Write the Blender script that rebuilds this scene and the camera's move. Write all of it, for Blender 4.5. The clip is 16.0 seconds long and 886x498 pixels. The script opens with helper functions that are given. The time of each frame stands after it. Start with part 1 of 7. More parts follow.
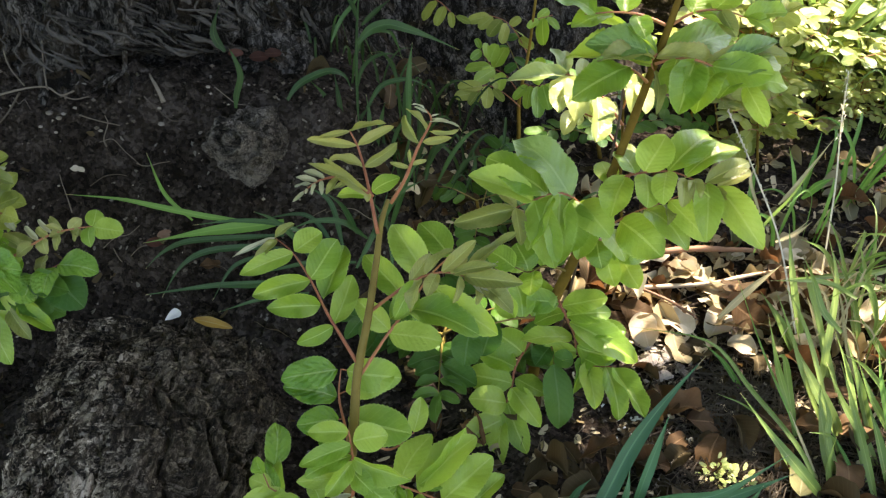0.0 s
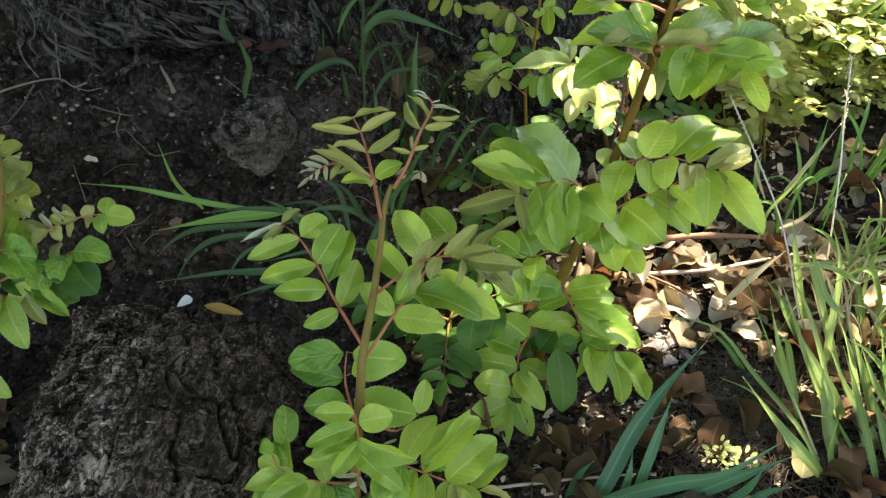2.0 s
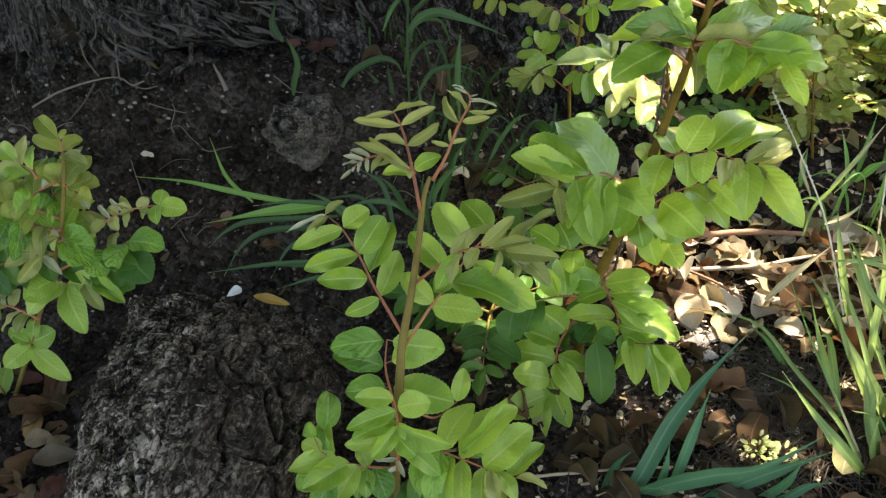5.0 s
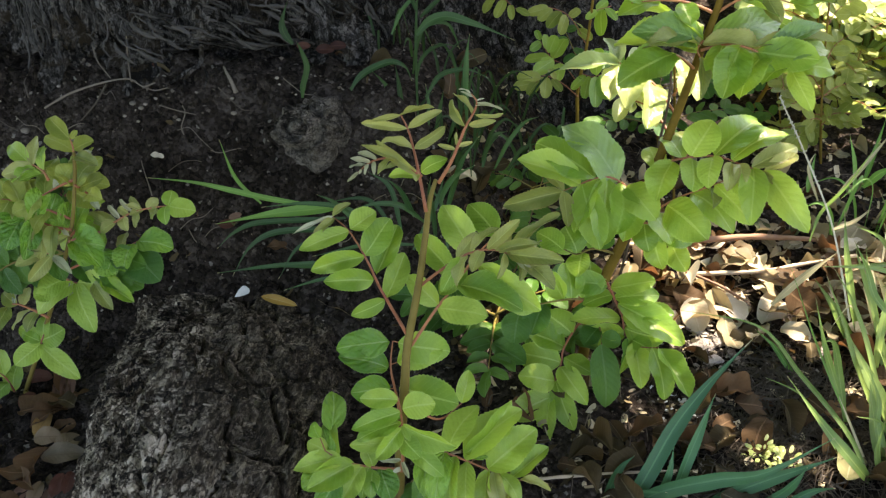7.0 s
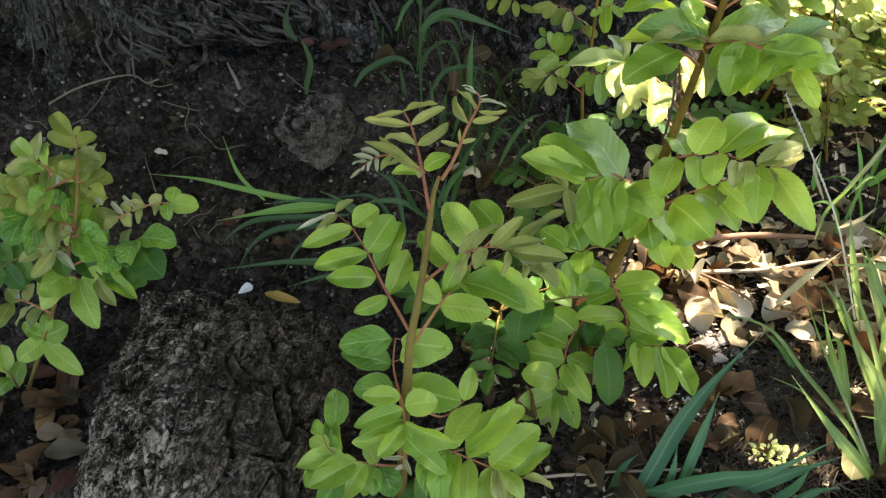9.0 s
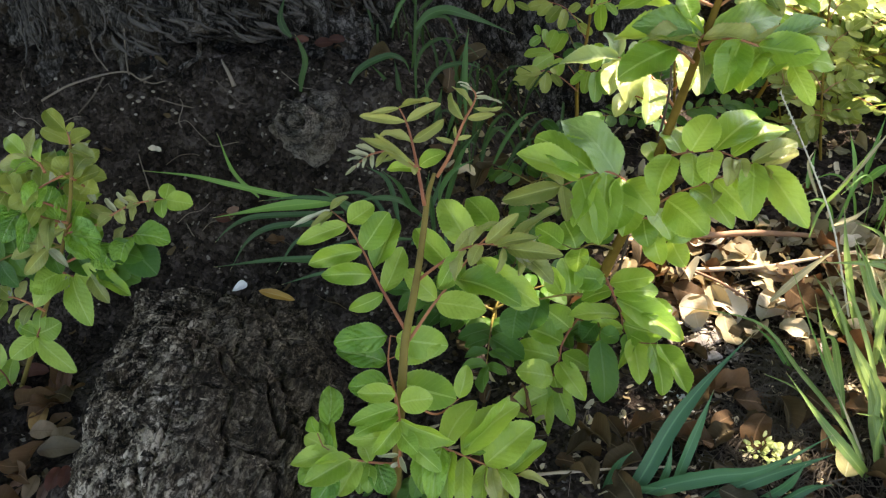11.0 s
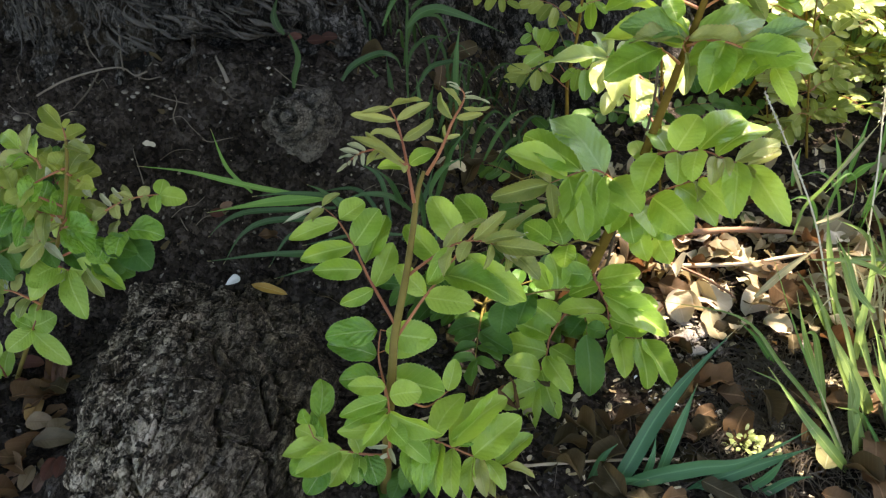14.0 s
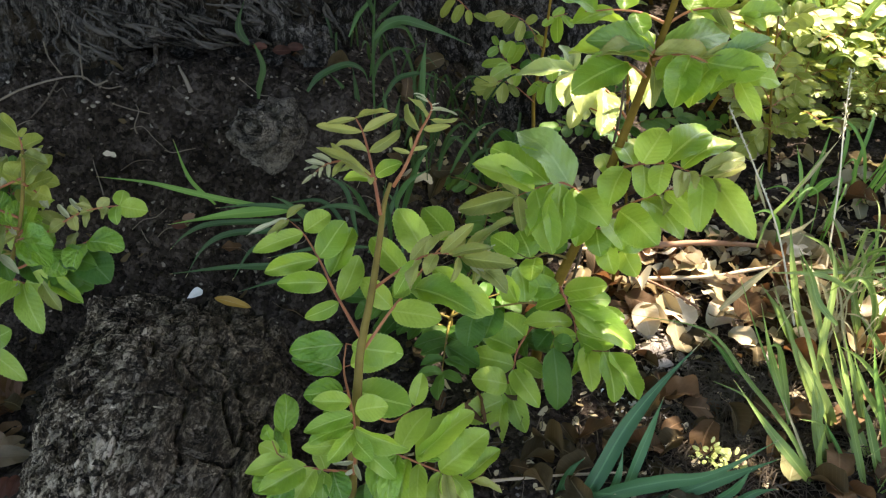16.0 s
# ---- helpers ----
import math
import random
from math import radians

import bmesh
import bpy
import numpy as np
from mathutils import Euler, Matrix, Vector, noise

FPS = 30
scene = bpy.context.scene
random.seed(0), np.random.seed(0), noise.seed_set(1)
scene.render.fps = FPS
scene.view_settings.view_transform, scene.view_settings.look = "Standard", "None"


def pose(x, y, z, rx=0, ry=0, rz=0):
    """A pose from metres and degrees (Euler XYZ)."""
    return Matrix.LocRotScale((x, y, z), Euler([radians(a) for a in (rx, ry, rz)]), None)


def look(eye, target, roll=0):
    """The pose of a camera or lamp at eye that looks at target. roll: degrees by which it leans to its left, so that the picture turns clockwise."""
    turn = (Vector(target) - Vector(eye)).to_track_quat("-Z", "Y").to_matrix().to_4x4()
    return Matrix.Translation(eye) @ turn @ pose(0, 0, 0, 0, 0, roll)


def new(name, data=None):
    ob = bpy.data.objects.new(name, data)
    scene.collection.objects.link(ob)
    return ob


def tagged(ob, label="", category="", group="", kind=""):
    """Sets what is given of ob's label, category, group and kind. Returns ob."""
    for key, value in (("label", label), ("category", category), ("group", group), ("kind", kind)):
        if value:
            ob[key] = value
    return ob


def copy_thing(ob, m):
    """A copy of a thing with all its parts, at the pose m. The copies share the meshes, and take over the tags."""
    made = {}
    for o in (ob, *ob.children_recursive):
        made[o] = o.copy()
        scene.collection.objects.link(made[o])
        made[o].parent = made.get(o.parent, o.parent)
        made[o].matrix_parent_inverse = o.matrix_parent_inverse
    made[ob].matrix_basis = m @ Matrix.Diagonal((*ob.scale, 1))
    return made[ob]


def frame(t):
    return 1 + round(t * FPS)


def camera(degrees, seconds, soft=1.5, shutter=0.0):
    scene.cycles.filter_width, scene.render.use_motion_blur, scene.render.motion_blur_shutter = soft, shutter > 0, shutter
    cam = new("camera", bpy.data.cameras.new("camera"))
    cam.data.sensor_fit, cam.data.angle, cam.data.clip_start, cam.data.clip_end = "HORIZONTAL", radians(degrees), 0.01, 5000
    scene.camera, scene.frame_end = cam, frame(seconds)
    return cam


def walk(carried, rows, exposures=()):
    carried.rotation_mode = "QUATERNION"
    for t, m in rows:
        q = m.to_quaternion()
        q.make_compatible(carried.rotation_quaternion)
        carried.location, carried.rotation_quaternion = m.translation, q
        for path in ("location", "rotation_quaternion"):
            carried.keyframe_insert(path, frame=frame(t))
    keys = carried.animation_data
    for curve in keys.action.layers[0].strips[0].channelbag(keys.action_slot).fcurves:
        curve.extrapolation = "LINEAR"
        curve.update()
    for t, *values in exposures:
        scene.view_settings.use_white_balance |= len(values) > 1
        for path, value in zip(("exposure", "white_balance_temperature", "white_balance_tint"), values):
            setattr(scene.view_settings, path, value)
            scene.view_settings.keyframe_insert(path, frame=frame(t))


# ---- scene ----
cam = camera(55.0, 16.0, 1.3)
PATH = [
    (0, (0.135, 0.175, 1.037), (0.113, 1.681, -0.279), 3.3),
    (0.5, (0.131, 0.171, 1.042), (0.112, 1.667, -0.285), 3.4),
    (1, (0.136, 0.159, 1.049), (0.11, 1.655, -0.279), 3.1),
    (1.5, (0.145, 0.154, 1.045), (0.106, 1.65, -0.282), 2.7),
    (2, (0.151, 0.154, 1.042), (0.094, 1.648, -0.286), 2.2),
    (2.5, (0.149, 0.155, 1.042), (0.075, 1.642, -0.293), 1.7),
    (3, (0.151, 0.15, 1.045), (0.055, 1.634, -0.292), 1.1),
    (3.5, (0.159, 0.143, 1.049), (0.036, 1.625, -0.289), 0.4),
    (4, (0.168, 0.135, 1.052), (0.02, 1.616, -0.284), -0.1),
    (6.5, (0.172, 0.125, 1.048), (-0.024, 1.616, -0.27), -0.5),
    (7, (0.175, 0.123, 1.055), (-0.026, 1.609, -0.268), -0.6),
    (7.5, (0.177, 0.119, 1.06), (-0.031, 1.602, -0.266), -0.7),
    (8, (0.177, 0.119, 1.059), (-0.034, 1.601, -0.267), -0.8),
    (8.5, (0.177, 0.123, 1.053), (-0.037, 1.606, -0.272), -0.9),
    (9, (0.177, 0.125, 1.052), (-0.035, 1.607, -0.275), -0.7),
    (11.5, (0.175, 0.125, 1.049), (-0.019, 1.606, -0.282), -0.2),
    (12, (0.176, 0.125, 1.051), (-0.014, 1.603, -0.282), -0.0),
    (12.5, (0.176, 0.125, 1.053), (-0.01, 1.602, -0.282), 0.2),
    (13, (0.182, 0.116, 1.064), (-0.007, 1.59, -0.274), 0.0),
    (13.5, (0.183, 0.115, 1.067), (-0.004, 1.587, -0.275), 0.1),
    (14, (0.183, 0.112, 1.067), (0.001, 1.584, -0.274), 0.3),
    (14.5, (0.185, 0.111, 1.065), (0.005, 1.586, -0.275), 0.5),
    (15, (0.183, 0.117, 1.062), (0.015, 1.597, -0.273), 0.8),
    (15.5, (0.181, 0.119, 1.057), (0.059, 1.618, -0.261), 2.0),
    (16, (0.181, 0.12, 1.06), (0.076, 1.621, -0.258), 2.4),
]
walk(cam, [(t, look(eye, target, roll)) for t, eye, target, roll in PATH], [(0, 2.49, 7850, 14.5), (16, 2.49, 7850, 14.5)])

# ---- light and exposure ----
SUN = Vector((0.42, 0.50, 0.95)).normalized()
world = bpy.data.worlds.new("world")
scene.world = world
world.use_nodes = True
wn = world.node_tree
sky = wn.nodes.new("ShaderNodeTexSky")
sky.sky_type, sky.sun_disc = "NISHITA", False
sky.sun_elevation = math.asin(SUN.z)
sky.sun_rotation = math.atan2(SUN.x, SUN.y)
wn.nodes["Background"].inputs["Strength"].default_value = 0.14
wn.links.new(sky.outputs[0], wn.nodes["Background"].inputs["Color"])
sun = new("sun", bpy.data.lights.new("sun", "SUN"))
sun.data.energy, sun.data.angle, sun.data.color = 5.0, radians(0.53), (1.0, 0.975, 0.92)
sun.matrix_world = look(SUN * 20, (0, 0, 0))


# ---- materials ----
def material(name, rough=0.6, spec=0.4):
    m = bpy.data.materials.new(name)
    m.use_nodes = True
    t = m.node_tree
    b = t.nodes["Principled BSDF"]
    b.inputs["Roughness"].default_value = rough
    b.inputs["Specular IOR Level"].default_value = spec
    return m, t, b


def node(t, kind, **values):
    n = t.nodes.new(kind)
    for key, value in values.items():
        n.inputs[key.replace("_", " ")].default_value = value
    return n


def math_node(t, op, a, b=None, c=None):
    n = t.nodes.new("ShaderNodeMath")
    n.operation = op
    for i, v in enumerate((a, b, c)):
        if v is None:
            continue
        if isinstance(v, (int, float)):
            n.inputs[i].default_value = v
        else:
            t.links.new(v, n.inputs[i])
    return n.outputs[0]


def ramp(t, fac, stops):
    n = t.nodes.new("ShaderNodeValToRGB")
    e = n.color_ramp.elements
    while len(e) < len(stops):
        e.new(0.5)
    for el, (p, c) in zip(e, stops):
        el.position, el.color = p, (*c, 1)
    t.links.new(fac, n.inputs[0])
    return n.outputs[0]


def mix(t, fac, a, b, kind="MIX"):
    n = t.nodes.new("ShaderNodeMix")
    n.data_type, n.blend_type = "RGBA", kind
    for sock, v in ((n.inputs[0], fac), (n.inputs[6], a), (n.inputs[7], b)):
        if isinstance(v, (int, float)):
            sock.default_value = v
        elif isinstance(v, tuple):
            sock.default_value = (*v, 1)
        else:
            t.links.new(v, sock)
    return n.outputs[2]


def noise_tex(t, scale, detail=4.0, rough=0.55, coords=None, stretch=None):
    n = node(t, "ShaderNodeTexNoise", Scale=scale, Detail=detail, Roughness=rough)
    if coords is None:
        coords = t.nodes.new("ShaderNodeTexCoord").outputs["Object"]
    if stretch:
        mp = t.nodes.new("ShaderNodeMapping")
        mp.inputs["Scale"].default_value = stretch
        t.links.new(coords, mp.inputs[0])
        coords = mp.outputs[0]
    t.links.new(coords, n.inputs["Vector"])
    return n.outputs[0]


def bump(t, b, height, strength, distance):
    n = node(t, "ShaderNodeBump", Strength=strength, Distance=distance)
    t.links.new(height, n.inputs["Height"])
    t.links.new(n.outputs[0], b.inputs["Normal"])
    return n.outputs[0]


def leaf_material(name, dark, light, vein, through_col, rough=0.30, thin=0.42, quilt=0.28, veins=9.0, spec=0.42, edge=None, rim_share=0.2, side_share=0.10):
    """Leaf tissue with a pale midrib, side veins and a translucent blade; the UV map runs along and across the leaf."""
    m, t, b = material(name, rough, spec)
    uv = t.nodes.new("ShaderNodeUVMap")
    sep = t.nodes.new("ShaderNodeSeparateXYZ")
    t.links.new(uv.outputs[0], sep.inputs[0])
    u, v = sep.outputs[0], sep.outputs[1]
    side = math_node(t, "ABSOLUTE", math_node(t, "SUBTRACT", v, 0.5))
    rib = math_node(t, "LESS_THAN", side, 0.03)
    rim = math_node(t, "GREATER_THAN", side, 0.455)
    saw = math_node(t, "FRACT", math_node(t, "SUBTRACT", math_node(t, "MULTIPLY", u, veins), math_node(t, "MULTIPLY", side, 4.2)))
    tri = math_node(t, "ABSOLUTE", math_node(t, "SUBTRACT", saw, 0.5))
    line = math_node(t, "LESS_THAN", tri, 0.055)
    info = t.nodes.new("ShaderNodeObjectInfo")
    blotch = noise_tex(t, 2.2, 3)
    shade = math_node(t, "ADD", math_node(t, "MULTIPLY", info.outputs["Random"], 0.65), math_node(t, "MULTIPLY", blotch, 0.45))
    col = ramp(t, shade, [(0.16, (0.42 * dark[0], 0.62 * dark[1], 0.75 * dark[2])), (0.48, dark), (0.9, light)])
    fine = noise_tex(t, 11, 5, 0.65)
    col = mix(t, math_node(t, "MULTIPLY", fine, 0.42), col, tuple(0.8 * a for a in dark))
    spots = math_node(t, "GREATER_THAN", noise_tex(t, 6.5, 2), 0.735)
    col = mix(t, math_node(t, "MULTIPLY", spots, 0.45), col, (0.16, 0.11, 0.04))
    veined = math_node(t, "MAXIMUM", math_node(t, "MULTIPLY", rib, 0.55), math_node(t, "MULTIPLY", line, side_share))
    col = mix(t, veined, col, vein)
    if rim_share:
        col = mix(t, math_node(t, "MULTIPLY", rim, rim_share), col, edge or vein)
    t.links.new(col, b.inputs["Base Color"])
    height = math_node(t, "ADD", math_node(t, "MULTIPLY", tri, 1.0), math_node(t, "MULTIPLY", rib, -0.6))
    height = math_node(t, "ADD", height, math_node(t, "MULTIPLY", noise_tex(t, 8, 4, 0.6), 2.2))
    normal = bump(t, b, height, quilt, 0.0016)
    tr = t.nodes.new("ShaderNodeBsdfTranslucent")
    t.links.new(mix(t, 0.55, col, through_col), tr.inputs[0])
    t.links.new(normal, tr.inputs["Normal"])
    ms = t.nodes.new("ShaderNodeMixShader")
    ms.inputs[0].default_value = thin
    t.links.new(b.outputs[0], ms.inputs[1])
    t.links.new(tr.outputs[0], ms.inputs[2])
    t.links.new(ms.outputs[0], t.nodes["Material Output"].inputs[0])
    return m


def cells(t, scale, stretch=(1, 1, 1), warp=0.02, kind="F1"):
    """Random grey per cell of a warped, stretched cell pattern: flakes and clods with crisp edges."""
    tc = t.nodes.new("ShaderNodeTexCoord").outputs["Object"]
    nz = node(t, "ShaderNodeTexNoise", Scale=scale * 0.6, Detail=4.0, Roughness=0.6)
    t.links.new(tc, nz.inputs["Vector"])
    off = t.nodes.new("ShaderNodeVectorMath")
    off.operation = "MULTIPLY_ADD"
    t.links.new(nz.outputs[1], off.inputs[0])
    off.inputs[1].default_value = (warp, warp, warp)
    t.links.new(tc, off.inputs[2])
    mp = t.nodes.new("ShaderNodeMapping")
    mp.inputs["Scale"].default_value = stretch
    t.links.new(off.outputs[0], mp.inputs[0])
    v = node(t, "ShaderNodeTexVoronoi", Scale=scale)
    v.feature = kind
    t.links.new(mp.outputs[0], v.inputs["Vector"])
    if kind != "F1":
        return None, v.outputs["Distance"]
    sep = t.nodes.new("ShaderNodeSeparateXYZ")
    t.links.new(v.outputs["Color"], sep.inputs[0])
    return sep.outputs[0], v.outputs["Distance"]


def bark_material(name, dark, mid, pale, stretch, grain=1.0, fibrous=None, rise=0.0, island=0.0):
    """Weathered bark: grey plates with fissures and a fine grain; fibrous is (slant, edge) of a brown streaked side
    whose shade is put into the colour.
    """
    m, t, b = material(name, 0.9, 0.10)
    c1, d1 = cells(t, 42 * grain, stretch, 0.05)
    c2, d2 = cells(t, 150 * grain, stretch, 0.02)
    _, edge = cells(t, 24 * grain, stretch, 0.06, "DISTANCE_TO_EDGE")
    n0 = noise_tex(t, 7 * grain, 4, 0.6, stretch=stretch)
    n1 = noise_tex(t, 30 * grain, 7, 0.72, stretch=stretch)
    n2 = noise_tex(t, 190 * grain, 5, 0.8, stretch=stretch)
    f = math_node(t, "ADD", math_node(t, "MULTIPLY", c1, 0.10), math_node(t, "MULTIPLY", c2, 0.14))
    f = math_node(t, "ADD", f, math_node(t, "MULTIPLY", n1, 0.42))
    f = math_node(t, "ADD", f, math_node(t, "MULTIPLY", n2, 0.44))
    f = math_node(t, "ADD", f, math_node(t, "MULTIPLY", math_node(t, "SUBTRACT", n0, 0.5), 0.30))
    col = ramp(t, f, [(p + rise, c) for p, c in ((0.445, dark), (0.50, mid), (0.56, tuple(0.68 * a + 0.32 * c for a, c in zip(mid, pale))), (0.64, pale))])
    crack = math_node(t, "LESS_THAN", edge, 0.028)
    col = mix(t, math_node(t, "MULTIPLY", crack, 0.65), col, dark)
    warm = math_node(t, "GREATER_THAN", noise_tex(t, 21, 4, 0.6), 0.55)
    col = mix(t, math_node(t, "MULTIPLY", warm, 0.18), col, (0.085, 0.058, 0.032))
    # shade of the far flank, mixed into the colour as dark brown streaks
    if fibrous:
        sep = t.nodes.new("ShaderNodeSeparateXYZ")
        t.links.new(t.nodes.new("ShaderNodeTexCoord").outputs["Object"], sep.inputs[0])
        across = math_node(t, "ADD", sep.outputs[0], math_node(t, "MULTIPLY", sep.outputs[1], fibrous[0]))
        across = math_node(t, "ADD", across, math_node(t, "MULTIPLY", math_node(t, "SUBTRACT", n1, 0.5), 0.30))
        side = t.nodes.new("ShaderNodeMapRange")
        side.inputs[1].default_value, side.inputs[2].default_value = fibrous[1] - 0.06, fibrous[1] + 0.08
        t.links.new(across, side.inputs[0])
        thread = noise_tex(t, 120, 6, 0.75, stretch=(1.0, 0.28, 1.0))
        shaded_fibre = ramp(t, thread, [(0.40, (0.008, 0.006, 0.0042)), (0.54, (0.045, 0.033, 0.022)), (0.68, (0.24, 0.19, 0.13))])
        col = mix(t, math_node(t, "MULTIPLY", side.outputs[0], 0.7), col, shaded_fibre)
    if island:
        own = t.nodes.new("ShaderNodeNewGeometry").outputs["Random Per Island"]
        tone = ramp(t, own, [(0.0, (0.4,) * 3), (0.6, (0.9, 0.88, 0.86)), (1.0, (1 + island, 1 + 0.95 * island, 1 + 0.9 * island))])
        col = mix(t, 1.0, col, tone, "MULTIPLY")
    t.links.new(col, b.inputs["Base Color"])
    h = math_node(t, "SUBTRACT", f, math_node(t, "MULTIPLY", crack, 0.2))
    bump(t, b, h, 1.0, 0.014)
    return m


def soil_material():
    m, t, b = material("soil", 1.0, 0.04)
    n1, n2, n3 = noise_tex(t, 9, 5), noise_tex(t, 75, 5, 0.65), noise_tex(t, 1.3, 2)
    c1, d1 = cells(t, 70, (1, 1, 1), 0.02)
    c2, d2 = cells(t, 190, (1, 1, 1), 0.008)
    f = math_node(t, "ADD", math_node(t, "MULTIPLY", n1, 0.5), math_node(t, "ADD", math_node(t, "MULTIPLY", c1, 0.25), math_node(t, "MULTIPLY", c2, 0.25)))
    col = ramp(t, f, [(0.32, (0.0085, 0.0063, 0.0050)), (0.55, (0.0310, 0.0236, 0.0190)), (0.80, (0.085, 0.069, 0.057))])
    speck = math_node(t, "GREATER_THAN", c2, 0.993)
    col = mix(t, math_node(t, "MULTIPLY", speck, 0.6), col, (0.24, 0.215, 0.18))
    far = ramp(t, n3, [(0.35, (0.06, 0.075, 0.025)), (0.7, (0.13, 0.12, 0.06))])
    geo = t.nodes.new("ShaderNodeTexCoord")
    dist = t.nodes.new("ShaderNodeVectorMath")
    dist.operation = "DISTANCE"
    t.links.new(geo.outputs["Object"], dist.inputs[0])
    dist.inputs[1].default_value = (-0.4, 1.0, 0)
    reach = math_node(t, "ADD", dist.outputs["Value"], math_node(t, "MULTIPLY", n3, 2.2))
    away = t.nodes.new("ShaderNodeMapRange")
    away.inputs[1].default_value, away.inputs[2].default_value = 3.0, 3.9
    t.links.new(reach, away.inputs[0])
    col = mix(t, away.outputs[0], col, far)
    t.links.new(col, b.inputs["Base Color"])
    bump(t, b, math_node(t, "ADD", math_node(t, "MULTIPLY", n2, 0.7), math_node(t, "SUBTRACT", f, math_node(t, "MULTIPLY", d1, 0.5))), 1.0, 0.022)
    return m


def plain_material(name, a, c, rough=0.7, scale=40, relief=0.003, spec=0.3, stretch=None, thin=0.0):
    m, t, b = material(name, rough, spec)
    info = t.nodes.new("ShaderNodeObjectInfo")
    n1 = noise_tex(t, scale, 5, stretch=stretch)
    f = math_node(t, "ADD", math_node(t, "MULTIPLY", n1, 0.7), math_node(t, "MULTIPLY", info.outputs["Random"], 0.5))
    col = ramp(t, f, [(0.25, a), (0.85, c)])
    t.links.new(col, b.inputs["Base Color"])
    nrm = bump(t, b, n1, 0.6, relief)
    if thin:
        tr = t.nodes.new("ShaderNodeBsdfTranslucent")
        t.links.new(col, tr.inputs[0])
        ms = t.nodes.new("ShaderNodeMixShader")
        ms.inputs[0].default_value = thin
        t.links.new(b.outputs[0], ms.inputs[1])
        t.links.new(tr.outputs[0], ms.inputs[2])
        t.links.new(ms.outputs[0], t.nodes["Material Output"].inputs[0])
    return m


def blade_material(name, a, c, thin=0.4, rough=0.45):
    """Grass: fine lengthwise ribs across the UV's v, a pale middle rib, a dry tip."""
    m, t, b = material(name, rough, 0.4)
    uv = t.nodes.new("ShaderNodeUVMap")
    sep = t.nodes.new("ShaderNodeSeparateXYZ")
    t.links.new(uv.outputs[0], sep.inputs[0])
    u, v = sep.outputs[0], sep.outputs[1]
    ribs = math_node(t, "ABSOLUTE", math_node(t, "SUBTRACT", math_node(t, "FRACT", math_node(t, "MULTIPLY", v, 9.0)), 0.5))
    info = t.nodes.new("ShaderNodeObjectInfo")
    f = math_node(t, "ADD", math_node(t, "MULTIPLY", info.outputs["Random"], 0.6), math_node(t, "MULTIPLY", noise_tex(t, 9, 3), 0.5))
    col = ramp(t, f, [(0.15, a), (0.85, c)])
    mid = math_node(t, "LESS_THAN", math_node(t, "ABSOLUTE", math_node(t, "SUBTRACT", v, 0.5)), 0.05)
    col = mix(t, math_node(t, "MULTIPLY", mid, 0.4), col, (min(1, c[0] * 1.6), min(1, c[1] * 1.4), c[2] * 1.5))
    tip = math_node(t, "GREATER_THAN", math_node(t, "ADD", u, math_node(t, "MULTIPLY", noise_tex(t, 30, 2), 0.12)), 1.03)
    col = mix(t, math_node(t, "MULTIPLY", tip, 0.8), col, (0.4, 0.33, 0.17))
    t.links.new(col, b.inputs["Base Color"])
    bump(t, b, ribs, 0.4, 0.0006)
    tr = t.nodes.new("ShaderNodeBsdfTranslucent")
    t.links.new(col, tr.inputs[0])
    ms = t.nodes.new("ShaderNodeMixShader")
    ms.inputs[0].default_value = thin
    t.links.new(b.outputs[0], ms.inputs[1])
    t.links.new(tr.outputs[0], ms.inputs[2])
    t.links.new(ms.outputs[0], t.nodes["Material Output"].inputs[0])
    return m


LEAF = {
    "leaf": leaf_material("green_leaf", (0.165, 0.30, 0.030), (0.40, 0.52, 0.085), (0.52, 0.60, 0.18), (0.62, 0.80, 0.08), thin=0.46, rough=0.33, spec=0.46),
    "bronze": leaf_material("young_leaf", (0.24, 0.255, 0.062), (0.44, 0.43, 0.145), (0.46, 0.50, 0.17), (0.52, 0.52, 0.11), edge=(0.30, 0.20, 0.10), rim_share=0.5),
    # deep: leaf green darkened to carry the shade low inside the plants
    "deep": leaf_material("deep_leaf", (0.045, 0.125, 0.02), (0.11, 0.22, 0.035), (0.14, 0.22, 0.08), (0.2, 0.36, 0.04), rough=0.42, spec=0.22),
    # yellow: a yellow-green paled further, so full sun is partly in the colour
    "yellow": leaf_material("sunlit_yellow_leaf", (0.35, 0.41, 0.12), (0.55, 0.575, 0.27), (0.56, 0.6, 0.32), (0.64, 0.68, 0.22), thin=0.42),
    "dull": leaf_material("dull_leaf", (0.19, 0.225, 0.034), (0.38, 0.41, 0.09), (0.42, 0.43, 0.14), (0.54, 0.56, 0.09), rough=0.42, spec=0.28),
    "gloss": leaf_material("glossy_leaf", (0.10, 0.245, 0.022), (0.26, 0.42, 0.05), (0.34, 0.46, 0.12), (0.42, 0.66, 0.05), rough=0.2, thin=0.36, quilt=1.0, veins=5.0, spec=0.55, side_share=0.04),
    "sheen": leaf_material("satin_leaf", (0.12, 0.235, 0.045), (0.27, 0.38, 0.10), (0.34, 0.44, 0.16), (0.46, 0.64, 0.08), rough=0.36, thin=0.34, quilt=0.7, veins=9.0, spec=0.8, side_share=0.06),
    "pale": leaf_material("pale_leaf", (0.36, 0.35, 0.20), (0.56, 0.54, 0.37), (0.5, 0.5, 0.33), (0.55, 0.56, 0.34)),
    "crown": leaf_material("crown_leaf", (0.05, 0.10, 0.02), (0.09, 0.15, 0.03), (0.1, 0.2, 0.05), (0.2, 0.35, 0.04), thin=0.2),
}
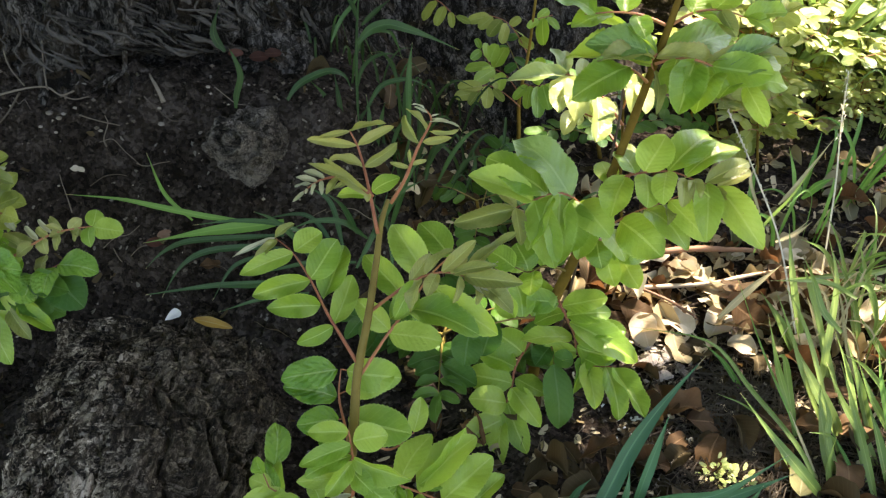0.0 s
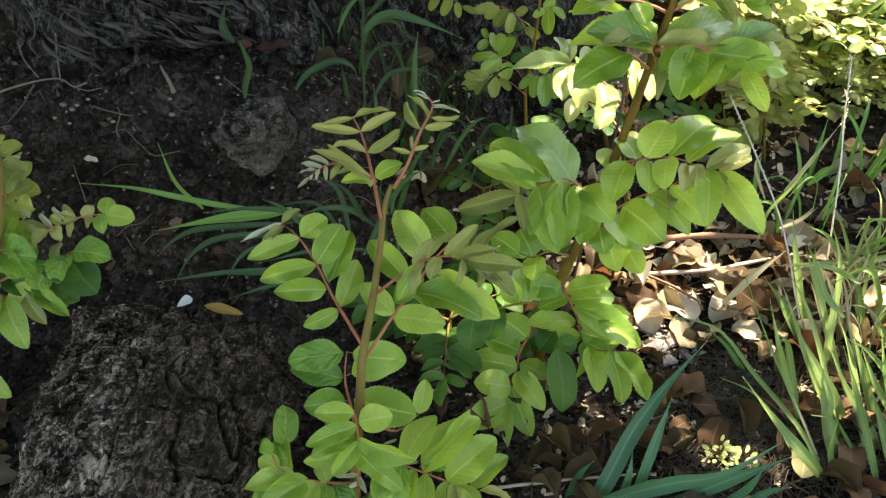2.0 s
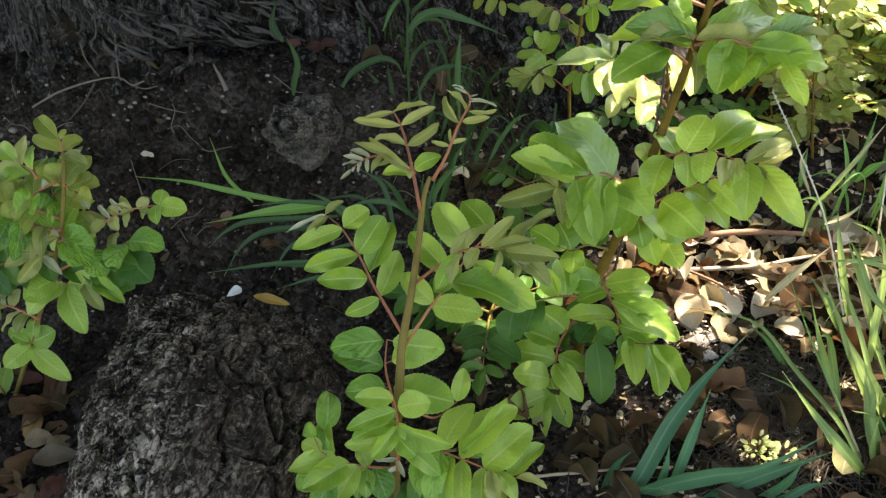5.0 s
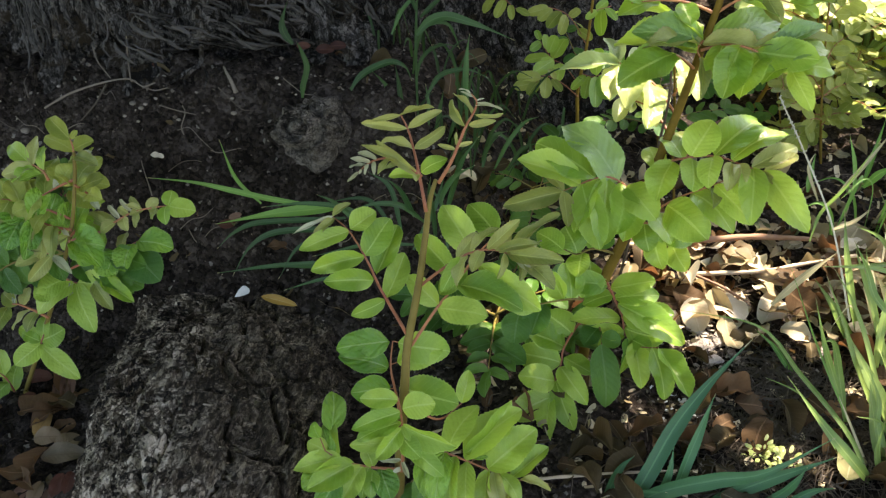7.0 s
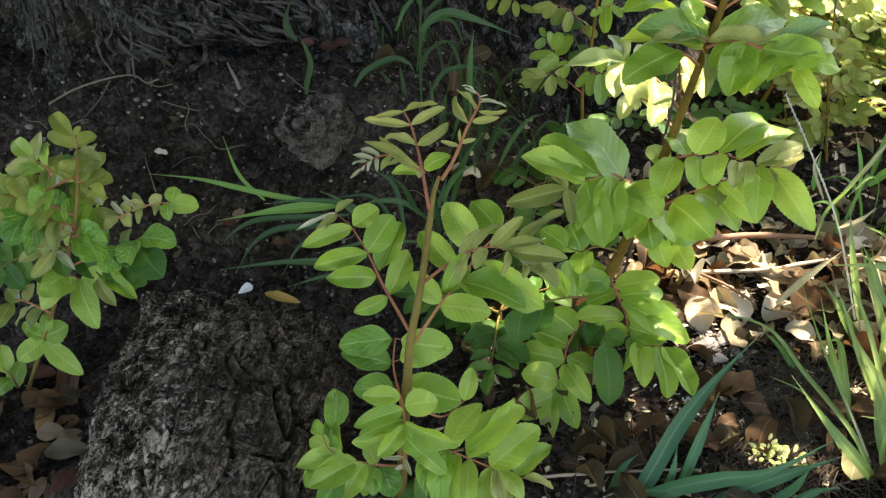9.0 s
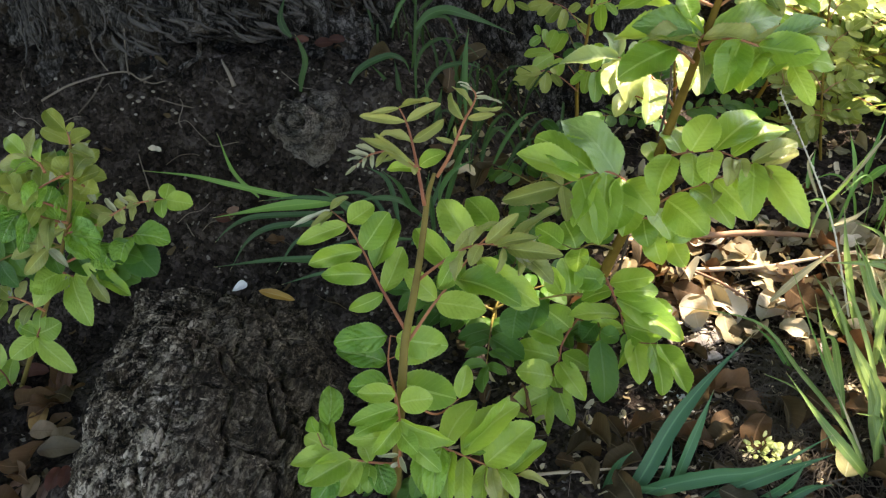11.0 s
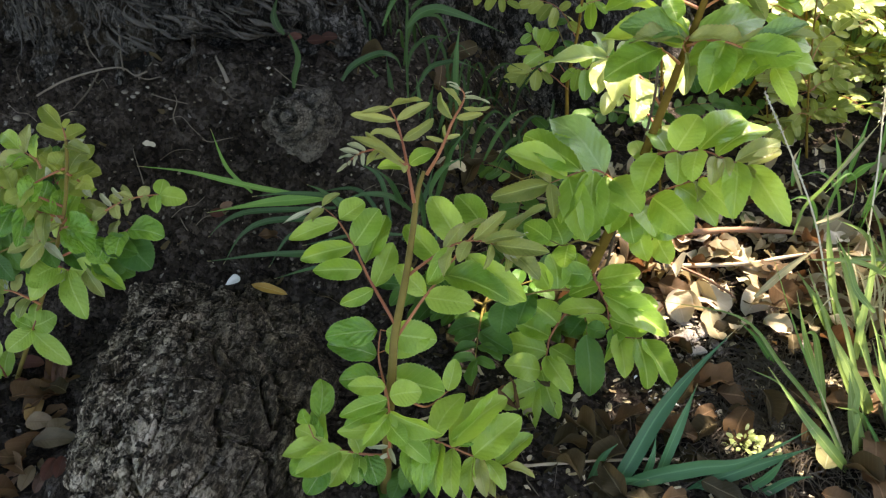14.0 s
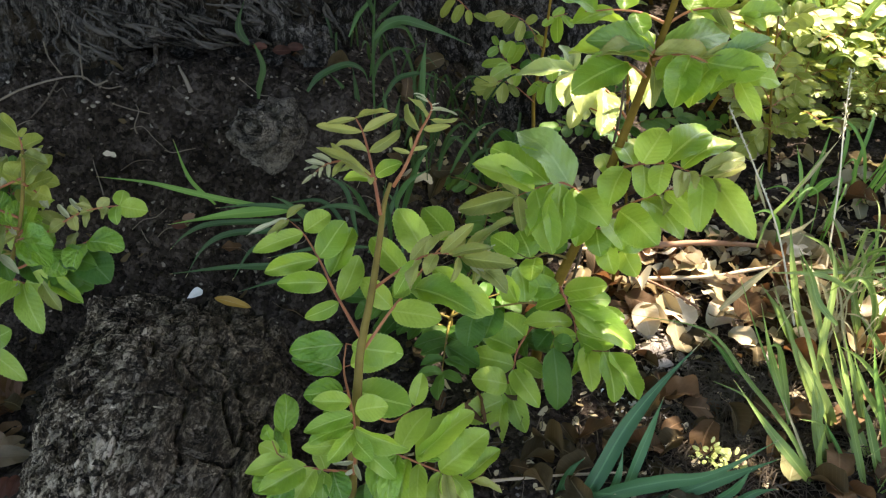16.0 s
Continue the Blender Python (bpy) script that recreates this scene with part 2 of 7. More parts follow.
BLADE = {
    # grass and shadegrass darkened for shade, sungrass lightened for sun, in the colour itself
    "grass": blade_material("shade_toned_grass", (0.010, 0.031, 0.005), (0.034, 0.080, 0.014), rough=0.6),
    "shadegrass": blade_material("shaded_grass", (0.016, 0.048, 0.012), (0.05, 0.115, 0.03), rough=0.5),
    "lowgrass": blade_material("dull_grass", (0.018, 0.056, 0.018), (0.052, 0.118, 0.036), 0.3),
    "midgrass": blade_material("green_grass", (0.075, 0.19, 0.03), (0.17, 0.33, 0.065)),
    "sungrass": blade_material("sun_toned_grass", (0.09, 0.17, 0.028), (0.23, 0.32, 0.09), 0.40, 0.38),
    "bluegrass": blade_material("bluish_grass", (0.022, 0.085, 0.034), (0.065, 0.175, 0.062), 0.3),
    "drygrass": blade_material("dry_grass", (0.3, 0.26, 0.13), (0.48, 0.42, 0.24), 0.3, 0.7),
}
STEM_GREEN = plain_material("green_stem", (0.105, 0.072, 0.018), (0.23, 0.18, 0.046), 0.55, 30, 0.001, 0.15)
STEM_BROWN = plain_material("brown_stem", (0.06, 0.037, 0.007), (0.175, 0.11, 0.02), 0.75, 60, 0.0015, 0.06)
STALK_RED = plain_material("red_stalk", (0.21, 0.062, 0.030), (0.38, 0.15, 0.065), 0.5, 30, 0.0008)
SOIL = soil_material()
# root and flakes: pale crest, right flank darkened in the colour for its shade
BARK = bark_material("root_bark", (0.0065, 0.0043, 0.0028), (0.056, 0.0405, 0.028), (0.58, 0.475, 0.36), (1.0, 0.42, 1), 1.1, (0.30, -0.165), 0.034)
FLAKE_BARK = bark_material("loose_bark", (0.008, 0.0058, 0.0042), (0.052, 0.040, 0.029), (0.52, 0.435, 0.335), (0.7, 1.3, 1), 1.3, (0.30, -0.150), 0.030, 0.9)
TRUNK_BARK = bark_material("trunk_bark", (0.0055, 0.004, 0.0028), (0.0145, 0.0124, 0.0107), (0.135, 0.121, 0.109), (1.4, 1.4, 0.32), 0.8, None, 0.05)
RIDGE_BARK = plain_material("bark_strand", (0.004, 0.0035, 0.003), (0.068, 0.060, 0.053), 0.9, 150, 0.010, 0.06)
# burl: turns darker and browner towards its right
BURL = bark_material("burl_wood", (0.013, 0.0105, 0.0085), (0.056, 0.047, 0.038), (0.25, 0.215, 0.176), (1, 1, 1), 1.6, (0.0, 0.385))
DRY_LOOK = {"rough": 0.65, "thin": 0.22, "quilt": 0.22, "spec": 0.12, "rim_share": 0.0, "side_share": 0.10}
DRY = [
    leaf_material("tan_dry_leaf", (0.31, 0.235, 0.13), (0.60, 0.49, 0.33), (0.5, 0.42, 0.25), (0.5, 0.36, 0.14), **DRY_LOOK),
    leaf_material("brown_dry_leaf", (0.042, 0.031, 0.0145), (0.12, 0.09, 0.044), (0.2, 0.15, 0.08), (0.3, 0.17, 0.06), **DRY_LOOK),
    leaf_material("red_brown_dry_leaf", (0.075, 0.043, 0.020), (0.19, 0.108, 0.052), (0.26, 0.15, 0.08), (0.38, 0.15, 0.05), **DRY_LOOK),
    leaf_material("pale_dry_leaf", (0.47, 0.38, 0.26), (0.72, 0.62, 0.47), (0.6, 0.5, 0.38), (0.55, 0.45, 0.25), **DRY_LOOK),
    leaf_material("olive_dry_leaf", (0.11, 0.11, 0.045), (0.22, 0.20, 0.09), (0.3, 0.27, 0.16), (0.3, 0.28, 0.1), **DRY_LOOK),
]
SHADE_LEAF = [
    leaf_material("tan_brown_leaf", (0.20, 0.135, 0.080), (0.36, 0.26, 0.165), (0.12, 0.08, 0.05), (0.3, 0.2, 0.1), **DRY_LOOK),
    leaf_material("orange_tan_leaf", (0.27, 0.15, 0.055), (0.44, 0.27, 0.10), (0.2, 0.13, 0.06), (0.4, 0.22, 0.06), **DRY_LOOK),
    leaf_material("red_grey_leaf", (0.14, 0.078, 0.055), (0.27, 0.165, 0.115), (0.2, 0.13, 0.1), (0.3, 0.15, 0.08), **DRY_LOOK),
    leaf_material("dark_red_leaf", (0.045, 0.018, 0.013), (0.105, 0.045, 0.033), (0.10, 0.05, 0.035), (0.3, 0.1, 0.05), **DRY_LOOK),
]
YELLOW_LEAF = leaf_material("yellow_fallen_leaf", (0.34, 0.18, 0.03), (0.50, 0.30, 0.05), (0.45, 0.36, 0.16), (0.45, 0.3, 0.08), 0.55, 0.2)
PETAL = plain_material("petal_white", (0.46, 0.45, 0.42), (0.62, 0.61, 0.58), 0.6, 20, 0.0005, thin=0.2)
WOOD = plain_material("dry_stick", (0.2, 0.13, 0.08), (0.42, 0.33, 0.23), 0.8, 25, 0.002, stretch=(1, 1, 1))
RED_WOOD = plain_material("red_stick", (0.15, 0.07, 0.04), (0.26, 0.14, 0.08), 0.75, 25, 0.002)
ROOTLET = plain_material("rootlet", (0.06, 0.045, 0.03), (0.15, 0.12, 0.09), 0.8, 60, 0.001)
DARK_TWIG = plain_material("dark_twig", (0.03, 0.02, 0.014), (0.08, 0.055, 0.035), 0.8, 60, 0.001)
PALE_WOOD = plain_material("pale_wood", (0.06, 0.048, 0.04), (0.36, 0.31, 0.27), 0.9, 160, 0.012, 0.1, stretch=(2.5, 0.5, 1))
STONE = plain_material("crumb", (0.025, 0.02, 0.015), (0.10, 0.08, 0.06), 0.9, 50, 0.002)
FIBRE = plain_material("dry_fibre", (0.042, 0.031, 0.021), (0.17, 0.132, 0.09), 0.8, 30, 0.001)
CHIP = plain_material("wood_chip", (0.08, 0.062, 0.046), (0.30, 0.255, 0.20), 0.85, 60, 0.003)
FLUFF = plain_material("seed_fluff", (0.55, 0.5, 0.38), (0.8, 0.76, 0.64), 0.8, 60, 0.001, thin=0.4)


# ---- small builders ----
def smooth(a, b, x):
    k = min(1.0, max(0.0, (x - a) / (b - a)))
    return k * k * (3 - 2 * k)


def link(name, mesh, parent=None, mat=None):
    ob = new(name, mesh)
    if mat is not None and not mesh.materials:
        mesh.materials.append(mat)
    if parent is not None:
        ob.parent = parent
    return ob


def mesh_of(name, verts, faces, uvs=None, shade=True):
    me = bpy.data.meshes.new(name)
    me.from_pydata([tuple(v) for v in verts], [], faces)
    if uvs is not None:
        layer = me.uv_layers.new(name="UVMap")
        idx = np.empty(len(me.loops), dtype=np.int32)
        me.loops.foreach_get("vertex_index", idx)
        layer.data.foreach_set("uv", np.asarray(uvs, dtype=np.float32)[idx].ravel())
    if shade:
        me.polygons.foreach_set("use_smooth", [True] * len(me.polygons))
    me.update()
    return me


def spline(pts, n):
    """n points on a smooth curve through pts."""
    p = [Vector(q) for q in pts]
    if len(p) == 2:
        return [p[0].lerp(p[1], i / (n - 1)) for i in range(n)]
    p = [2 * p[0] - p[1], *p, 2 * p[-1] - p[-2]]
    out = []
    for i in range(n):
        s = i / (n - 1) * (len(p) - 3)
        k = min(int(s), len(p) - 4)
        f = s - k
        a, b, c, d = p[k:k + 4]
        out.append(0.5 * (2 * b + (c - a) * f + (2 * a - 5 * b + 4 * c - d) * f * f + (3 * b - a - 3 * c + d) * f ** 3))
    return out


def tube(name, pts, r0, r1, n=12, sides=7, rough=0.0):
    line = spline(pts, n)
    verts, faces, uvs = [], [], []
    for i, c in enumerate(line):
        d = (line[min(i + 1, n - 1)] - line[max(i - 1, 0)]).normalized()
        x = d.cross(Vector((0.3, -0.9, 0.2))).normalized()
        y = d.cross(x)
        r = r0 + (r1 - r0) * i / (n - 1)
        for j in range(sides):
            a = 2 * math.pi * j / sides
            k = r * (1 + rough * (noise.noise(c * 40 + Vector((math.cos(a), math.sin(a), 0))) if rough else 0))
            verts.append(c + (x * math.cos(a) + y * math.sin(a)) * k)
            uvs.append((i / (n - 1), j / sides))
    for i in range(n - 1):
        for j in range(sides):
            a, b = i * sides + j, i * sides + (j + 1) % sides
            faces.append((a, b, b + sides, a + sides))
    faces.append(tuple(range(sides - 1, -1, -1)))
    faces.append(tuple((n - 1) * sides + j for j in range(sides)))
    return mesh_of(name, verts, faces, uvs)


def leaf_mesh(name, nx, ny, teeth=0.0, fold=0.12, arc=0.10, curl=0.0, wave=0.03, fat=0.5, seed=0, blunt=False, ragged=0.0):
    """A leaf of length 1 along x and width 1 across y, hollowed along its midrib; its face looks up."""
    rnd = random.Random(seed)
    ph = rnd.uniform(0, 6)
    verts, faces, uvs = [], [], []
    for i in range(nx + 1):
        u = i / nx
        w = 0.5 * (math.sin(math.pi * u ** (0.95 + 1.0 * (0.5 - fat))) ** 0.52 if 0 < u < 1 else 0.0)
        if blunt:
            w = 0.5 * max(0.0, 1 - abs(2 * u - 1.04) ** 2.3) ** 0.5
        elif u > 0.86:
            w *= 1 - 0.22 * ((u - 0.86) / 0.14)
        if u < 0.12 and not blunt:
            w *= 0.65 + 0.35 * u / 0.12
        w = max(w, 0.012)
        if teeth:
            w *= 1 - teeth * (0.35 + 0.65 * u) * ((u * 15) % 1.0)
        lean = 0.0
        if ragged:
            w = max(0.02, w * (1 + ragged * 1.6 * noise.noise(Vector((u * 4.5, seed * 3.3, 1.7)))))
            lean = ragged * 0.22 * noise.noise(Vector((u * 6, seed * 5.1, 8.2)))
        for j in range(-ny, ny + 1):
            v = j / ny
            z = fold * abs(v) * w * 2 * 0.5 + arc * math.sin(math.pi * u)
            z += wave * math.sin(u * 11 + ph + v * 1.5) * abs(v) - curl * u * u
            z += 0.3 * wave * noise.noise(Vector((u * 6, v * 3, seed * 7.1)))
            verts.append((u, v * w + lean + 0.02 * math.sin(u * 5 + ph), z))
            uvs.append((u, 0.5 + 0.5 * v))
    m = 2 * ny + 1
    for i in range(nx):
        for j in range(m - 1):
            a = i * m + j
            faces.append((a, a + m, a + m + 1, a + 1))
    return mesh_of(name, verts, faces, uvs)


LEAF_MESHES = {}


def leaf_variants(key, mat, count, **shape):
    if key not in LEAF_MESHES:
        made = []
        for k in range(count):
            r = random.Random(k * 31 + len(key))
            kw = {a: (b(r) if callable(b) else b) for a, b in shape.items()}
            me = leaf_mesh(key + "_leaf", seed=k + len(key) * 10, **kw)
            me.materials.append(mat)
            made.append(me)
        LEAF_MESHES[key] = made
    return LEAF_MESHES[key]


for key in ("leaf", "bronze", "deep", "gloss", "sheen", "pale", "yellow", "dull"):
    leaf_variants(key, LEAF[key], 9, nx=60, ny=3, teeth=0.19 if key == "bronze" else 0.12, fold=lambda r: r.uniform(0.05, 0.42),
                  arc=lambda r: r.uniform(0.02, 0.17), wave=lambda r: r.uniform(0.015, 0.055), fat=lambda r: r.uniform(0.42, 0.6))
    leaf_variants(key + "_small", LEAF[key], 5, nx=9, ny=2, fold=lambda r: r.uniform(0, 0.15), arc=lambda r: r.uniform(0.0, 0.1), wave=0.02, blunt=True)
for k, mat in enumerate(DRY):
    leaf_variants("dry%d" % k, mat, 9, nx=14, ny=3, ragged=lambda r: r.choice((0.0, 0.05, 0.1, 0.16)), blunt=lambda r: r.random() < 0.75, fold=lambda r: r.uniform(-0.5, 1.3), arc=lambda r: r.uniform(-0.2, 0.3),
                  curl=lambda r: r.uniform(-0.25, 0.3), wave=lambda r: r.uniform(0.05, 0.16), fat=lambda r: r.uniform(0.4, 0.6))
RNG = random.Random(11)


def leaf_matrix(base, tip_vec, width, up, roll=0.0):
    """Pose of a unit leaf: from base along tip_vec, facing up."""
    x = tip_vec.normalized()
    y = Vector(up).cross(x).normalized()
    z = x.cross(y)
    if roll:
        y, z = y * math.cos(roll) + z * math.sin(roll), z * math.cos(roll) - y * math.sin(roll)
    length = tip_vec.length
    m = Matrix((x * length, y * length * width, z * length)).transposed().to_4x4()
    m.translation = base
    return m


def sapling(name, label, stem, radius, mat=None, taper=0.55):
    base = Vector(stem[0])
    ob = new(name)
    ob.location = base
    tagged(ob, label, "plant", "ash saplings")
    me = tube("stem", [Vector(p) - base for p in stem], radius, radius * taper, 26, 9, 0.12)
    link("stem", me, ob, mat or STEM_GREEN)
    return ob


def compound_leaf(plant, kind, rachis, up, leaflets):
    """A stalk with leaflets: each is (place along the stalk's points, tip from there in mm, width to length, own stalk's share, own kind)."""
    base = plant.location
    pts = [Vector(p) - base for p in rachis]
    stalk = link("compound_leaf", tube("leaf_stalk", pts, 0.0012 if kind.endswith("small") else 0.0024, 0.0007, 14, 6), plant, STEM_GREEN if kind.startswith("deep") else STALK_RED)
    for s, dx, dy, dz, w, *more in leaflets:
        gap = more[0] if more else 0.0
        own = more[1] if len(more) > 1 else kind
        k = min(int(s), len(pts) - 2)
        root = pts[k].lerp(pts[k + 1], s - k)
        vec = Vector((dx, dy, dz)) / 1000
        roll = RNG.gauss(0, 0.3)
        if gap:
            foot, root = root, root + vec * gap
            vec = vec * (1 - gap)
            if gap > 0.08:
                link("leaflet_stalk", tube("leaflet_stalk", [foot, root], 0.0009, 0.0007, 2, 5), stalk, STALK_RED)
        if own == "leaf" and s > 0.68 * (len(pts) - 1) and vec.length < 0.06 and RNG.random() < 0.3 and w < 0.6:
            own = "bronze"
        ob = link("leaflet", RNG.choice(LEAF_MESHES[own]), stalk)
        ob.matrix_basis = leaf_matrix(root, vec * RNG.uniform(0.98, 1.03), w * (RNG.uniform(0.92, 1.02) if own in ("bronze", "pale") else RNG.uniform(1.1, 1.24)), up, roll)
    return stalk


def grass_tuft(name, label, base):
    ob = new(name)
    ob.location = (base[0], base[1], height(base[0], base[1]))
    return tagged(ob, label, "grass", "grass clumps")


def blade(tuft, kind, pts, width, name="blade"):
    base = tuft.location
    n = 18
    line = spline([Vector(p) - base for p in pts], n)
    verts, faces, uvs = [], [], []
    turn = RNG.uniform(-0.5, 0.5)
    for i, c in enumerate(line):
        u = i / (n - 1)
        d = (line[min(i + 1, n - 1)] - line[max(i - 1, 0)]).normalized()
        face = Vector((0.25 * math.sin(3 * u + turn * 4) + turn * 0.6, -0.7, 0.75)).normalized()
        side = d.cross(face).normalized()
        up = side.cross(d)
        w = 0.5 * width * (0.45 + 0.55 * smooth(0, 0.25, u)) * (1 - smooth(0.45, 1.02, u)) + 0.0003
        for v, z in ((-1, 0.35), (-0.5, 0.12), (0, 0), (0.5, 0.12), (1, 0.35)):
            verts.append(c + side * (v * w) + up * (z * w))
            uvs.append((u, 0.5 + 0.5 * v))
    for i in range(n - 1):
        for j in range(4):
            a = i * 5 + j
            faces.append((a, a + 5, a + 6, a + 1))
    return link(name, mesh_of(name, verts, faces, uvs), tuft, BLADE[kind])


# ---- ground ----
def height(x, y):
    """Level of the soil: flat litter, and a bank that climbs to the tree's foot."""
    bank = 0.30 * smooth(1.06, 1.42, y) * smooth(0.24, -0.10, x) + 0.06 * smooth(1.42, 2.2, y) * smooth(0.3, -0.2, x)
    dip = -0.05 * smooth(-0.40, -0.56, x) * smooth(1.12, 0.98, y) - 0.03 * smooth(-0.16, -0.08, x) * smooth(0.12, 0.0, x) * smooth(1.1, 0.95, y)
    near = smooth(6.0, 3.0, abs(x) + abs(y - 1))
    p = Vector((x, y, 0))
    rough = 0.010 * noise.fractal(p * 9, 1.0, 2.0, 4) + 0.016 * noise.noise(p * 3.1) + 0.022 * noise.fractal(p * 10 + Vector((2, 7, 0)), 0.9, 2.0, 4) * smooth(0.1, -0.2, x)
    lumps = (0.022 * max(0.0, noise.noise(p * 20 + Vector((5, 0, 0)))) + 0.012 * noise.fractal(p * 38, 0.9, 2.0, 3)) * smooth(0.1, -0.2, x)
    return bank + dip + near * (rough + lumps)


def spread(lo, hi, step, out):
    a = list(np.arange(lo, hi + step / 2, step))
    d, left, right = step, [], []
    x = 0.0
    for _ in range(out):
        d *= 1.55
        x += d
        left.append(lo - x)
        right.append(hi + x)
    return left[::-1] + a + right


gx, gy = spread(-1.3, 1.5, 0.0125, 24), spread(0.35, 2.5, 0.0125, 24)
verts = [(x, y, height(x, y)) for y in gy for x in gx]
nxg = len(gx)
faces = [(j * nxg + i, j * nxg + i + 1, (j + 1) * nxg + i + 1, (j + 1) * nxg + i) for j in range(len(gy) - 1) for i in range(nxg - 1)]
ground = link("ground", mesh_of("ground", verts, faces), None, SOIL)
tagged(ground, "dark crumbly bare soil rising in a bank to the tree", "ground", kind="structure")


# ---- tree: trunk, surface root, burl, limbs and crown ----
tree = new("tree")
tree.location = (-0.55, 2.27, 0.0)
tagged(tree, "large old tree with rough grey fissured bark and a surface root", "tree")
TB = tree.location


def ridges(p, f):
    """Bark relief: plates with narrow deep cracks between them."""
    d = noise.voronoi(p * f)[0]
    return smooth(0.0, 0.13, d[1] - d[0])


def flakes(p, f, steps):
    """Layered scales: a terraced, broken surface."""
    v = steps * (0.5 + 0.5 * noise.fractal(p * f, 0.9, 2.1, 4))
    return (math.floor(v) + smooth(0.82, 1.0, v - math.floor(v))) / steps


def trunk_point(a, z, fine=True):
    """A point of the trunk's skin, from the tree's foot: a flared base with buttresses and a hollow beneath the front lobe."""
    flare = 0.62 + 0.40 * math.exp(-max(z, 0) / 0.42)
    butt = 1 + 0.10 * math.exp(-max(z, 0) / 0.5) * (math.cos(5 * a + 0.8) + 0.6 * math.cos(8 * a + 2.0))
    r = flare * butt
    p = Vector((math.cos(a) * r, math.sin(a) * r, z))
    warp = Vector((noise.noise(p * 4), noise.noise(p * 4 + Vector((9, 0, 0))), 0)) * 0.08
    q = p + warp
    g = Vector((q.x * 1.2, q.y * 1.2, q.z * 0.45 + q.x * 0.25))
    k = 0.03 * noise.fractal(p * 6, 1.0, 2.0, 4)
    if fine:
        k += 0.022 * ridges(g, 8) + 0.07 * flakes(g, 9, 5) + 0.02 * flakes(g, 26, 4) + 0.010 * noise.noise(Vector((p.x * 60, p.y * 60, p.z * 18)))
    else:
        k += 0.067
    k -= 0.06 * math.exp(-((z - 0.312 - 0.01 * noise.noise(p * 20)) / 0.022) ** 2) * smooth(-1.54, -1.46, a) * smooth(-1.16, -1.24, a)
    return Vector((math.cos(a) * (r + k), math.sin(a) * (r + k), z))


def trunk_mesh():
    verts, faces = [], []
    na, nz = 420, 260
    for i in range(nz + 1):
        z = -0.1 + 3.4 * (i / nz) ** 2.2
        for j in range(na):
            a = 2 * math.pi * j / na
            verts.append(trunk_point(a - 2 * math.pi if a > math.pi else a, z))
    for i in range(nz):
        for j in range(na):
            b = i * na + (j + 1) % na
            faces.append((i * na + j, b, b + na, i * na + j + na))
    return mesh_of("trunk", verts, faces)


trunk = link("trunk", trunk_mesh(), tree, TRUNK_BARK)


def bark_ridge(a, z, da, dz, size, r):
    """A fibrous strand of bark, lying in the trunk's skin and fraying at its ends."""
    n, sides = 16, 6
    verts, faces = [], []
    bend = r.gauss(0, 0.01)
    line = [trunk_point(a + da * t + bend * math.sin(3 * t), z + dz * t, False) for t in (i / (n - 1) for i in range(n))]
    for i, c in enumerate(line):
        t = i / (n - 1)
        out = Vector((c.x, c.y, 0.25)).normalized()
        d = (line[min(i + 1, n - 1)] - line[max(i - 1, 0)]).normalized()
        side = d.cross(out).normalized()
        w = size * (math.sin(math.pi * (0.06 + 0.88 * t)) ** 0.6) * (1 + 0.8 * noise.noise(c * 90))
        for j in range(sides):
            b = 2 * math.pi * j / sides
            verts.append(c + side * w * math.cos(b) + out * w * 0.55 * math.sin(b))
    for i in range(n - 1):
        for j in range(sides):
            p, q = i * sides + j, i * sides + (j + 1) % sides
            faces.append((p, q, q + sides, p + sides))
    faces += [tuple(range(sides - 1, -1, -1)), tuple((n - 1) * sides + j for j in range(sides))]
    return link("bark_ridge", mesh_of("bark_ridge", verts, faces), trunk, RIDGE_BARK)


strands = random.Random(52)
for count, a0, a1, z0, z1, da, dz, size in ((110, -1.60, -1.24, 0.335, 0.47, 0.085, -0.030, 0.0026), (50, -1.88, -1.80, 0.36, 0.47, 0.10, -0.085, 0.0030), (60, -1.80, -1.56, 0.35, 0.48, 0.015, -0.055, 0.0022),
                                            (40, -1.24, -1.0, 0.33, 0.50, 0.05, -0.05, 0.0024), (30, -2.1, -1.88, 0.32, 0.46, 0.05, -0.05, 0.0024)):
    for _ in range(count):
        bark_ridge(strands.uniform(a0, a1), strands.uniform(z0, z1), da * strands.uniform(0.25, 0.8), dz * strands.uniform(0.3, 1.0), size * strands.uniform(0.6, 1.7), strands)


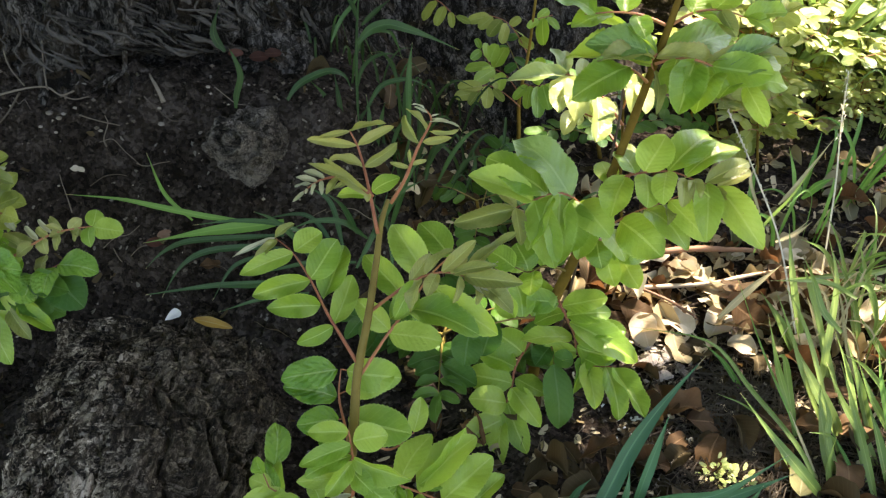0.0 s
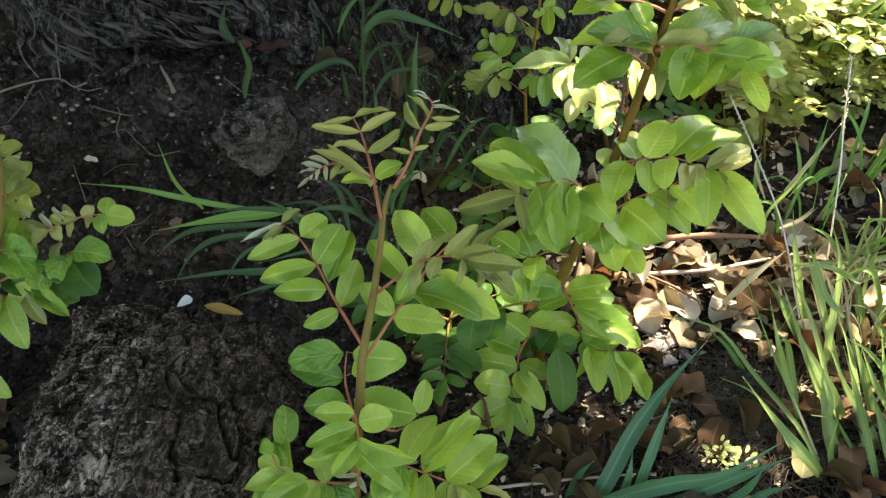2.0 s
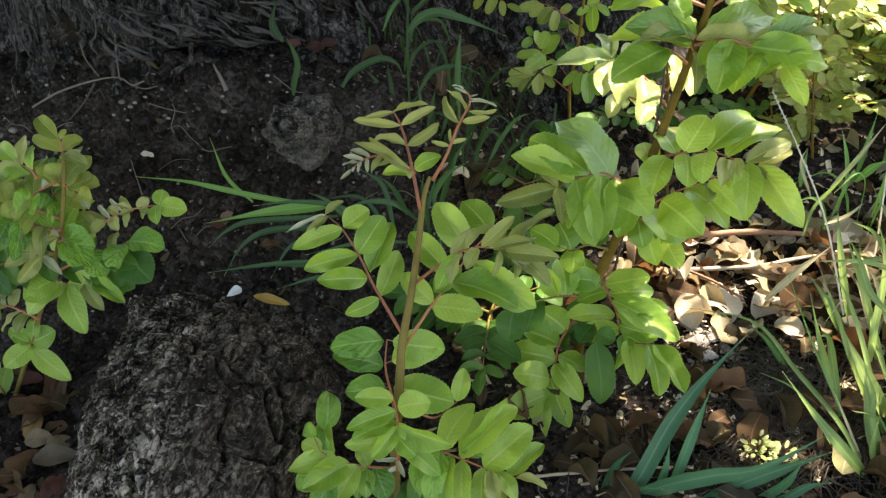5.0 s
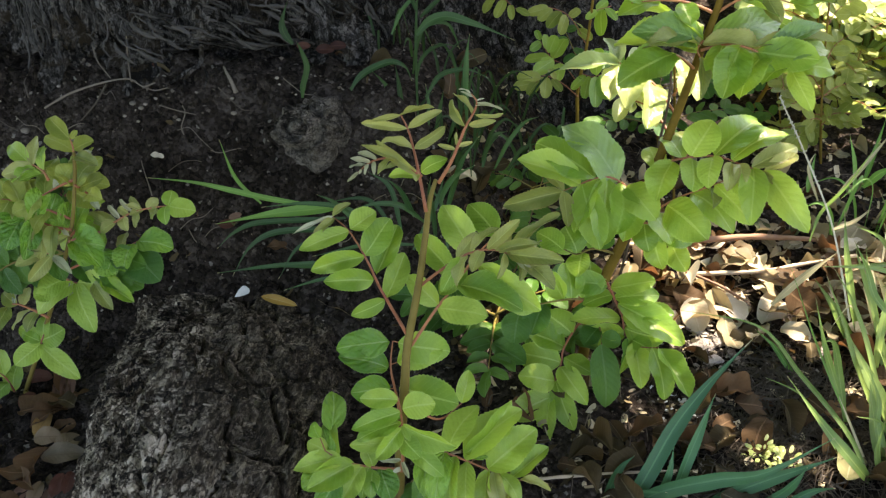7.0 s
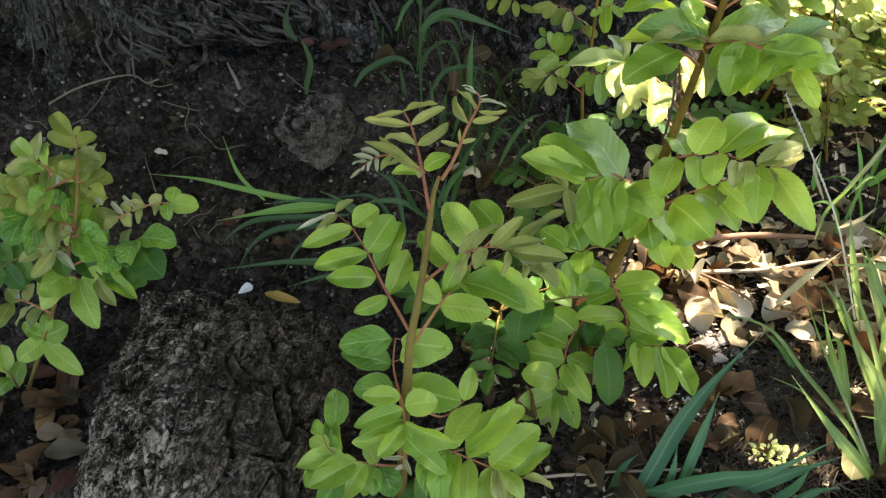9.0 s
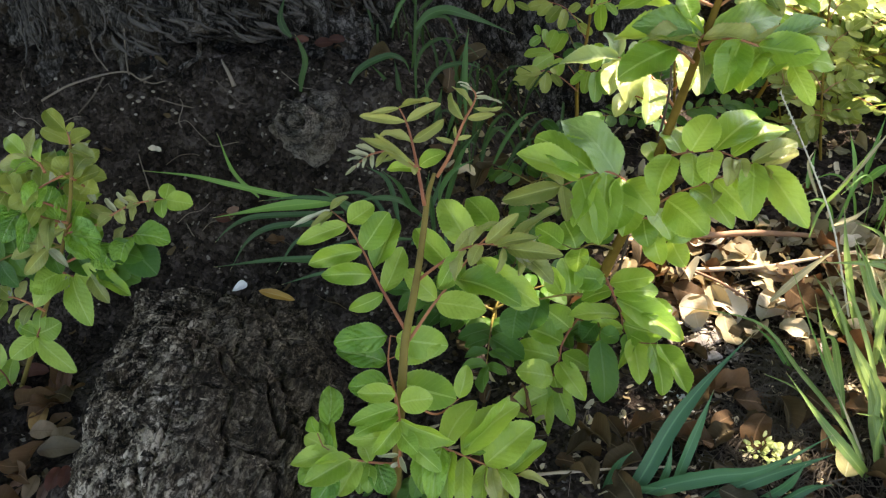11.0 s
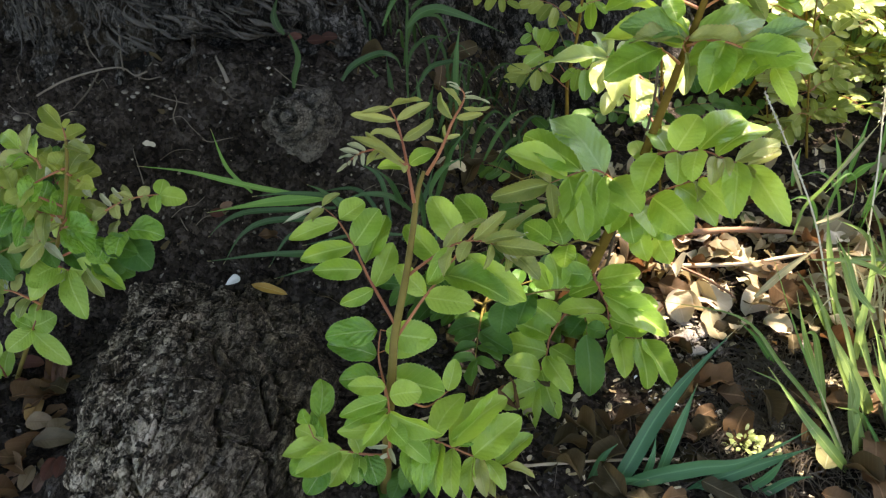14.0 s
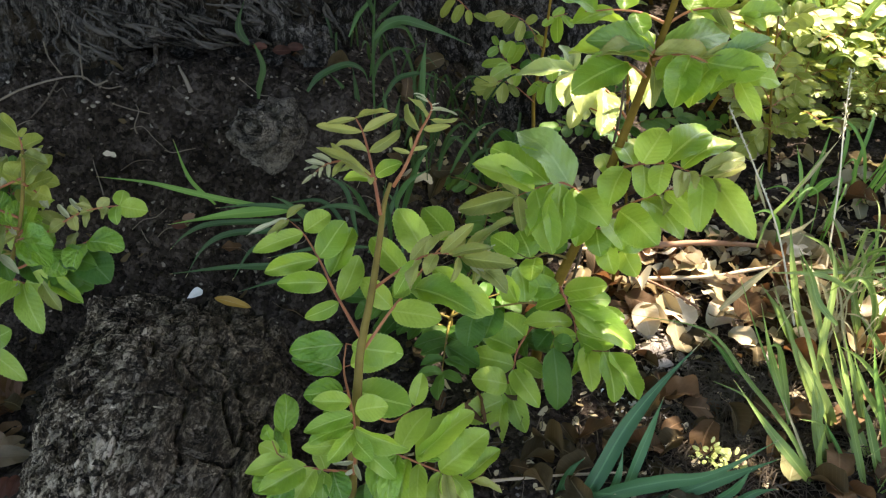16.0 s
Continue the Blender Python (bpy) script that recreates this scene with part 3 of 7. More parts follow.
def root_mesh():
    """A thick surface root that runs out of the bank and swells towards the viewer's feet."""
    line = spline([(-0.36, 1.30, -0.03), (-0.325, 1.12, 0.0), (-0.295, 0.95, 0.0), (-0.26, 0.78, 0.0), (-0.20, 0.55, -0.02), (-0.12, 0.25, -0.08)], 430)
    na = 280
    verts, faces = [], []
    for i, c in enumerate(line):
        s = i / 429
        half = 0.185 - 0.03 * smooth(0.55, 0.0, s)
        top = 0.074 * smooth(0.10, 0.50, s) + 0.008
        for j in range(na):
            a = math.pi * (j / (na - 1) * 1.3 - 0.15)
            ca, sa = math.cos(a), math.sin(a)
            x = half * (abs(ca) ** 0.85) * (1 if ca > 0 else -1)
            x *= (0.93 if ca > 0 else 1.05 - 0.15 * smooth(0.35, 0.6, s)) + 0.26 * noise.noise(Vector((s * 5.0, 3.0 if ca > 0 else 7.0, 0.5)))
            z = 1.05 * top * (abs(sa) ** (1.6 if ca > 0 else 0.85)) * (1 if sa > 0 else -1)
            p = Vector((c.x + x, c.y, c.z + z * 1.4))
            warp = Vector((noise.noise(p * 9), noise.noise(p * 9 + Vector((4, 0, 0))), 0)) * 0.045
            q = p + warp
            g = Vector((q.x * 1.1, q.y * 0.5 + q.x * 0.3, q.z))
            plates = ridges(g + Vector((7, 2, 0)), 15)
            scales = ridges(g + Vector((1, 5, 0)) + warp, 38)
            k = 0.015 * plates + 0.003 * scales + 0.024 * flakes(g, 13, 6) + 0.007 * flakes(g + Vector((3, 0, 0)), 38, 4)
            k += 0.016 * noise.fractal(p * 8, 1.0, 2.0, 4) + 0.002 * noise.fractal(Vector((p.x * 90, p.y * 50, p.z * 90)), 0.8, 2.0, 3) - 0.026
            n = Vector((ca * 0.7, 0, sa)).normalized()
            verts.append(Vector((c.x + x, c.y, c.z + z)) + n * k - TB)
    for i in range(len(line) - 1):
        for j in range(na - 1):
            a = i * na + j
            faces.append((a, a + 1, a + na + 1, a + na))
    return mesh_of("surface_root", verts, faces)


def bark_flakes(root, count, seed):
    """Thin broken scales of dead bark, lapping over one another on the root."""
    r = random.Random(seed)
    na, co = 280, [v.co for v in root.vertices]
    verts, faces = [], []
    for _ in range(count):
        i, j = r.randrange(16, 340), r.randrange(45, 245)
        big = 0.012 + 0.030 * r.random() ** 2.0
        near = [co[(i + p) * na + j + q] for p in (-12, -6, 0, 6, 12) for q in (-9, 0, 9)]
        along, over = near[13] - near[1], near[8] - near[6]
        up = along.cross(over).normalized()
        up = up if up.z > 0 else -up
        at = (co[i * na + j] + sum(near, Vector()) / 15) / 2
        a = r.gauss(0.1, 0.4) + 1.2 * smooth(120, 60, j)
        x = (Vector((math.cos(a), math.sin(a), 0)) - up * up.dot(Vector((math.cos(a), math.sin(a), 0)))).normalized()
        y = up.cross(x)
        n = r.choice((6, 7, 8, 9))
        w, h = big * r.uniform(0.25, 0.6), r.uniform(0.0006, 0.0022)
        tip, lean = r.gauss(0.0, 0.07), r.gauss(-0.05, 0.12)
        rim = []
        for k in range(n):
            b = 6.283 * (k + r.uniform(-0.3, 0.3)) / n
            q = r.uniform(0.7, 1.15)
            rim.append((0.5 * big * q * math.cos(b), 0.5 * w * q * math.sin(b)))
        k0 = len(verts)
        for base, size in ((-0.007, 0.9), (h, 1.0)):
            verts += [at + x * u * size + y * v * size + up * (base + (tip * u + lean * v if base > 0 else 0)) for u, v in rim]
        verts += [at + x * u * 0.55 + y * v * 0.55 + up * (h + r.uniform(0.0, 0.0006) + 0.6 * (tip * u + lean * v)) for u, v in rim]
        for k in range(n):
            m = (k + 1) % n
            faces += [(k0 + k, k0 + m, k0 + n + m, k0 + n + k), (k0 + n + k, k0 + n + m, k0 + 2 * n + m, k0 + 2 * n + k)]
        faces.append(tuple(range(k0 + 2 * n, k0 + 3 * n)))
    return mesh_of("bark_flakes", verts, faces, None, False)


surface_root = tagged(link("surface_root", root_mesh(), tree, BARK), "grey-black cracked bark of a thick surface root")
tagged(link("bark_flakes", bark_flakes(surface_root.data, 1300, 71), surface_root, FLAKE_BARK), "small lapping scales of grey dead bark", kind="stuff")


def burl_mesh():
    c = Vector((-0.208, 1.31, 0.248))
    ex, nz_ = Vector((1, 0.05, 0)).normalized(), Vector((-0.05, -0.72, 0.69)).normalized()
    ey = nz_.cross(ex)
    eyes = ((-0.020, -0.002, 0.030, 0.022), (-0.030, 0.044, 0.015, 0.020), (0.028, -0.040, 0.014, 0.007), (0.040, 0.018, 0.018, 0.006))
    verts, faces = [], []
    nr, na = 60, 120
    for i in range(nr + 1):
        for j in range(na):
            a = 2 * math.pi * j / na
            edge = 1 + 0.28 * noise.noise(Vector((math.cos(a) * 1.1, math.sin(a) * 1.1, 3.0))) + 0.12 * noise.noise(Vector((math.cos(a) * 4, math.sin(a) * 4, 1.0)))
            r = i / nr
            low = max(0.0, -math.sin(a))
            x, y = 0.080 * (1 - 0.24 * low ** 2) * edge * r * math.cos(a), (0.066 + 0.010 * low) * edge * r * math.sin(a)
            h = 0.070 * math.sqrt(max(0.0, 1 - r ** 2.0)) - 0.038
            for px, py, rad, hi in eyes:
                d = math.hypot(x - px, (y - py) * 1.25) / rad
                h += hi * (0.8 * math.exp(-((d - 1 - 0.5 * noise.noise(Vector((x * 60, y * 60, 2)))) / 0.34) ** 2) - 0.65 * math.exp(-((d - 0.60) / 0.15) ** 2) - 0.55 * math.exp(-((d - 1.5) / 0.22) ** 2) + 0.55 * math.exp(-(d / 0.40) ** 2))
            p = c + ex * x + ey * y
            h += 0.010 * noise.fractal(p * 26, 0.8, 2.1, 5)
            verts.append(p + nz_ * h - TB)
    for i in range(nr):
        for j in range(na):
            b = i * na + (j + 1) % na
            faces.append((i * na + j, i * na + j + na, b + na, b))
    return mesh_of("burl", verts, faces)


tagged(link("burl", burl_mesh(), tree, BURL), "grey knotted burl with ringed scars")


# where daylight falls between the leaves of the crown: centre on the ground plane, radii
GAPS = [(0.33, 1.48, 0.09, 0.06), (0.40, 1.33, 0.11, 0.08), (0.53, 1.38, 0.09, 0.06), (0.61, 1.29, 0.10, 0.06), (0.73, 1.33, 0.07, 0.05), (0.84, 1.26, 0.10, 0.06), (0.50, 1.24, 0.08, 0.055),
        (0.46, 1.13, 0.10, 0.07), (0.62, 1.20, 0.05, 0.04), (0.66, 1.12, 0.08, 0.07), (0.75, 1.02, 0.11, 0.09), (0.55, 0.90, 0.08, 0.06),
        (0.12, 0.93, 0.10, 0.08), (0.14, 1.085, 0.13, 0.10), (0.49, 0.78, 0.04, 0.03), (0.61, 0.80, 0.06, 0.05), (0.62, 0.90, 0.06, 0.05), (0.86, 0.94, 0.10, 0.10), (0.92, 1.15, 0.16, 0.13), (0.36, 1.25, 0.10, 0.08), (0.25, 1.12, 0.08, 0.07),
        (0.32, 0.97, 0.08, 0.065), (1.25, 2.05, 0.5, 0.5), (1.6, 2.8, 1.0, 0.8), (0.25, 1.60, 0.09, 0.08), (0.44, 0.97, 0.06, 0.05), (0.70, 0.76, 0.04, 0.04), (0.38, 0.80, 0.06, 0.05)]


def crown_mesh():
    r = random.Random(5)
    verts, faces, uvs = [], [], []
    shape = ((0, 0), (0.3, 0.24), (0.65, 0.22), (1, 0), (0.65, -0.22), (0.3, -0.24))
    made = 0
    while made < 21000:
        if r.random() < 0.5:
            q = Vector((r.uniform(-1.3, 1.25), r.uniform(0.3, 2.3), 0))
        else:
            a, d = r.uniform(0, 6.283), math.sqrt(r.random())
            d *= 1 + 0.12 * math.sin(a * 3) + 0.1 * math.sin(a * 7 + 1)
            q = Vector((-2.2 + 3.3 * d * math.cos(a), 0.7 + 3.3 * d * math.sin(a), 0))
        z = r.uniform(1.9, 3.1)
        rot = Euler((r.uniform(-0.6, 0.6), r.uniform(-0.6, 0.6), r.uniform(0, 6.3))).to_matrix()
        size = r.uniform(0.09, 0.15)
        if any(((q.x - x) / a) ** 2 + ((q.y - y) / b) ** 2 < 1 for x, y, a, b in GAPS):
            made += 0.05
            continue
        if q.x > 1.0 + 0.06 * math.sin(q.y * 9) - 0.55 * smooth(1.62, 1.76, q.y) + 0.25 * smooth(1.40, 1.48, q.y) * smooth(1.72, 1.62, q.y) and q.y > 0.5:
            made += 0.05
            continue
        made += 1
        c = q + SUN * (z / SUN.z)
        k = len(verts)
        for x, y in shape:
            verts.append(c + rot @ Vector(((x - 0.5) * size, y * size, 0.1 * size * math.sin(3 * x))) - TB)
            uvs.append((x, y + 0.5))
        faces.append((k, k + 1, k + 2, k + 3, k + 4, k + 5))
    return mesh_of("crown", verts, faces, uvs, False)


link("crown", crown_mesh(), tree, LEAF["crown"])
for k in range(7):
    a = k * 0.9 + 0.3
    tip = Vector((1.9 * math.cos(a) + 0.9, 1.9 * math.sin(a) + 0.2, 3.7 + 0.2 * math.sin(k * 2.0)))
    link("limb", tube("limb", [(0.3 * math.cos(a), 0.3 * math.sin(a), 2.9), tip * 0.5 + Vector((0, 0, 1.75)), tip], 0.14, 0.03, 16, 10, 0.3), tree, TRUNK_BARK)

# ---- saplings ----

plant = sapling("ash_sapling", "young ash sapling with serrated yellow-green leaflets and reddish leaf stalks",
    [(0.019, 0.775, -0.016), (0.025, 0.795, 0.117), (0.030, 0.810, 0.194), (0.032, 0.835, 0.253), (0.043, 0.865, 0.325), (0.050, 0.888, 0.388), (0.054, 0.903, 0.433), (0.061, 0.911, 0.460)], 0.0078, None, 0.30)
compound_leaf(plant, "bronze", [(0.051, 0.895, 0.424), (0.043, 0.912, 0.452), (0.033, 0.931, 0.484), (0.024, 0.945, 0.505), (0.014, 0.955, 0.518)], (-0.10, -0.60, 1.00),
    [(3.03, -58, 13, -5, .19), (3.03, 39, 15, 18, .29), (3.94, 40, -2, 14, .17), (3.94, -32, -14, -1, .21), (2.12, 34, 26, 17, .31), (2.08, -39, 7, 2, .31), (1.31, 32, 9, 18, .50, 0.09, "leaf"), (1.26, -38, 6, -9, .30, 0.00, "leaf")])
compound_leaf(plant, "bronze", [(0.045, 0.905, 0.467), (0.025, 0.912, 0.480), (0.007, 0.917, 0.482), (-0.010, 0.922, 0.475), (-0.022, 0.925, 0.466), (-0.036, 0.930, 0.449)], (0.10, -0.70, 1.00),
    [(0.20, -53, 22, 29, .22), (0.99, -51, 4, 19, .20), (2.08, -11, -18, -11, .38), (1.25, -18, -13, -2, .30), (3.00, -23, 0, 8, .31, 0.00, "pale"), (3.65, -25, 0, 4, .28, 0.00, "pale"), (4.12, -20, -5, -2, .23, 0.00, "pale"), (3.32, 2, -12, -11, .36, 0.00, "pale"), (3.95, -2, -14, -6, .33, 0.00, "pale"), (4.65, -2, -5, -4, .57, 0.00, "pale"), (5.00, -11, -14, -5, .25, 0.00, "pale"), (0.27, 0, -9, -5, .85)])
compound_leaf(plant, "bronze", [(0.064, 0.910, 0.456), (0.078, 0.923, 0.480), (0.091, 0.940, 0.514), (0.100, 0.950, 0.530), (0.103, 0.955, 0.541), (0.096, 0.960, 0.548)], (0.10, -0.70, 1.00),
    [(2.13, -19, 24, 20, .33), (2.92, -24, 15, 15, .29), (2.20, 34, 3, 7, .32, 0.08), (2.87, 35, 10, -2, .19, 0.07), (3.60, 32, -8, 2, .12, 0.00, "pale"), (3.90, 20, -1, 0, .14, 0.00, "pale"), (4.14, 9, 3, 2, .21, 0.00, "pale"), (4.55, -15, 0, 7, .21, 0.00, "pale"), (5.00, -15, 3, 3, .17, 0.00, "pale"), (1.35, -22, 1, 5, .27), (1.46, 17, 6, 3, .35), (1.44, -3, 14, 10, .26)])
compound_leaf(plant, "leaf", [(0.031, 0.840, 0.270), (0.009, 0.862, 0.291), (-0.011, 0.883, 0.310), (-0.030, 0.905, 0.334), (-0.055, 0.929, 0.356), (-0.079, 0.945, 0.364)], (0.20, -0.60, 1.00),
    [(4.00, -56, -39, -5, .32), (3.06, -69, -15, -18, .32), (2.17, -62, -22, 11, .38, 0.05), (1.37, -41, -21, -13, .43, 0.05), (4.00, 32, 23, 15, .70, 0.06), (3.09, 28, 46, 26, .58), (2.24, 17, 80, 21, .44, 0.08), (1.41, 14, 65, 18, .38), (5.00, 22, 14, 13, .40, 0.00, "bronze"), (4.89, -20, -39, -7, .32, 0.00, "bronze"), (5.00, -44, -33, -6, .12, 0.00, "pale")])
compound_leaf(plant, "leaf", [(0.036, 0.838, 0.250), (0.066, 0.876, 0.287), (0.087, 0.899, 0.307), (0.108, 0.926, 0.333), (0.133, 0.950, 0.350), (0.145, 0.960, 0.356)], (-0.10, -0.50, 1.00),
    [(0.98, 64, -8, -1, .48), (1.95, 85, -33, -2, .41), (2.87, 88, -55, -25, .35, 0.10), (2.11, -63, 73, 9, .36, 0.10), (2.99, -46, 56, 32, .44, 0.05), (4.00, -40, 43, 13, .53), (1.06, -43, 29, 20, .47), (2.54, -33, -25, -25, .51)])
compound_leaf(plant, "bronze", [(0.046, 0.868, 0.329), (0.067, 0.874, 0.348), (0.095, 0.882, 0.370), (0.121, 0.888, 0.378), (0.145, 0.894, 0.371), (0.170, 0.900, 0.353)], (0.00, -0.65, 1.00),
    [(1.78, 21, 34, 17, .38), (2.40, 32, 22, 25, .36), (3.14, 37, 24, 31, .32), (1.98, -19, -35, -27, .40, 0.00, "leaf"), (2.22, -8, -33, -24, .48), (2.95, -10, -27, -12, .63), (4.02, -6, -28, -19, .35), (4.92, -1, -21, -14, .44), (4.10, 27, 24, 7, .26), (4.98, 20, 21, 18, .23, 0.00, "pale"), (4.22, 66, -15, 10, .34), (5.00, 39, -35, -9, .51), (4.09, 62, 55, 22, .16), (3.71, 50, 1, 17, .29), (4.70, 36, -18, -8, .40), (3.43, 21, 22, 14, .44), (4.56, 22, -15, -8, .35, 0.00, "pale")])
compound_leaf(plant, "gloss", [(0.025, 0.800, 0.133), (0.018, 0.818, 0.168), (0.008, 0.837, 0.204), (0.009, 0.855, 0.238)], (0.10, -0.70, 1.00),
    [(2.99, -66, -29, 7, .49, 0.06), (2.00, -65, -7, 23, .55, 0.05), (1.34, -54, -20, 8, .60, 0.11), (2.98, 74, 7, -18, .56, 0.10, "leaf"), (2.14, 66, 27, 18, .57, 0.12, "leaf"), (1.42, 87, -20, -1, .55, 0.08, "leaf"), (0.96, 45, 16, -10, .83, 0.18)])
compound_leaf(plant, "leaf", [(0.027, 0.775, 0.071), (-0.007, 0.772, 0.073), (-0.037, 0.769, 0.081), (-0.059, 0.767, 0.094), (-0.072, 0.765, 0.110)], (0.15, -0.50, 1.00),
    [(2.91, -23, 55, 24, .32), (3.41, -13, 77, 37, .53, 0.37, "gloss"), (4.00, -20, 28, 21, .85, 0.45, "gloss"), (3.86, -27, 7, 9, .80), (3.34, -39, -11, -3, .43), (2.62, -60, -28, 7, .40), (1.99, -51, -51, 9, .45), (1.59, -23, -41, -24, .58), (1.34, -4, -35, -23, .51), (1.18, 5, -37, -17, .54, 0.08), (0.82, 18, -34, -20, .75, 0.00, "gloss"), (1.13, -16, 21, 14, .70), (3.23, -22, 31, 16, .52, 0.00, "gloss"), (2.50, -27, -53, -41, .59, 0.29, "gloss"), (3.00, -38, -43, -16, .85, 0.45, "gloss")])
compound_leaf(plant, "leaf", [(0.033, 0.748, 0.107), (0.035, 0.760, 0.147), (0.033, 0.770, 0.179), (0.030, 0.777, 0.203), (0.027, 0.782, 0.217)], (0.00, -0.60, 1.00),
    [(3.71, -46, -7, 5, .47), (2.74, -57, -33, -3, .34), (2.08, -52, -31, -5, .37), (1.21, -66, -17, 4, .30), (1.94, 71, -13, -17, .36), (1.26, 54, -29, -27, .36), (2.85, 44, 11, 7, .76, 0.07), (2.38, -42, 11, -4, .38, 0.00, "gloss"), (0.48, -30, -4, 0, .21, 0.00, "pale"), (0.43, 11, -17, -12, .31, 0.00, "pale"), (0.15, -11, -4, -5, .51, 0.00, "pale"), (1.82, -28, -38, -18, .42), (1.42, 27, -28, -3, .61)])
compound_leaf(plant, "leaf", [(0.030, 0.778, 0.126), (0.062, 0.776, 0.126), (0.085, 0.774, 0.122), (0.111, 0.772, 0.113), (0.145, 0.769, 0.100), (0.175, 0.766, 0.090), (0.194, 0.765, 0.090)], (-0.10, -0.50, 1.00),
    [(3.09, 66, 61, 36, .44), (2.13, 35, 55, 33, .51, 0.04, "leaf"), (2.91, 60, 74, 39, .34, 0.08), (3.98, 59, 44, 38, .49), (4.98, 46, 40, 19, .39), (5.60, 41, -16, 7, .30, 0.00, "bronze"), (3.31, 21, 34, 14, .65, 0.14, "gloss"), (2.57, 4, -69, -22, .32), (3.14, 8, -51, -37, .41), (3.97, 0, -45, -29, .44), (4.21, 15, -50, -13, .44), (5.01, 4, -41, -14, .51), (2.02, -3, -68, -22, .41, 0.00, "gloss"), (1.66, -16, -27, -23, .67), (1.16, 3, -55, -31, .40, 0.00, "gloss"), (4.50, 29, -35, -8, .48)])
compound_leaf(plant, "leaf", [(0.032, 0.800, 0.184), (0.072, 0.814, 0.137), (0.103, 0.825, 0.162)], (0.00, -0.55, 1.00),
    [(2.00, 5, 34, 26, .47)])
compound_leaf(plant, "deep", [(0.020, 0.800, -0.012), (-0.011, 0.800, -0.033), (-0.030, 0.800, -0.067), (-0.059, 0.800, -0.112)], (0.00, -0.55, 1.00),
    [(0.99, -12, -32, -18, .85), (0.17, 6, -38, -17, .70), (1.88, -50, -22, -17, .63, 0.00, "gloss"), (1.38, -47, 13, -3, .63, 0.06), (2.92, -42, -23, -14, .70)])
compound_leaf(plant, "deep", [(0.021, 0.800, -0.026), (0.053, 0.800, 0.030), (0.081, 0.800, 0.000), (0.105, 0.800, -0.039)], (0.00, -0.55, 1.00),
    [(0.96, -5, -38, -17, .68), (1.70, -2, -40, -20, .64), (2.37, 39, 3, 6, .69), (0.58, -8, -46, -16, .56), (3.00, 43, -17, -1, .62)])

plant = sapling("ash_sapling", "taller ash sapling with broad backlit green leaflets above the litter",
    [(0.272, 1.050, -0.030), (0.279, 1.070, 0.108), (0.293, 1.085, 0.168), (0.311, 1.095, 0.235), (0.332, 1.115, 0.309), (0.355, 1.145, 0.391), (0.378, 1.175, 0.492), (0.393, 1.195, 0.556), (0.400, 1.205, 0.601)], 0.0095, STEM_BROWN, 0.40)
compound_leaf(plant, "leaf", [(0.329, 1.110, 0.299), (0.292, 1.097, 0.339), (0.267, 1.089, 0.351), (0.237, 1.078, 0.344), (0.215, 1.070, 0.336)], (0.10, -0.50, 1.00),
    [(1.04, -83, 55, 48, .48, 0.00, "sheen"), (2.30, -85, 34, 29, .48), (2.99, -89, 8, 29, .39), (3.95, -33, 23, 23, .43, 0.00, "bronze"), (4.00, -80, -13, -22, .36, 0.00, "bronze"), (3.97, 9, -41, -30, .41, 0.00, "bronze"), (2.89, 29, -76, -53, .39), (1.74, -1, -86, -49, .42), (0.93, -3, -61, -42, .54), (0.73, 42, -49, -16, .68), (0.43, -11, -73, -32, .48), (2.14, -29, -70, -42, .39)])
compound_leaf(plant, "leaf", [(0.342, 1.120, 0.348), (0.356, 1.117, 0.364), (0.385, 1.113, 0.377), (0.418, 1.109, 0.384), (0.449, 1.104, 0.377), (0.482, 1.100, 0.369)], (-0.10, -0.50, 1.00),
    [(2.02, 25, 36, 36, .80), (2.92, 64, 76, 14, .44), (3.60, 82, 57, 13, .37), (4.45, 64, 38, 14, .39, 0.00, "bronze"), (4.99, 45, 22, 13, .43, 0.00, "bronze"), (1.64, -27, 36, 9, .81), (0.07, -9, 37, 10, .77), (1.19, -21, -54, -30, .59), (2.04, -2, -51, -19, .66, 0.05), (2.83, -7, -50, -17, .57), (3.61, -8, -48, -16, .52, 0.07, "bronze"), (5.00, 50, -83, -30, .36), (4.52, -6, -81, -31, .40), (4.96, 9, -36, -21, .37, 0.00, "bronze"), (4.72, 28, -32, -8, .25, 0.00, "bronze"), (3.99, -2, -39, -12, .58)])
compound_leaf(plant, "leaf", [(0.313, 1.100, 0.235), (0.336, 1.098, 0.278), (0.376, 1.095, 0.320), (0.410, 1.092, 0.343), (0.441, 1.090, 0.366)], (-0.10, -0.50, 1.00),
    [(2.46, 55, -55, -21, .51), (3.32, 50, -43, -31, .43), (4.00, 30, -28, -16, .61), (1.68, 51, -56, -11, .69), (1.18, 30, -41, -19, .81), (3.00, 6, -35, -9, .62, 0.00, "bronze")])
compound_leaf(plant, "leaf", [(0.315, 1.100, 0.246), (0.340, 1.100, 0.267), (0.358, 1.100, 0.244), (0.383, 1.100, 0.229)], (0.10, -0.80, 0.90),
    [(1.76, 16, -34, -40, .57), (2.93, 22, -38, -18, .65), (0.87, 9, -31, -25, .83), (1.41, 64, -5, -17, .50)])
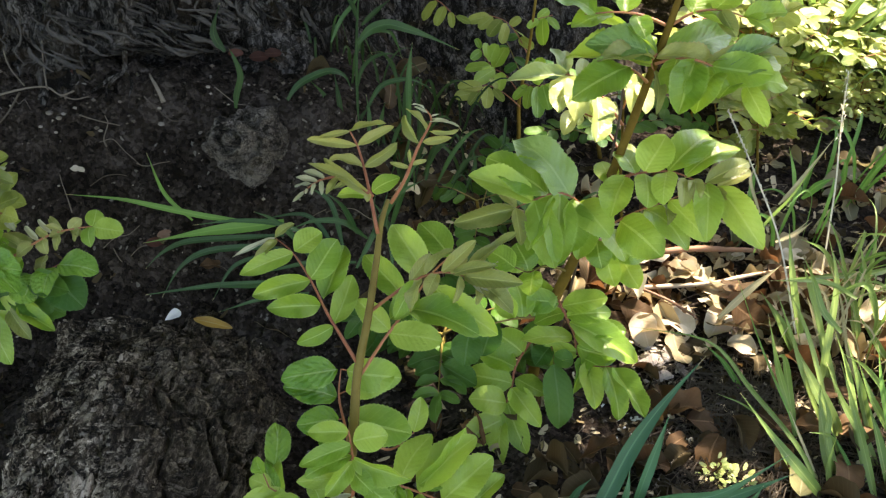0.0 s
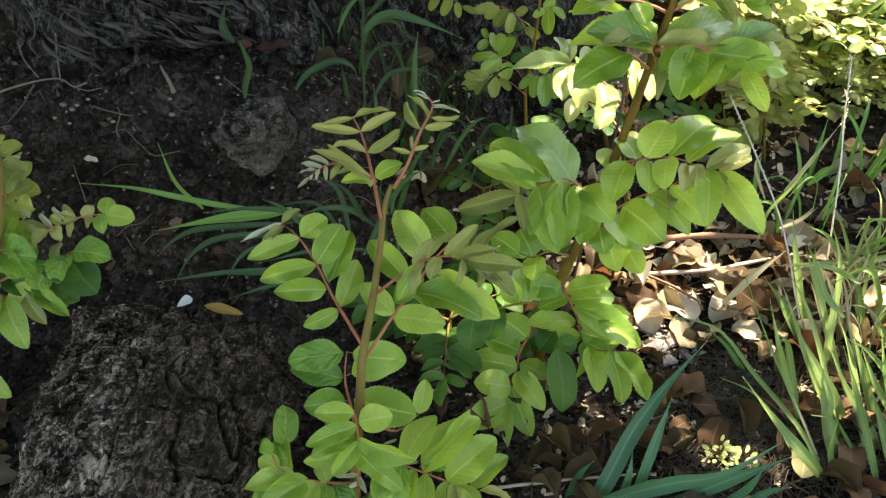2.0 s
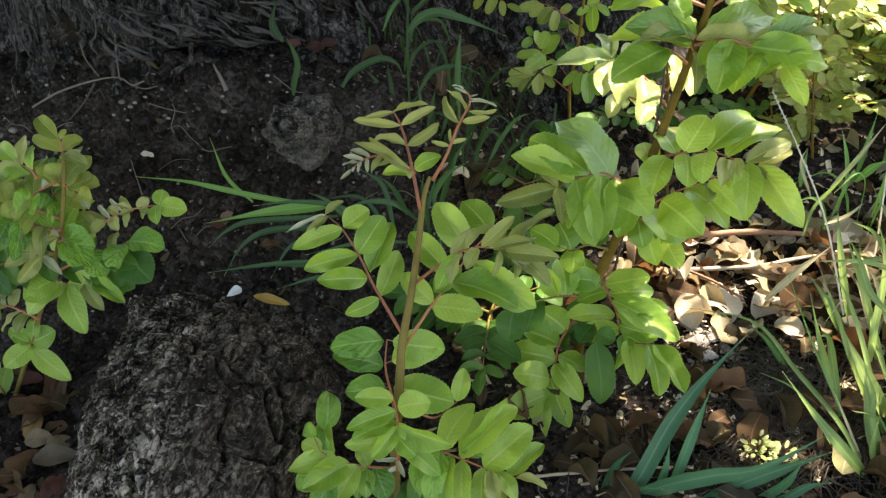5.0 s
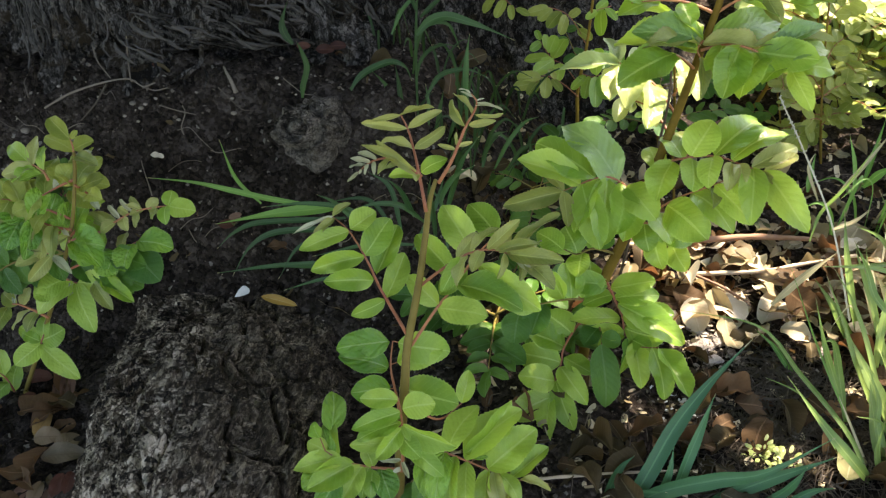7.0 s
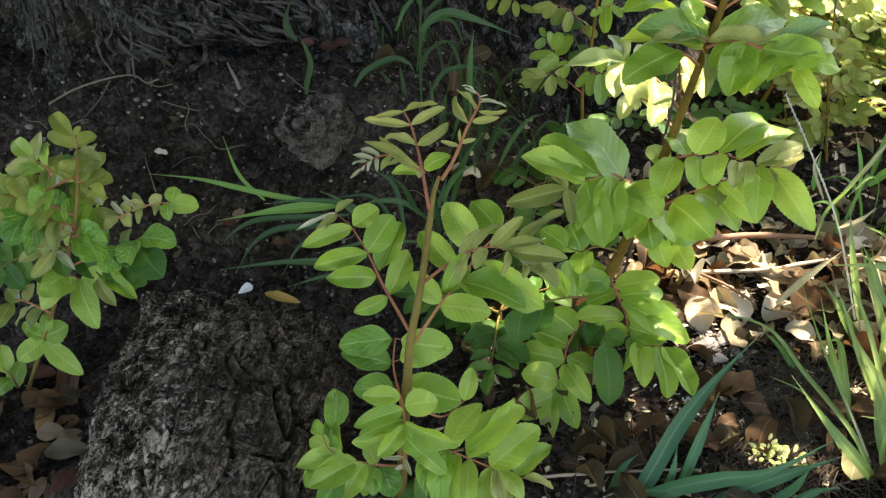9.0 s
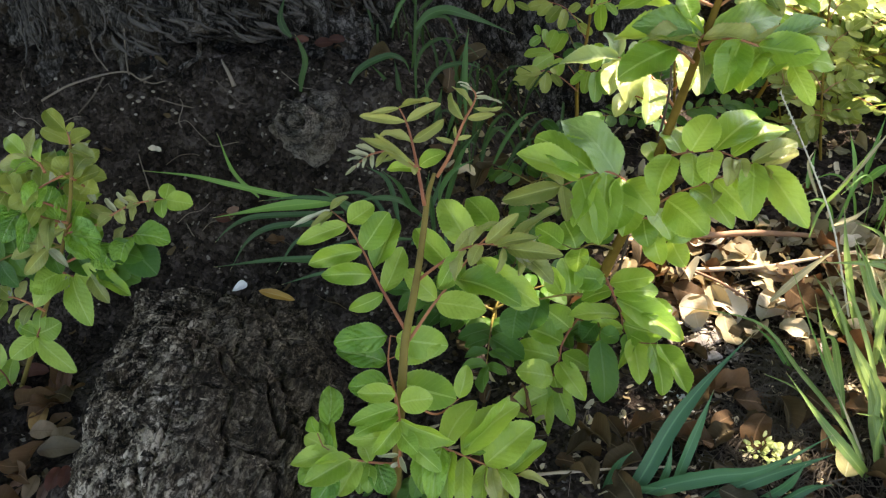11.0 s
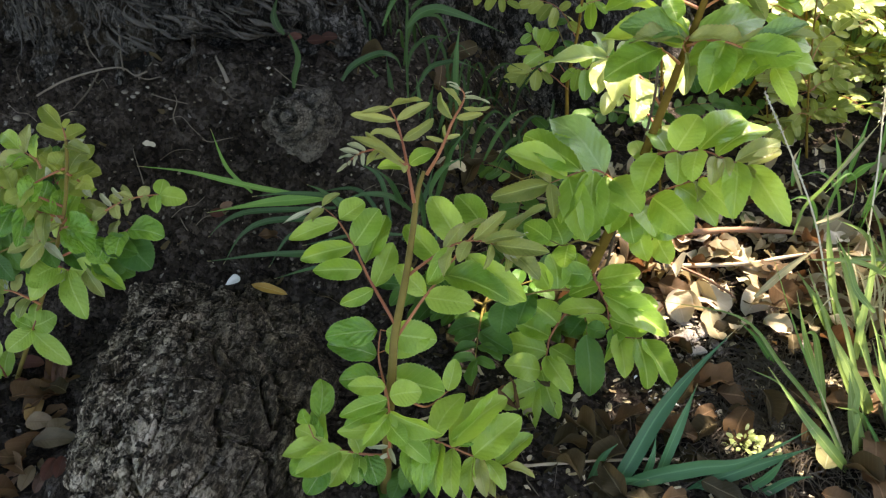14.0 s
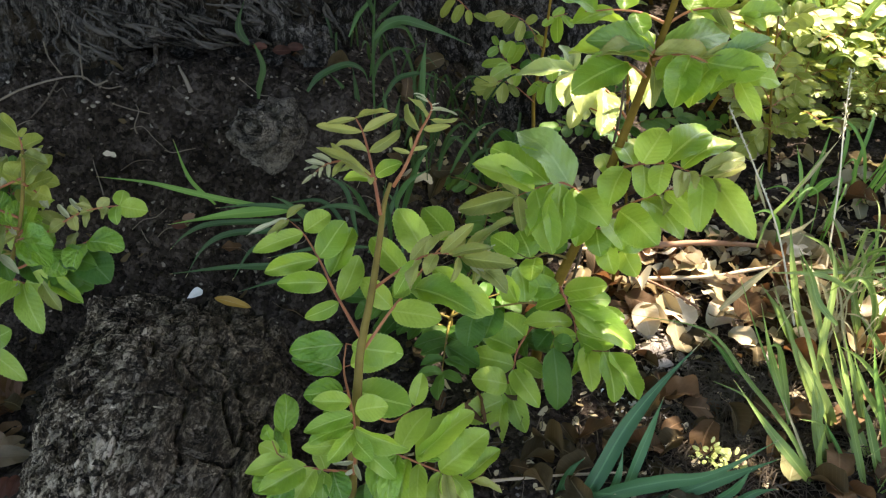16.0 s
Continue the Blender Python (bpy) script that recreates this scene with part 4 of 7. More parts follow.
compound_leaf(plant, "leaf", [(0.295, 1.080, 0.164), (0.309, 1.061, 0.146), (0.322, 1.044, 0.128), (0.328, 1.028, 0.109), (0.345, 1.012, 0.100), (0.373, 0.990, 0.124)], (0.00, -0.60, 1.00),
    [(0.16, -61, 9, -10, .54), (0.72, -43, -15, -13, .55), (2.08, -79, -25, 9, .42, 0.05), (2.92, -59, 1, -13, .43), (3.23, -44, -15, -11, .33, 0.07), (0.41, 66, 6, 17, .51), (0.97, 66, 14, 0, .50), (1.86, 75, 7, -17, .52), (2.74, 61, -9, -8, .63), (3.37, 34, -19, -7, .60), (4.70, 21, -59, -44, .47), (5.00, 40, -77, -15, .40), (3.79, 12, -67, -25, .43), (3.26, -5, -45, -21, .66, 0.08, "deep"), (4.01, -24, -45, -14, .21), (4.03, 22, -24, -17, .36), (1.67, 81, 3, -2, .44), (1.31, 100, -36, -35, .35)])
compound_leaf(plant, "leaf", [(0.285, 1.075, 0.119), (0.258, 1.043, 0.102), (0.239, 1.012, 0.082), (0.237, 0.994, 0.067), (0.229, 0.972, 0.048), (0.226, 0.955, 0.035)], (0.10, -0.60, 1.00),
    [(1.98, -58, 13, 16, .67), (1.38, -42, 17, 24, .85), (3.00, -68, 16, 0, .57), (3.96, -56, -9, 13, .67), (5.00, -60, -36, -16, .57), (4.99, -3, -60, -40, .40), (3.95, 32, -58, -38, .43), (3.21, 43, -57, -14, .44), (2.60, 46, -28, 0, .63, 0.06)])
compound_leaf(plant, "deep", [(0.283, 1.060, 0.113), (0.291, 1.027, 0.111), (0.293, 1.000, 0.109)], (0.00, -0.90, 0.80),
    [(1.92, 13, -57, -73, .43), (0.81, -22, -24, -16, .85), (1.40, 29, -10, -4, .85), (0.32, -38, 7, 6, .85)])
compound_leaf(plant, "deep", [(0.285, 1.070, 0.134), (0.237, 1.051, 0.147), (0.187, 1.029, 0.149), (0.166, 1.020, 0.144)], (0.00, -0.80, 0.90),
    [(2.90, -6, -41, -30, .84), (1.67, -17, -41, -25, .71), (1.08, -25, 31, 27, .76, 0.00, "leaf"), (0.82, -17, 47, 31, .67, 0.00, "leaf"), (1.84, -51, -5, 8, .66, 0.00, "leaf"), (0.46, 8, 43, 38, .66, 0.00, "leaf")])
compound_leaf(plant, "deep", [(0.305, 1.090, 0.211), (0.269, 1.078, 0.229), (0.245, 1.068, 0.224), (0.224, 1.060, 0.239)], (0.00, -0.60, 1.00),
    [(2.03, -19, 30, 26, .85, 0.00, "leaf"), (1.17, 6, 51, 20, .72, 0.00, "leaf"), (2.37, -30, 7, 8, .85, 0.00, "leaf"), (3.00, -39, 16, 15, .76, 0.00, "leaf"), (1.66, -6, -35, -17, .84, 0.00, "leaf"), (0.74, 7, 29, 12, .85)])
compound_leaf(plant, "leaf", [(0.379, 1.175, 0.519), (0.372, 1.162, 0.513), (0.377, 1.150, 0.506)], (0.00, -0.45, 1.00),
    [(0.00, -92, 0, 7, .44, 0.00, "sheen"), (0.31, -79, -37, 7, .45, 0.00, "bronze"), (0.00, 112, 79, -6, .35, 0.03, "sheen"), (0.23, 82, -12, -12, .44, 0.03, "bronze"), (1.85, 0, -60, -26, .26, 0.00, "bronze"), (0.00, -19, 20, 16, .85, 0.21), (1.16, -104, 32, -16, .44), (0.12, -111, 37, 16, .44)])
compound_leaf(plant, "leaf", [(0.372, 1.160, 0.486), (0.355, 1.154, 0.502), (0.343, 1.150, 0.511)], (0.10, -0.50, 1.00),
    [(2.00, -70, -50, -20, .49), (1.34, -38, -18, -16, .62)])
compound_leaf(plant, "leaf", [(0.378, 1.165, 0.510), (0.402, 1.157, 0.524), (0.429, 1.148, 0.527), (0.456, 1.140, 0.519), (0.486, 1.130, 0.510)], (-0.10, -0.45, 1.00),
    [(2.95, 80, 25, 0, .61, 0.00, "sheen"), (2.84, 76, 39, 23, .29, 0.00, "sheen"), (3.95, 60, 13, -8, .45), (4.00, 25, -49, -32, .37), (3.84, -34, -33, -9, .52), (2.82, -29, -51, -35, .59), (1.78, -23, -63, -42, .55), (0.98, -11, -42, -27, .57), (2.48, 70, -26, 6, .53), (2.15, 109, 27, 2, .21, 0.00, "bronze")])
compound_leaf(plant, "leaf", [(0.392, 1.195, 0.548), (0.354, 1.193, 0.562), (0.318, 1.192, 0.564), (0.282, 1.190, 0.559)], (0.05, -0.50, 1.00),
    [(2.00, -53, -20, -15, .71), (1.20, 12, -25, -19, .85), (2.60, -51, 21, 5, .77), (1.60, 1, 52, 17, .62)])
compound_leaf(plant, "leaf", [(0.392, 1.195, 0.548), (0.417, 1.193, 0.569), (0.450, 1.192, 0.576), (0.487, 1.190, 0.568)], (-0.05, -0.50, 1.00),
    [(1.00, 46, -32, -5, .62), (2.00, 16, -37, -17, .57, 0.00, "bronze"), (2.90, 31, -18, -9, .54), (1.80, 34, 23, 19, .84), (1.00, 14, 40, 21, .68), (2.80, 58, 15, 2, .42)])

plant = sapling("ash_seedling", "bushy ash seedling with glossy green leaflets beside the root",
    [(-0.626, 0.920, -0.040), (-0.643, 0.925, -0.068), (-0.576, 0.940, 0.063), (-0.513, 0.965, 0.193), (-0.478, 0.985, 0.278), (-0.459, 1.000, 0.349), (-0.453, 1.010, 0.388)], 0.0042)
compound_leaf(plant, "dull", [(-0.459, 1.000, 0.349), (-0.455, 1.013, 0.387), (-0.458, 1.020, 0.404)], (0.10, -0.60, 1.00),
    [(1.92, -37, 24, 17, .45), (1.03, -48, 18, 9, .42), (1.14, 26, 13, 9, .72), (1.95, 9, 9, 9, .55), (0.88, 41, -15, -4, .48, 0.00, "bronze"), (0.76, 25, 9, 8, .35, 0.00, "pale"), (0.60, 10, 16, 7, .51, 0.00, "bronze")])
compound_leaf(plant, "dull", [(-0.459, 1.000, 0.349), (-0.486, 1.003, 0.334), (-0.523, 1.007, 0.310), (-0.554, 1.010, 0.287)], (0.20, -0.50, 1.00),
    [(0.97, 13, 27, 19, .85), (1.93, -6, 66, 19, .41), (2.68, -41, 43, 26, .31), (3.00, -30, 24, 23, .49), (1.41, 19, 25, 11, .38, 0.00, "pale"), (2.09, -12, -33, -16, .58), (0.87, -31, 27, 10, .49), (2.60, -14, 38, 9, .44)])
compound_leaf(plant, "dull", [(-0.458, 0.995, 0.343), (-0.450, 1.004, 0.322), (-0.450, 1.010, 0.302)], (-0.20, -0.50, 1.00),
    [(0.32, 37, 7, 15, .85), (0.06, 13, 39, 13, .73), (1.05, 33, -19, 9, .58), (1.85, 18, -17, 0, .46, 0.00, "pale"), (0.10, -44, 43, -6, .39)])
compound_leaf(plant, "gloss", [(-0.478, 0.980, 0.272), (-0.508, 0.980, 0.277), (-0.530, 0.980, 0.287), (-0.557, 0.980, 0.282)], (0.20, -0.50, 1.00),
    [(1.89, -1, 44, 28, .52), (1.30, 3, 40, 24, .67), (2.77, 0, -51, -13, .71), (2.17, 6, -51, -31, .45), (1.55, 9, -43, -33, .48, 0.00, "bronze"), (0.87, 19, -51, -14, .42, 0.00, "bronze"), (0.32, -6, 38, 18, .59), (0.59, -5, 22, 18, .71), (2.50, -37, 1, 17, .84), (0.46, 13, -8, -6, .58, 0.00, "pale")])
compound_leaf(plant, "leaf", [(-0.483, 0.980, 0.261), (-0.468, 0.984, 0.274), (-0.447, 0.990, 0.282)], (-0.10, -0.50, 1.00),
    [(0.33, 13, 34, 27, .84), (1.00, 23, 6, 11, .85), (0.53, -3, 34, 16, .71)])
compound_leaf(plant, "gloss", [(-0.484, 0.975, 0.254), (-0.470, 0.972, 0.263), (-0.461, 0.970, 0.261)], (-0.10, -0.50, 1.00),
    [(0.34, 57, -13, 5, .82), (0.83, 35, -30, -15, .69), (0.34, 63, -43, -4, .42)])
compound_leaf(plant, "bronze", [(-0.490, 0.980, 0.238), (-0.451, 0.985, 0.260), (-0.417, 0.989, 0.283), (-0.383, 0.993, 0.304), (-0.349, 0.998, 0.312), (-0.332, 1.000, 0.314)], (-0.10, -0.60, 1.00),
    [(1.75, -42, 19, 2, .38), (2.13, -20, -13, -11, .79), (2.40, -22, 16, 10, .29, 0.00, "pale"), (2.81, -20, 11, 2, .63), (3.38, -23, 2, 6, .43), (3.45, -20, -6, -6, .61), (3.30, -20, 18, 9, .38), (3.60, 14, 13, 10, .80), (3.70, 17, -5, -3, .60), (3.26, -2, -19, -16, .49), (5.00, 1, 21, 11, .85, 0.00, "leaf"), (5.00, 44, -8, 1, .60, 0.00, "leaf"), (4.76, 8, -24, -13, .61, 0.00, "leaf"), (4.00, -3, -15, -10, .60), (2.53, 11, -17, -10, .85), (3.00, -22, 15, 9, .25, 0.00, "pale")])
compound_leaf(plant, "gloss", [(-0.508, 0.965, 0.199), (-0.465, 0.972, 0.221), (-0.421, 0.979, 0.236), (-0.384, 0.985, 0.257)], (-0.05, -0.50, 1.00),
    [(2.12, -13, -26, -19, .85), (2.75, -1, -40, -19, .85), (2.96, 51, 0, -10, .72), (2.62, 52, -37, -31, .64, 0.00, "deep"), (1.90, 63, -25, 4, .48, 0.00, "deep"), (1.41, 33, -22, -10, .77), (1.21, 9, 30, 21, .85), (2.24, 0, 27, 10, .85, 0.00, "bronze")])
compound_leaf(plant, "leaf", [(-0.508, 0.960, 0.198), (-0.493, 0.958, 0.188), (-0.472, 0.957, 0.188), (-0.442, 0.955, 0.200)], (0.00, -0.50, 1.00),
    [(1.44, 75, -5, 13, .44), (2.50, 44, -38, -14, .41), (1.17, -44, -43, -27, .62), (1.27, 44, -58, -42, .44), (0.40, -42, -29, -16, .78), (3.00, 59, -29, -10, .32), (0.96, 6, -19, -14, .29, 0.00, "pale")])
compound_leaf(plant, "bronze", [(-0.492, 0.955, 0.225), (-0.502, 0.952, 0.244), (-0.512, 0.950, 0.256)], (0.10, -0.55, 1.00),
    [(1.00, 36, -21, -11, .32, 0.00, "pale"), (1.17, -23, -36, -20, .51), (1.55, -38, -26, -5, .54), (1.89, 30, 21, 13, .35), (1.76, -31, -8, 6, .67)])
compound_leaf(plant, "leaf", [(-0.616, 0.940, -0.010), (-0.568, 0.932, 0.073), (-0.554, 0.930, 0.097)], (0.10, -0.60, 1.00),
    [(1.00, -29, -36, -16, .60), (0.96, 68, -32, -34, .33), (1.28, 35, 16, 14, .85), (1.67, 0, 26, 21, .69), (1.16, -29, 3, 13, .58), (1.14, -37, 15, 15, .51)])
compound_leaf(plant, "dull", [(-0.546, 0.945, 0.119), (-0.567, 0.943, 0.137), (-0.589, 0.941, 0.148), (-0.616, 0.940, 0.134)], (0.10, -0.60, 1.00),
    [(1.00, -25, -25, -22, .53, 0.00, "bronze"), (1.50, 0, 30, 12, .60, 0.00, "bronze"), (1.83, -30, 16, 7, .61), (0.67, -8, -28, -15, .65, 0.00, "bronze"), (2.41, -5, -41, -14, .52), (2.01, -2, 22, 14, .35, 0.00, "pale")])
compound_leaf(plant, "leaf", [(-0.654, 0.925, -0.085), (-0.643, 0.916, -0.014), (-0.646, 0.910, 0.020)], (0.10, -0.60, 1.00),
    [(0.62, -7, 41, 23, .61), (1.00, -15, -30, -8, .85), (1.50, -24, 39, 21, .59), (0.25, -19, -23, -18, .85)])
compound_leaf(plant, "dull", [(-0.479, 0.990, 0.284), (-0.520, 0.993, 0.298), (-0.570, 0.997, 0.305), (-0.616, 1.000, 0.303)], (0.20, -0.50, 1.00),
    [(1.33, -20, -19, -2, .85), (1.67, -25, 27, 18, .63), (2.20, -28, 22, 25, .62), (2.40, -13, -42, -6, .72), (2.00, -12, -41, -25, .60), (0.81, -15, -34, -22, .76)])
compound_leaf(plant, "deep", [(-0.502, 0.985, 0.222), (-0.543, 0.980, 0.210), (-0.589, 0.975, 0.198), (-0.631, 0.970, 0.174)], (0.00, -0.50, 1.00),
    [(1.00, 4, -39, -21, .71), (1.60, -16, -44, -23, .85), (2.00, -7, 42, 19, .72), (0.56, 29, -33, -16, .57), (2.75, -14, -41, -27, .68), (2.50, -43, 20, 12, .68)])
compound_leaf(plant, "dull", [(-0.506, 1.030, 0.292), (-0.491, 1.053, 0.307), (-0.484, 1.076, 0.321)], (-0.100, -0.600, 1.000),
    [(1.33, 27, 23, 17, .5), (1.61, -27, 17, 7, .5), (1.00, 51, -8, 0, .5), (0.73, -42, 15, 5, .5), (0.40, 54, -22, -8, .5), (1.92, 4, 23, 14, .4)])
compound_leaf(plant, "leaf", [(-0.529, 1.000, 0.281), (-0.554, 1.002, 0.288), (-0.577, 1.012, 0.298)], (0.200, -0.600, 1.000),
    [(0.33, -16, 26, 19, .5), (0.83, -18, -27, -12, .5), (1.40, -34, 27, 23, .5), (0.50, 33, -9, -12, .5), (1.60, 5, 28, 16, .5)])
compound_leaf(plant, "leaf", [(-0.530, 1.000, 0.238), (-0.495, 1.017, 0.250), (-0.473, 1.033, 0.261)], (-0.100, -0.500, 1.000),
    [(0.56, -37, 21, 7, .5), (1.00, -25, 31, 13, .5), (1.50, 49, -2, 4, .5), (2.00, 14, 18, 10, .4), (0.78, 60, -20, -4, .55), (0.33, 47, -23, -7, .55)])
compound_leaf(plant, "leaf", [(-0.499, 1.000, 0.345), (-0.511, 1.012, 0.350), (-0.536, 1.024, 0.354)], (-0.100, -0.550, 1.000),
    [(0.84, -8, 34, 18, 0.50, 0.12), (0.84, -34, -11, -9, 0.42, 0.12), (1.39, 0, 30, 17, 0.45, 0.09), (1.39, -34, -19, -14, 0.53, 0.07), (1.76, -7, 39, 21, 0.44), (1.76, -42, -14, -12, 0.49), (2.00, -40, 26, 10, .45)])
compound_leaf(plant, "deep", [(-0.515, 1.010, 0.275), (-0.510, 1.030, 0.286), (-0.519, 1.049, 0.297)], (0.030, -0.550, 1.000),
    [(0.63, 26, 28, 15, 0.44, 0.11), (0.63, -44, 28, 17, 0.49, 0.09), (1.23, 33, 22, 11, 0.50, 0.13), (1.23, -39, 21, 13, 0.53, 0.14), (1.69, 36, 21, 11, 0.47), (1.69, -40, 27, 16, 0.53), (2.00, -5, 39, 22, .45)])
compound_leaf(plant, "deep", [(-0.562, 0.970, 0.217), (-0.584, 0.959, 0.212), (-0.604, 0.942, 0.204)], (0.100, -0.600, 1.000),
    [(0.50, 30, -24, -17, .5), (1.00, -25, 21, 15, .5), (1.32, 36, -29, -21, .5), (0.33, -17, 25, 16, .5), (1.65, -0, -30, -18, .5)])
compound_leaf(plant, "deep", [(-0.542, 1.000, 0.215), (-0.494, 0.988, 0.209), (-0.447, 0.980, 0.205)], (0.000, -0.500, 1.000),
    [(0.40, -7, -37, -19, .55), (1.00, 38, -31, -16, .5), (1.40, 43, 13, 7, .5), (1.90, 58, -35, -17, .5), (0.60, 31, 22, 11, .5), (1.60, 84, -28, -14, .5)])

plant = sapling("ash_seedling", "sunlit pale yellow-green ash shoot behind the taller sapling",
    [(0.409, 1.260, -0.030), (0.409, 1.270, 0.152), (0.393, 1.280, 0.248), (0.382, 1.300, 0.341), (0.370, 1.320, 0.422)], .003, STEM_BROWN)
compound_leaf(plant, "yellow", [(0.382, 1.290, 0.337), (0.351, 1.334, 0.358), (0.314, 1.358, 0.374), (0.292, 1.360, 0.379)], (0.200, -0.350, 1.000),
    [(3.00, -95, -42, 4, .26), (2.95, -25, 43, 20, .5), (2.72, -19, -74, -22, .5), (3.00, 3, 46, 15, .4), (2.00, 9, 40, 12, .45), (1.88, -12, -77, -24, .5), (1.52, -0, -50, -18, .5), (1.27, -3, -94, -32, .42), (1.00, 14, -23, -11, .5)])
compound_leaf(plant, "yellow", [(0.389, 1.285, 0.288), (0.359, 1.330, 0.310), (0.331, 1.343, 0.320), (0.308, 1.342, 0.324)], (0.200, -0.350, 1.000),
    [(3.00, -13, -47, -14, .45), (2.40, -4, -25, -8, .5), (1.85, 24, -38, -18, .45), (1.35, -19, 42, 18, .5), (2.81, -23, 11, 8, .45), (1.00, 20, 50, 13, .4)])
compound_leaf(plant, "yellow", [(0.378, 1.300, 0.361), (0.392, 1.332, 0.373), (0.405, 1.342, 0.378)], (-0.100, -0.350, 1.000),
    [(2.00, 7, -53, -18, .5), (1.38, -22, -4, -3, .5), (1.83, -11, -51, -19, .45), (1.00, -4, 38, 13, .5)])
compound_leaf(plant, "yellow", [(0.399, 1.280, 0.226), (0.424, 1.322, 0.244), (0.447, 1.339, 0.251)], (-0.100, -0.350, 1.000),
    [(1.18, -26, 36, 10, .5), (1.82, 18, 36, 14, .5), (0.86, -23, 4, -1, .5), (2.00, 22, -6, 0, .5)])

plant = sapling("ash_seedling", "shaded slender ash shoots with small yellow-green leaflets by the trunk",
    [(0.253, 1.610, -0.030), (0.253, 1.620, 0.084), (0.247, 1.640, 0.158), (0.256, 1.670, 0.243), (0.260, 1.700, 0.346)], .0045, STEM_BROWN)
compound_leaf(plant, "leaf_small", [(0.248, 1.630, 0.177), (0.216, 1.660, 0.202), (0.190, 1.668, 0.212), (0.164, 1.698, 0.234)], (0.200, -0.600, 1.000),
    [(2.52, -2, 28, 17, .5), (2.31, 13, 36, 19, .5), (1.91, 22, 44, 22, .5), (2.09, -51, -21, -2, .45), (1.79, -39, -32, -12, .5), (1.37, -1, -36, -21, .5), (2.93, -20, -22, -9, .5), (3.00, -11, 17, 13, .5)])
compound_leaf(plant, "dull_small", [(0.247, 1.600, 0.169), (0.212, 1.619, 0.187), (0.178, 1.625, 0.197), (0.163, 1.607, 0.190)], (0.200, -0.600, 1.000),
    [(2.26, -49, -12, 2, .45), (2.86, -44, -20, -3, .4), (1.92, 1, -41, -25, .45), (1.56, 21, -19, -16, .45), (2.64, -20, -31, -15, .45), (1.34, -16, 18, 14, .5)])
compound_leaf(plant, "dull_small", [(0.256, 1.670, 0.243), (0.230, 1.710, 0.269), (0.206, 1.728, 0.283), (0.172, 1.734, 0.290)], (0.100, -0.600, 1.000),
    [(2.17, -23, -36, -20, .45), (1.75, -11, -38, -22, .45), (1.32, 31, -19, -15, .5, 0.06), (2.68, -25, -28, -14, .45), (2.85, -43, -18, -7, .4), (0.75, 29, -18, -13, .5), (1.55, 22, 19, 9, .5)])
compound_leaf(plant, "leaf_small", [(0.260, 1.690, 0.305), (0.275, 1.695, 0.309), (0.296, 1.700, 0.314)], (-0.100, -0.600, 1.000),
    [(0.76, -22, -16, -12, .45, 0.07), (1.13, 2, -51, -30, .4), (1.49, 23, -25, -13, .45), (0.52, 20, 18, 13, .5)])
compound_leaf(plant, "leaf_small", [(0.252, 1.640, 0.197), (0.272, 1.635, 0.195), (0.294, 1.639, 0.200)], (-0.100, -0.700, 1.000),
    [(1.25, 4, -53, -37, .4), (0.73, -8, -39, -28, .4), (1.75, 14, -43, -29, .45), (1.39, -1, 48, 33, .45), (2.00, 23, -20, -12, .45), (0.34, -25, -25, -20, .4)])
compound_leaf(plant, "deep_small", [(0.245, 1.680, 0.199), (0.223, 1.721, 0.226), (0.203, 1.752, 0.246)], (0.100, -0.600, 1.000),
    [(0.63, 29, -13, -11, .5), (1.08, -32, -19, -8, .5), (1.51, 25, 15, 6, .5), (0.38, -21, -20, -10, .5)])
compound_leaf(plant, "dull_small", [(0.107, 1.680, 0.311), (0.083, 1.697, 0.325), (0.060, 1.703, 0.332)], (0.100, -0.700, 1.000),
    [(0.25, 6, -26, -19, .4), (0.75, -13, -35, -23, .4), (0.00, 34, -10, -10, .4, 0.16), (1.50, -18, -37, -24, .4)])

plant = sapling("ash_seedling", "slender ash seedling with rounded olive leaflets on shaded soil",
    [(0.778, 1.660, -0.046), (0.749, 1.700, 0.095), (0.740, 1.760, 0.191), (0.731, 1.820, 0.309)], .003, STEM_BROWN)
compound_leaf(plant, "dull_small", [(0.748, 1.680, 0.088), (0.771, 1.702, 0.103), (0.809, 1.701, 0.107)], (-0.100, -0.600, 1.000),
    [(0.68, 30, -8, -2, 0.51), (0.68, -6, 25, 14, 0.46), (1.29, 23, -26, -14, 0.49), (1.29, 23, 21, 15, 0.52), (1.89, 13, -27, -15, 0.55), (1.89, 21, 17, 12, 0.58), (2.00, 32, -0, 3, .5)])
compound_leaf(plant, "dull_small", [(0.748, 1.690, 0.095), (0.726, 1.687, 0.095), (0.696, 1.650, 0.076)], (0.100, -0.600, 1.000),
    [(0.74, -21, 20, 14, 0.55), (0.74, -26, -31, -16, 0.54), (1.31, -28, -7, -2, 0.58), (1.31, 9, -32, -20, 0.58), (1.91, -39, -3, 2, 0.51), (1.91, 12, -28, -18, 0.59), (2.00, -24, -29, -15, .5)])
compound_leaf(plant, "dull_small", [(0.746, 1.720, 0.130), (0.767, 1.736, 0.142), (0.796, 1.747, 0.151)], (-0.100, -0.600, 1.000),
    [(0.70, 22, -14, -6, 0.47), (0.70, 1, 28, 17, 0.52), (1.30, 21, -20, -10, 0.53), (1.30, 8, 21, 13, 0.54), (1.89, 26, -24, -12, 0.55), (1.89, 4, 28, 17, 0.60), (2.00, 31, 12, 10, .5)])
